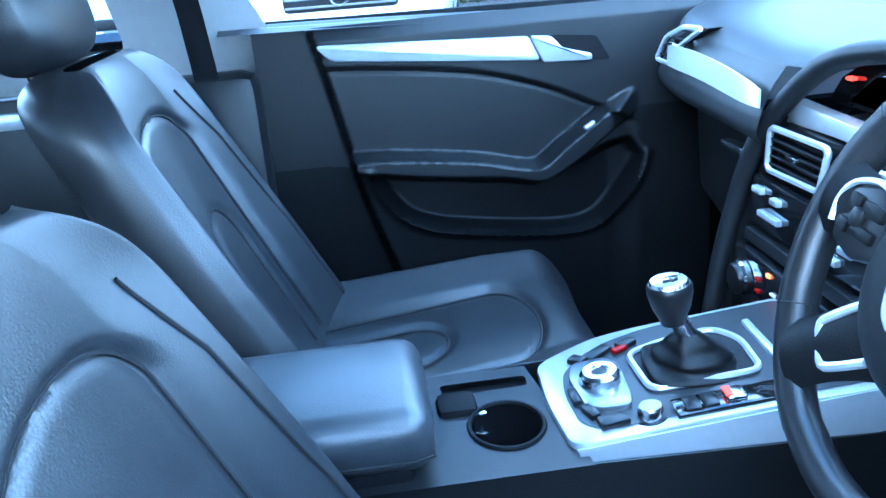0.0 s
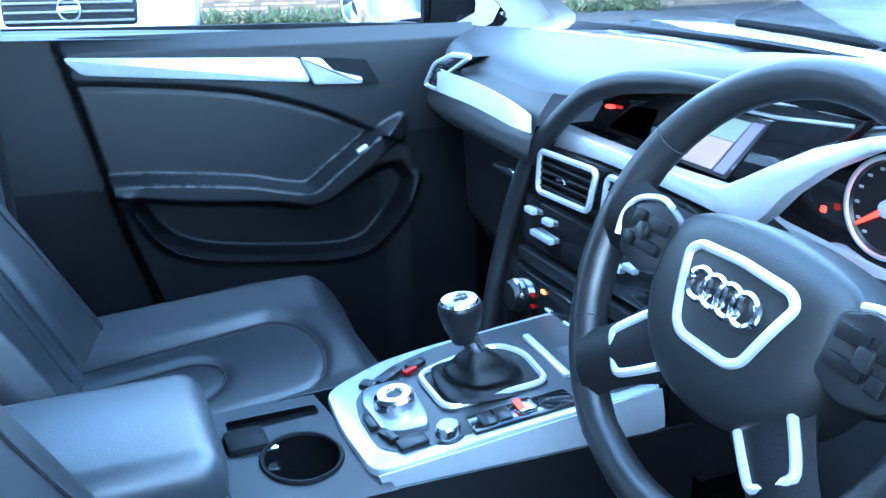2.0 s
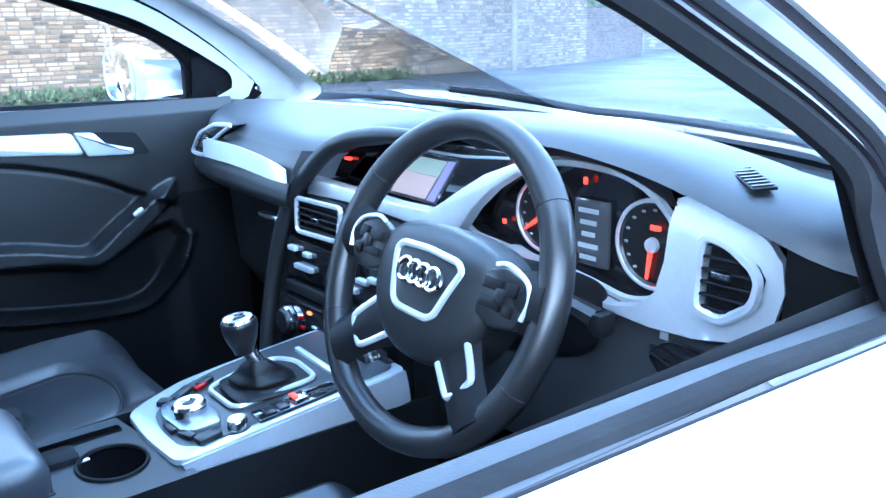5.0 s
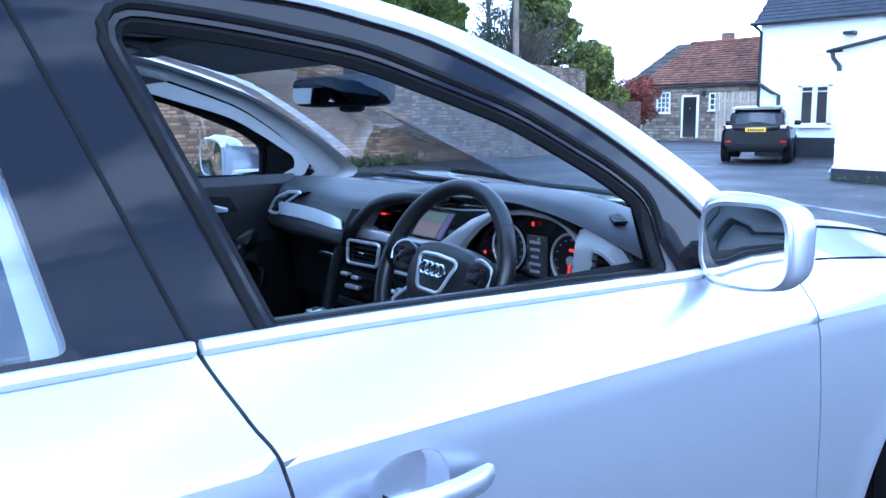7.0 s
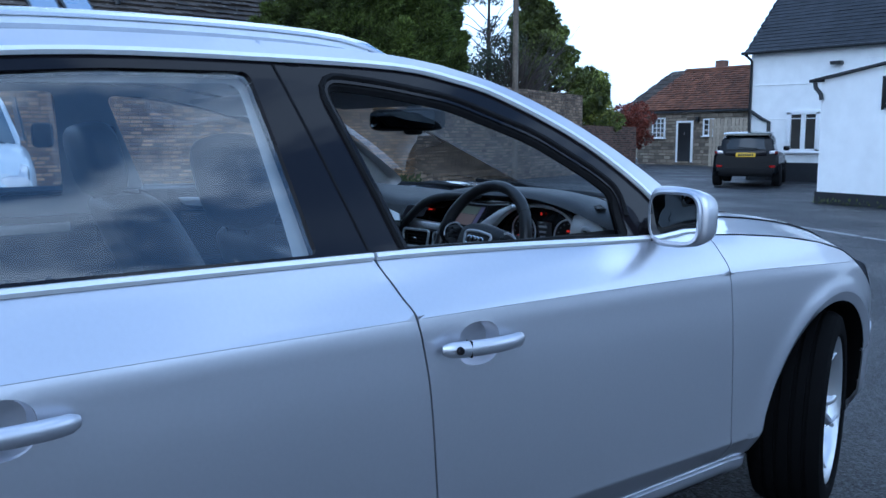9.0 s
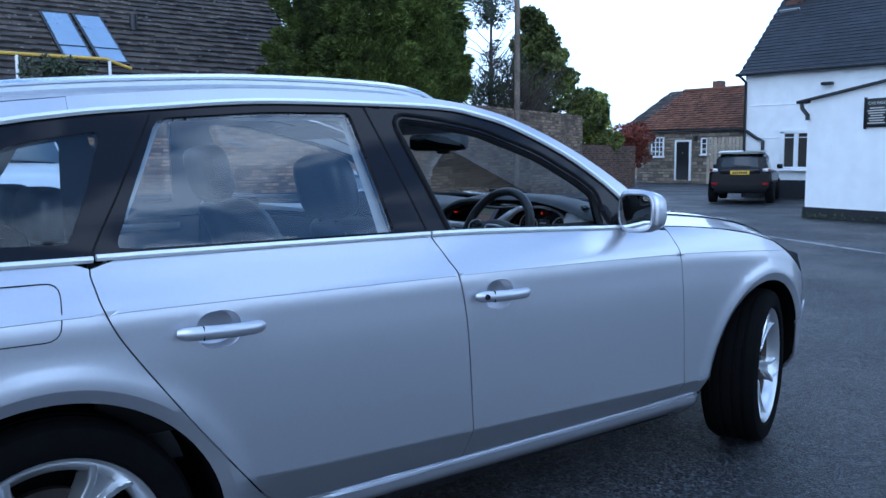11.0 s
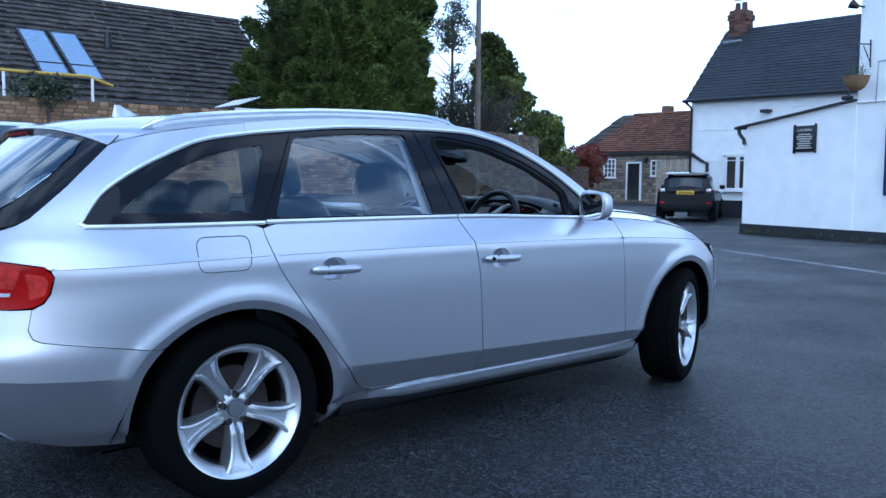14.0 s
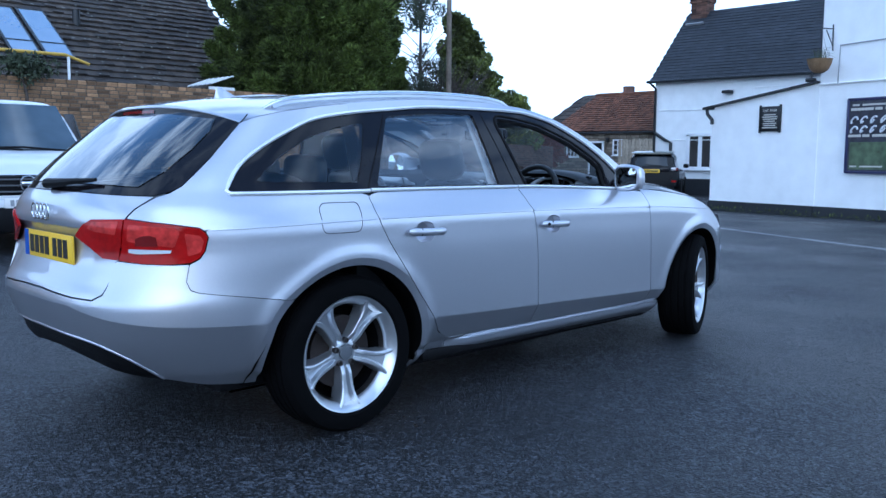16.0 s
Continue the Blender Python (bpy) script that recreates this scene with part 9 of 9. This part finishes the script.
# paler than CAR_GLASS, with the sky's reflection put into its base colour
part("windscreen", strip([(x, 0.86 - 0.10 * (1 - (x / 0.8) ** 2), 1.20) for x in np.linspace(-0.80, 0.80, 9)], [(x * 0.82, 1.52 - 0.10 * (1 - (x / 0.8) ** 2), 1.80) for x in np.linspace(-0.80, 0.80, 9)]), mat("van_screen_sky", (0.07, 0.09, 0.11), 0.05, 0.0, 0.3, 2.0, spec=0.9), van, "sloping windscreen, reflected sky in its colour")
wb = bmesh.new()
tube([(0.70, 0.80, 1.20), (0.1, 0.77, 1.245), (-0.5, 0.83, 1.23)], 0.014, 6, bm=wb)
tube([(0.1, 0.76, 1.21), (-0.3, 0.80, 1.24), (-0.72, 0.90, 1.24)], 0.014, 6, bm=wb)
part("wipers", wb, BLACK_PLASTIC, van)
gr = part("grille", box(1.02, 0.10, 0.24, (0, 0.015, 0.80), 0.05), BLACK_PLASTIC, van, "dark slatted grille")
for k in range(3):
    part("slat", box(0.96, 0.03, 0.018, (0, -0.045, 0.73 + 0.07 * k), 0.004), mat("grille_slat", (0.10, 0.10, 0.11), 0.4), gr)
eb = bmesh.new()
tube([(0.085 * math.cos(t), -0.06, 0.82 + 0.085 * math.sin(t)) for t in np.linspace(0, 2 * math.pi, 28, endpoint=False)], 0.010, 6, closed=True, bm=eb, up=(0, 1, 0.1))
box(0.15, 0.012, 0.05, (0, -0.06, 0.82), 0.01, bm=eb)
part("grille_badge", eb, CHROME, gr, "round chrome badge")
part("bumper", box(1.66, 0.16, 0.34, (0, 0.03, 0.42), 0.07), BLACK_PLASTIC, van, "dark lower front bumper")
part("bumper_bar", box(1.76, 0.14, 0.14, (0, 0.03, 0.58), 0.05), VAN_WHITE, van)
np_ = part("number_plate", box(0.52, 0.02, 0.112, (0, -0.055, 0.60), 0.004), PLATE_WHITE, van, "white number plate with plain dark bars")
for k in range(7):
    part("plate_bar", box(0.040, 0.006, 0.07, (-0.18 + 0.06 * k, -0.067, 0.60)), GREY_MARK, np_)
for sx in (1, -1):
    part("headlight", section_body([(0.0, 0.02, 0.72, 0.76), (0.03, 0.13, 0.70, 0.86), (0.22, 0.16, 0.74, 0.98), (0.42, 0.06, 0.86, 1.02)], 16, 3), CLEAR_LENS, van, "large clear headlamp").matrix_local = pose(sx * 0.72, -0.005, 0.02)
    part("door_mirror", box(0.22, 0.12, 0.26, (sx * 1.08, 1.10, 1.28), 0.05), BLACK_PLASTIC, van)
    part("side_window", strip([(sx * 0.90, 1.10, 1.22), (sx * 0.90, 2.0, 1.22)], [(sx * 0.86, 1.55, 1.70), (sx * 0.86, 2.0, 1.72)]), CAR_GLASS, van)
    for y in (0.85, 3.9):
        simple_wheel(van, sx * 0.84, y, 0.33, 0.22, sx)
# grey hatchback beside the van
hat = thing("grey_hatchback", "grey hatchback parked beside the white van", "car", (-8.9, -1.6, 0), 84)
part("lower_body", section_body([(0.0, 0.70, 0.34, 0.66), (0.06, 0.82, 0.26, 0.74), (0.5, 0.87, 0.22, 0.86), (1.2, 0.88, 0.22, 0.95), (3.6, 0.88, 0.22, 0.98), (4.1, 0.80, 0.3, 0.9)], 24, 5), GREY_PAINT, hat)
part("cabin", section_body([(0.95, 0.72, 0.8, 0.93), (1.6, 0.68, 0.8, 1.36), (2.0, 0.66, 0.8, 1.45), (3.2, 0.64, 0.8, 1.42), (3.9, 0.60, 0.8, 1.0)], 24, 4), GREY_PAINT, hat)
part("windscreen", strip([(x, 0.90 - 0.1 * (1 - (x / 0.65) ** 2), 0.94) for x in np.linspace(-0.65, 0.65, 9)], [(x * 0.9, 1.60 - 0.1 * (1 - (x / 0.65) ** 2), 1.38) for x in np.linspace(-0.65, 0.65, 9)]), CAR_GLASS, hat)
part("grille", box(0.9, 0.08, 0.12, (0, 0.01, 0.62), 0.03), BLACK_PLASTIC, hat)
hp = part("number_plate", box(0.52, 0.02, 0.112, (0, -0.03, 0.50), 0.004), PLATE_WHITE, hat, "white number plate with plain dark bars")
for k in range(7):
    part("plate_bar", box(0.040, 0.006, 0.07, (-0.18 + 0.06 * k, -0.042, 0.50)), GREY_MARK, hp)
for sx in (1, -1):
    part("headlight", box(0.30, 0.12, 0.14, (sx * 0.62, 0.06, 0.68), 0.05), CLEAR_LENS, hat)
    for y in (0.75, 3.3):
        simple_wheel(hat, sx * 0.77, y, 0.31, 0.2, sx)
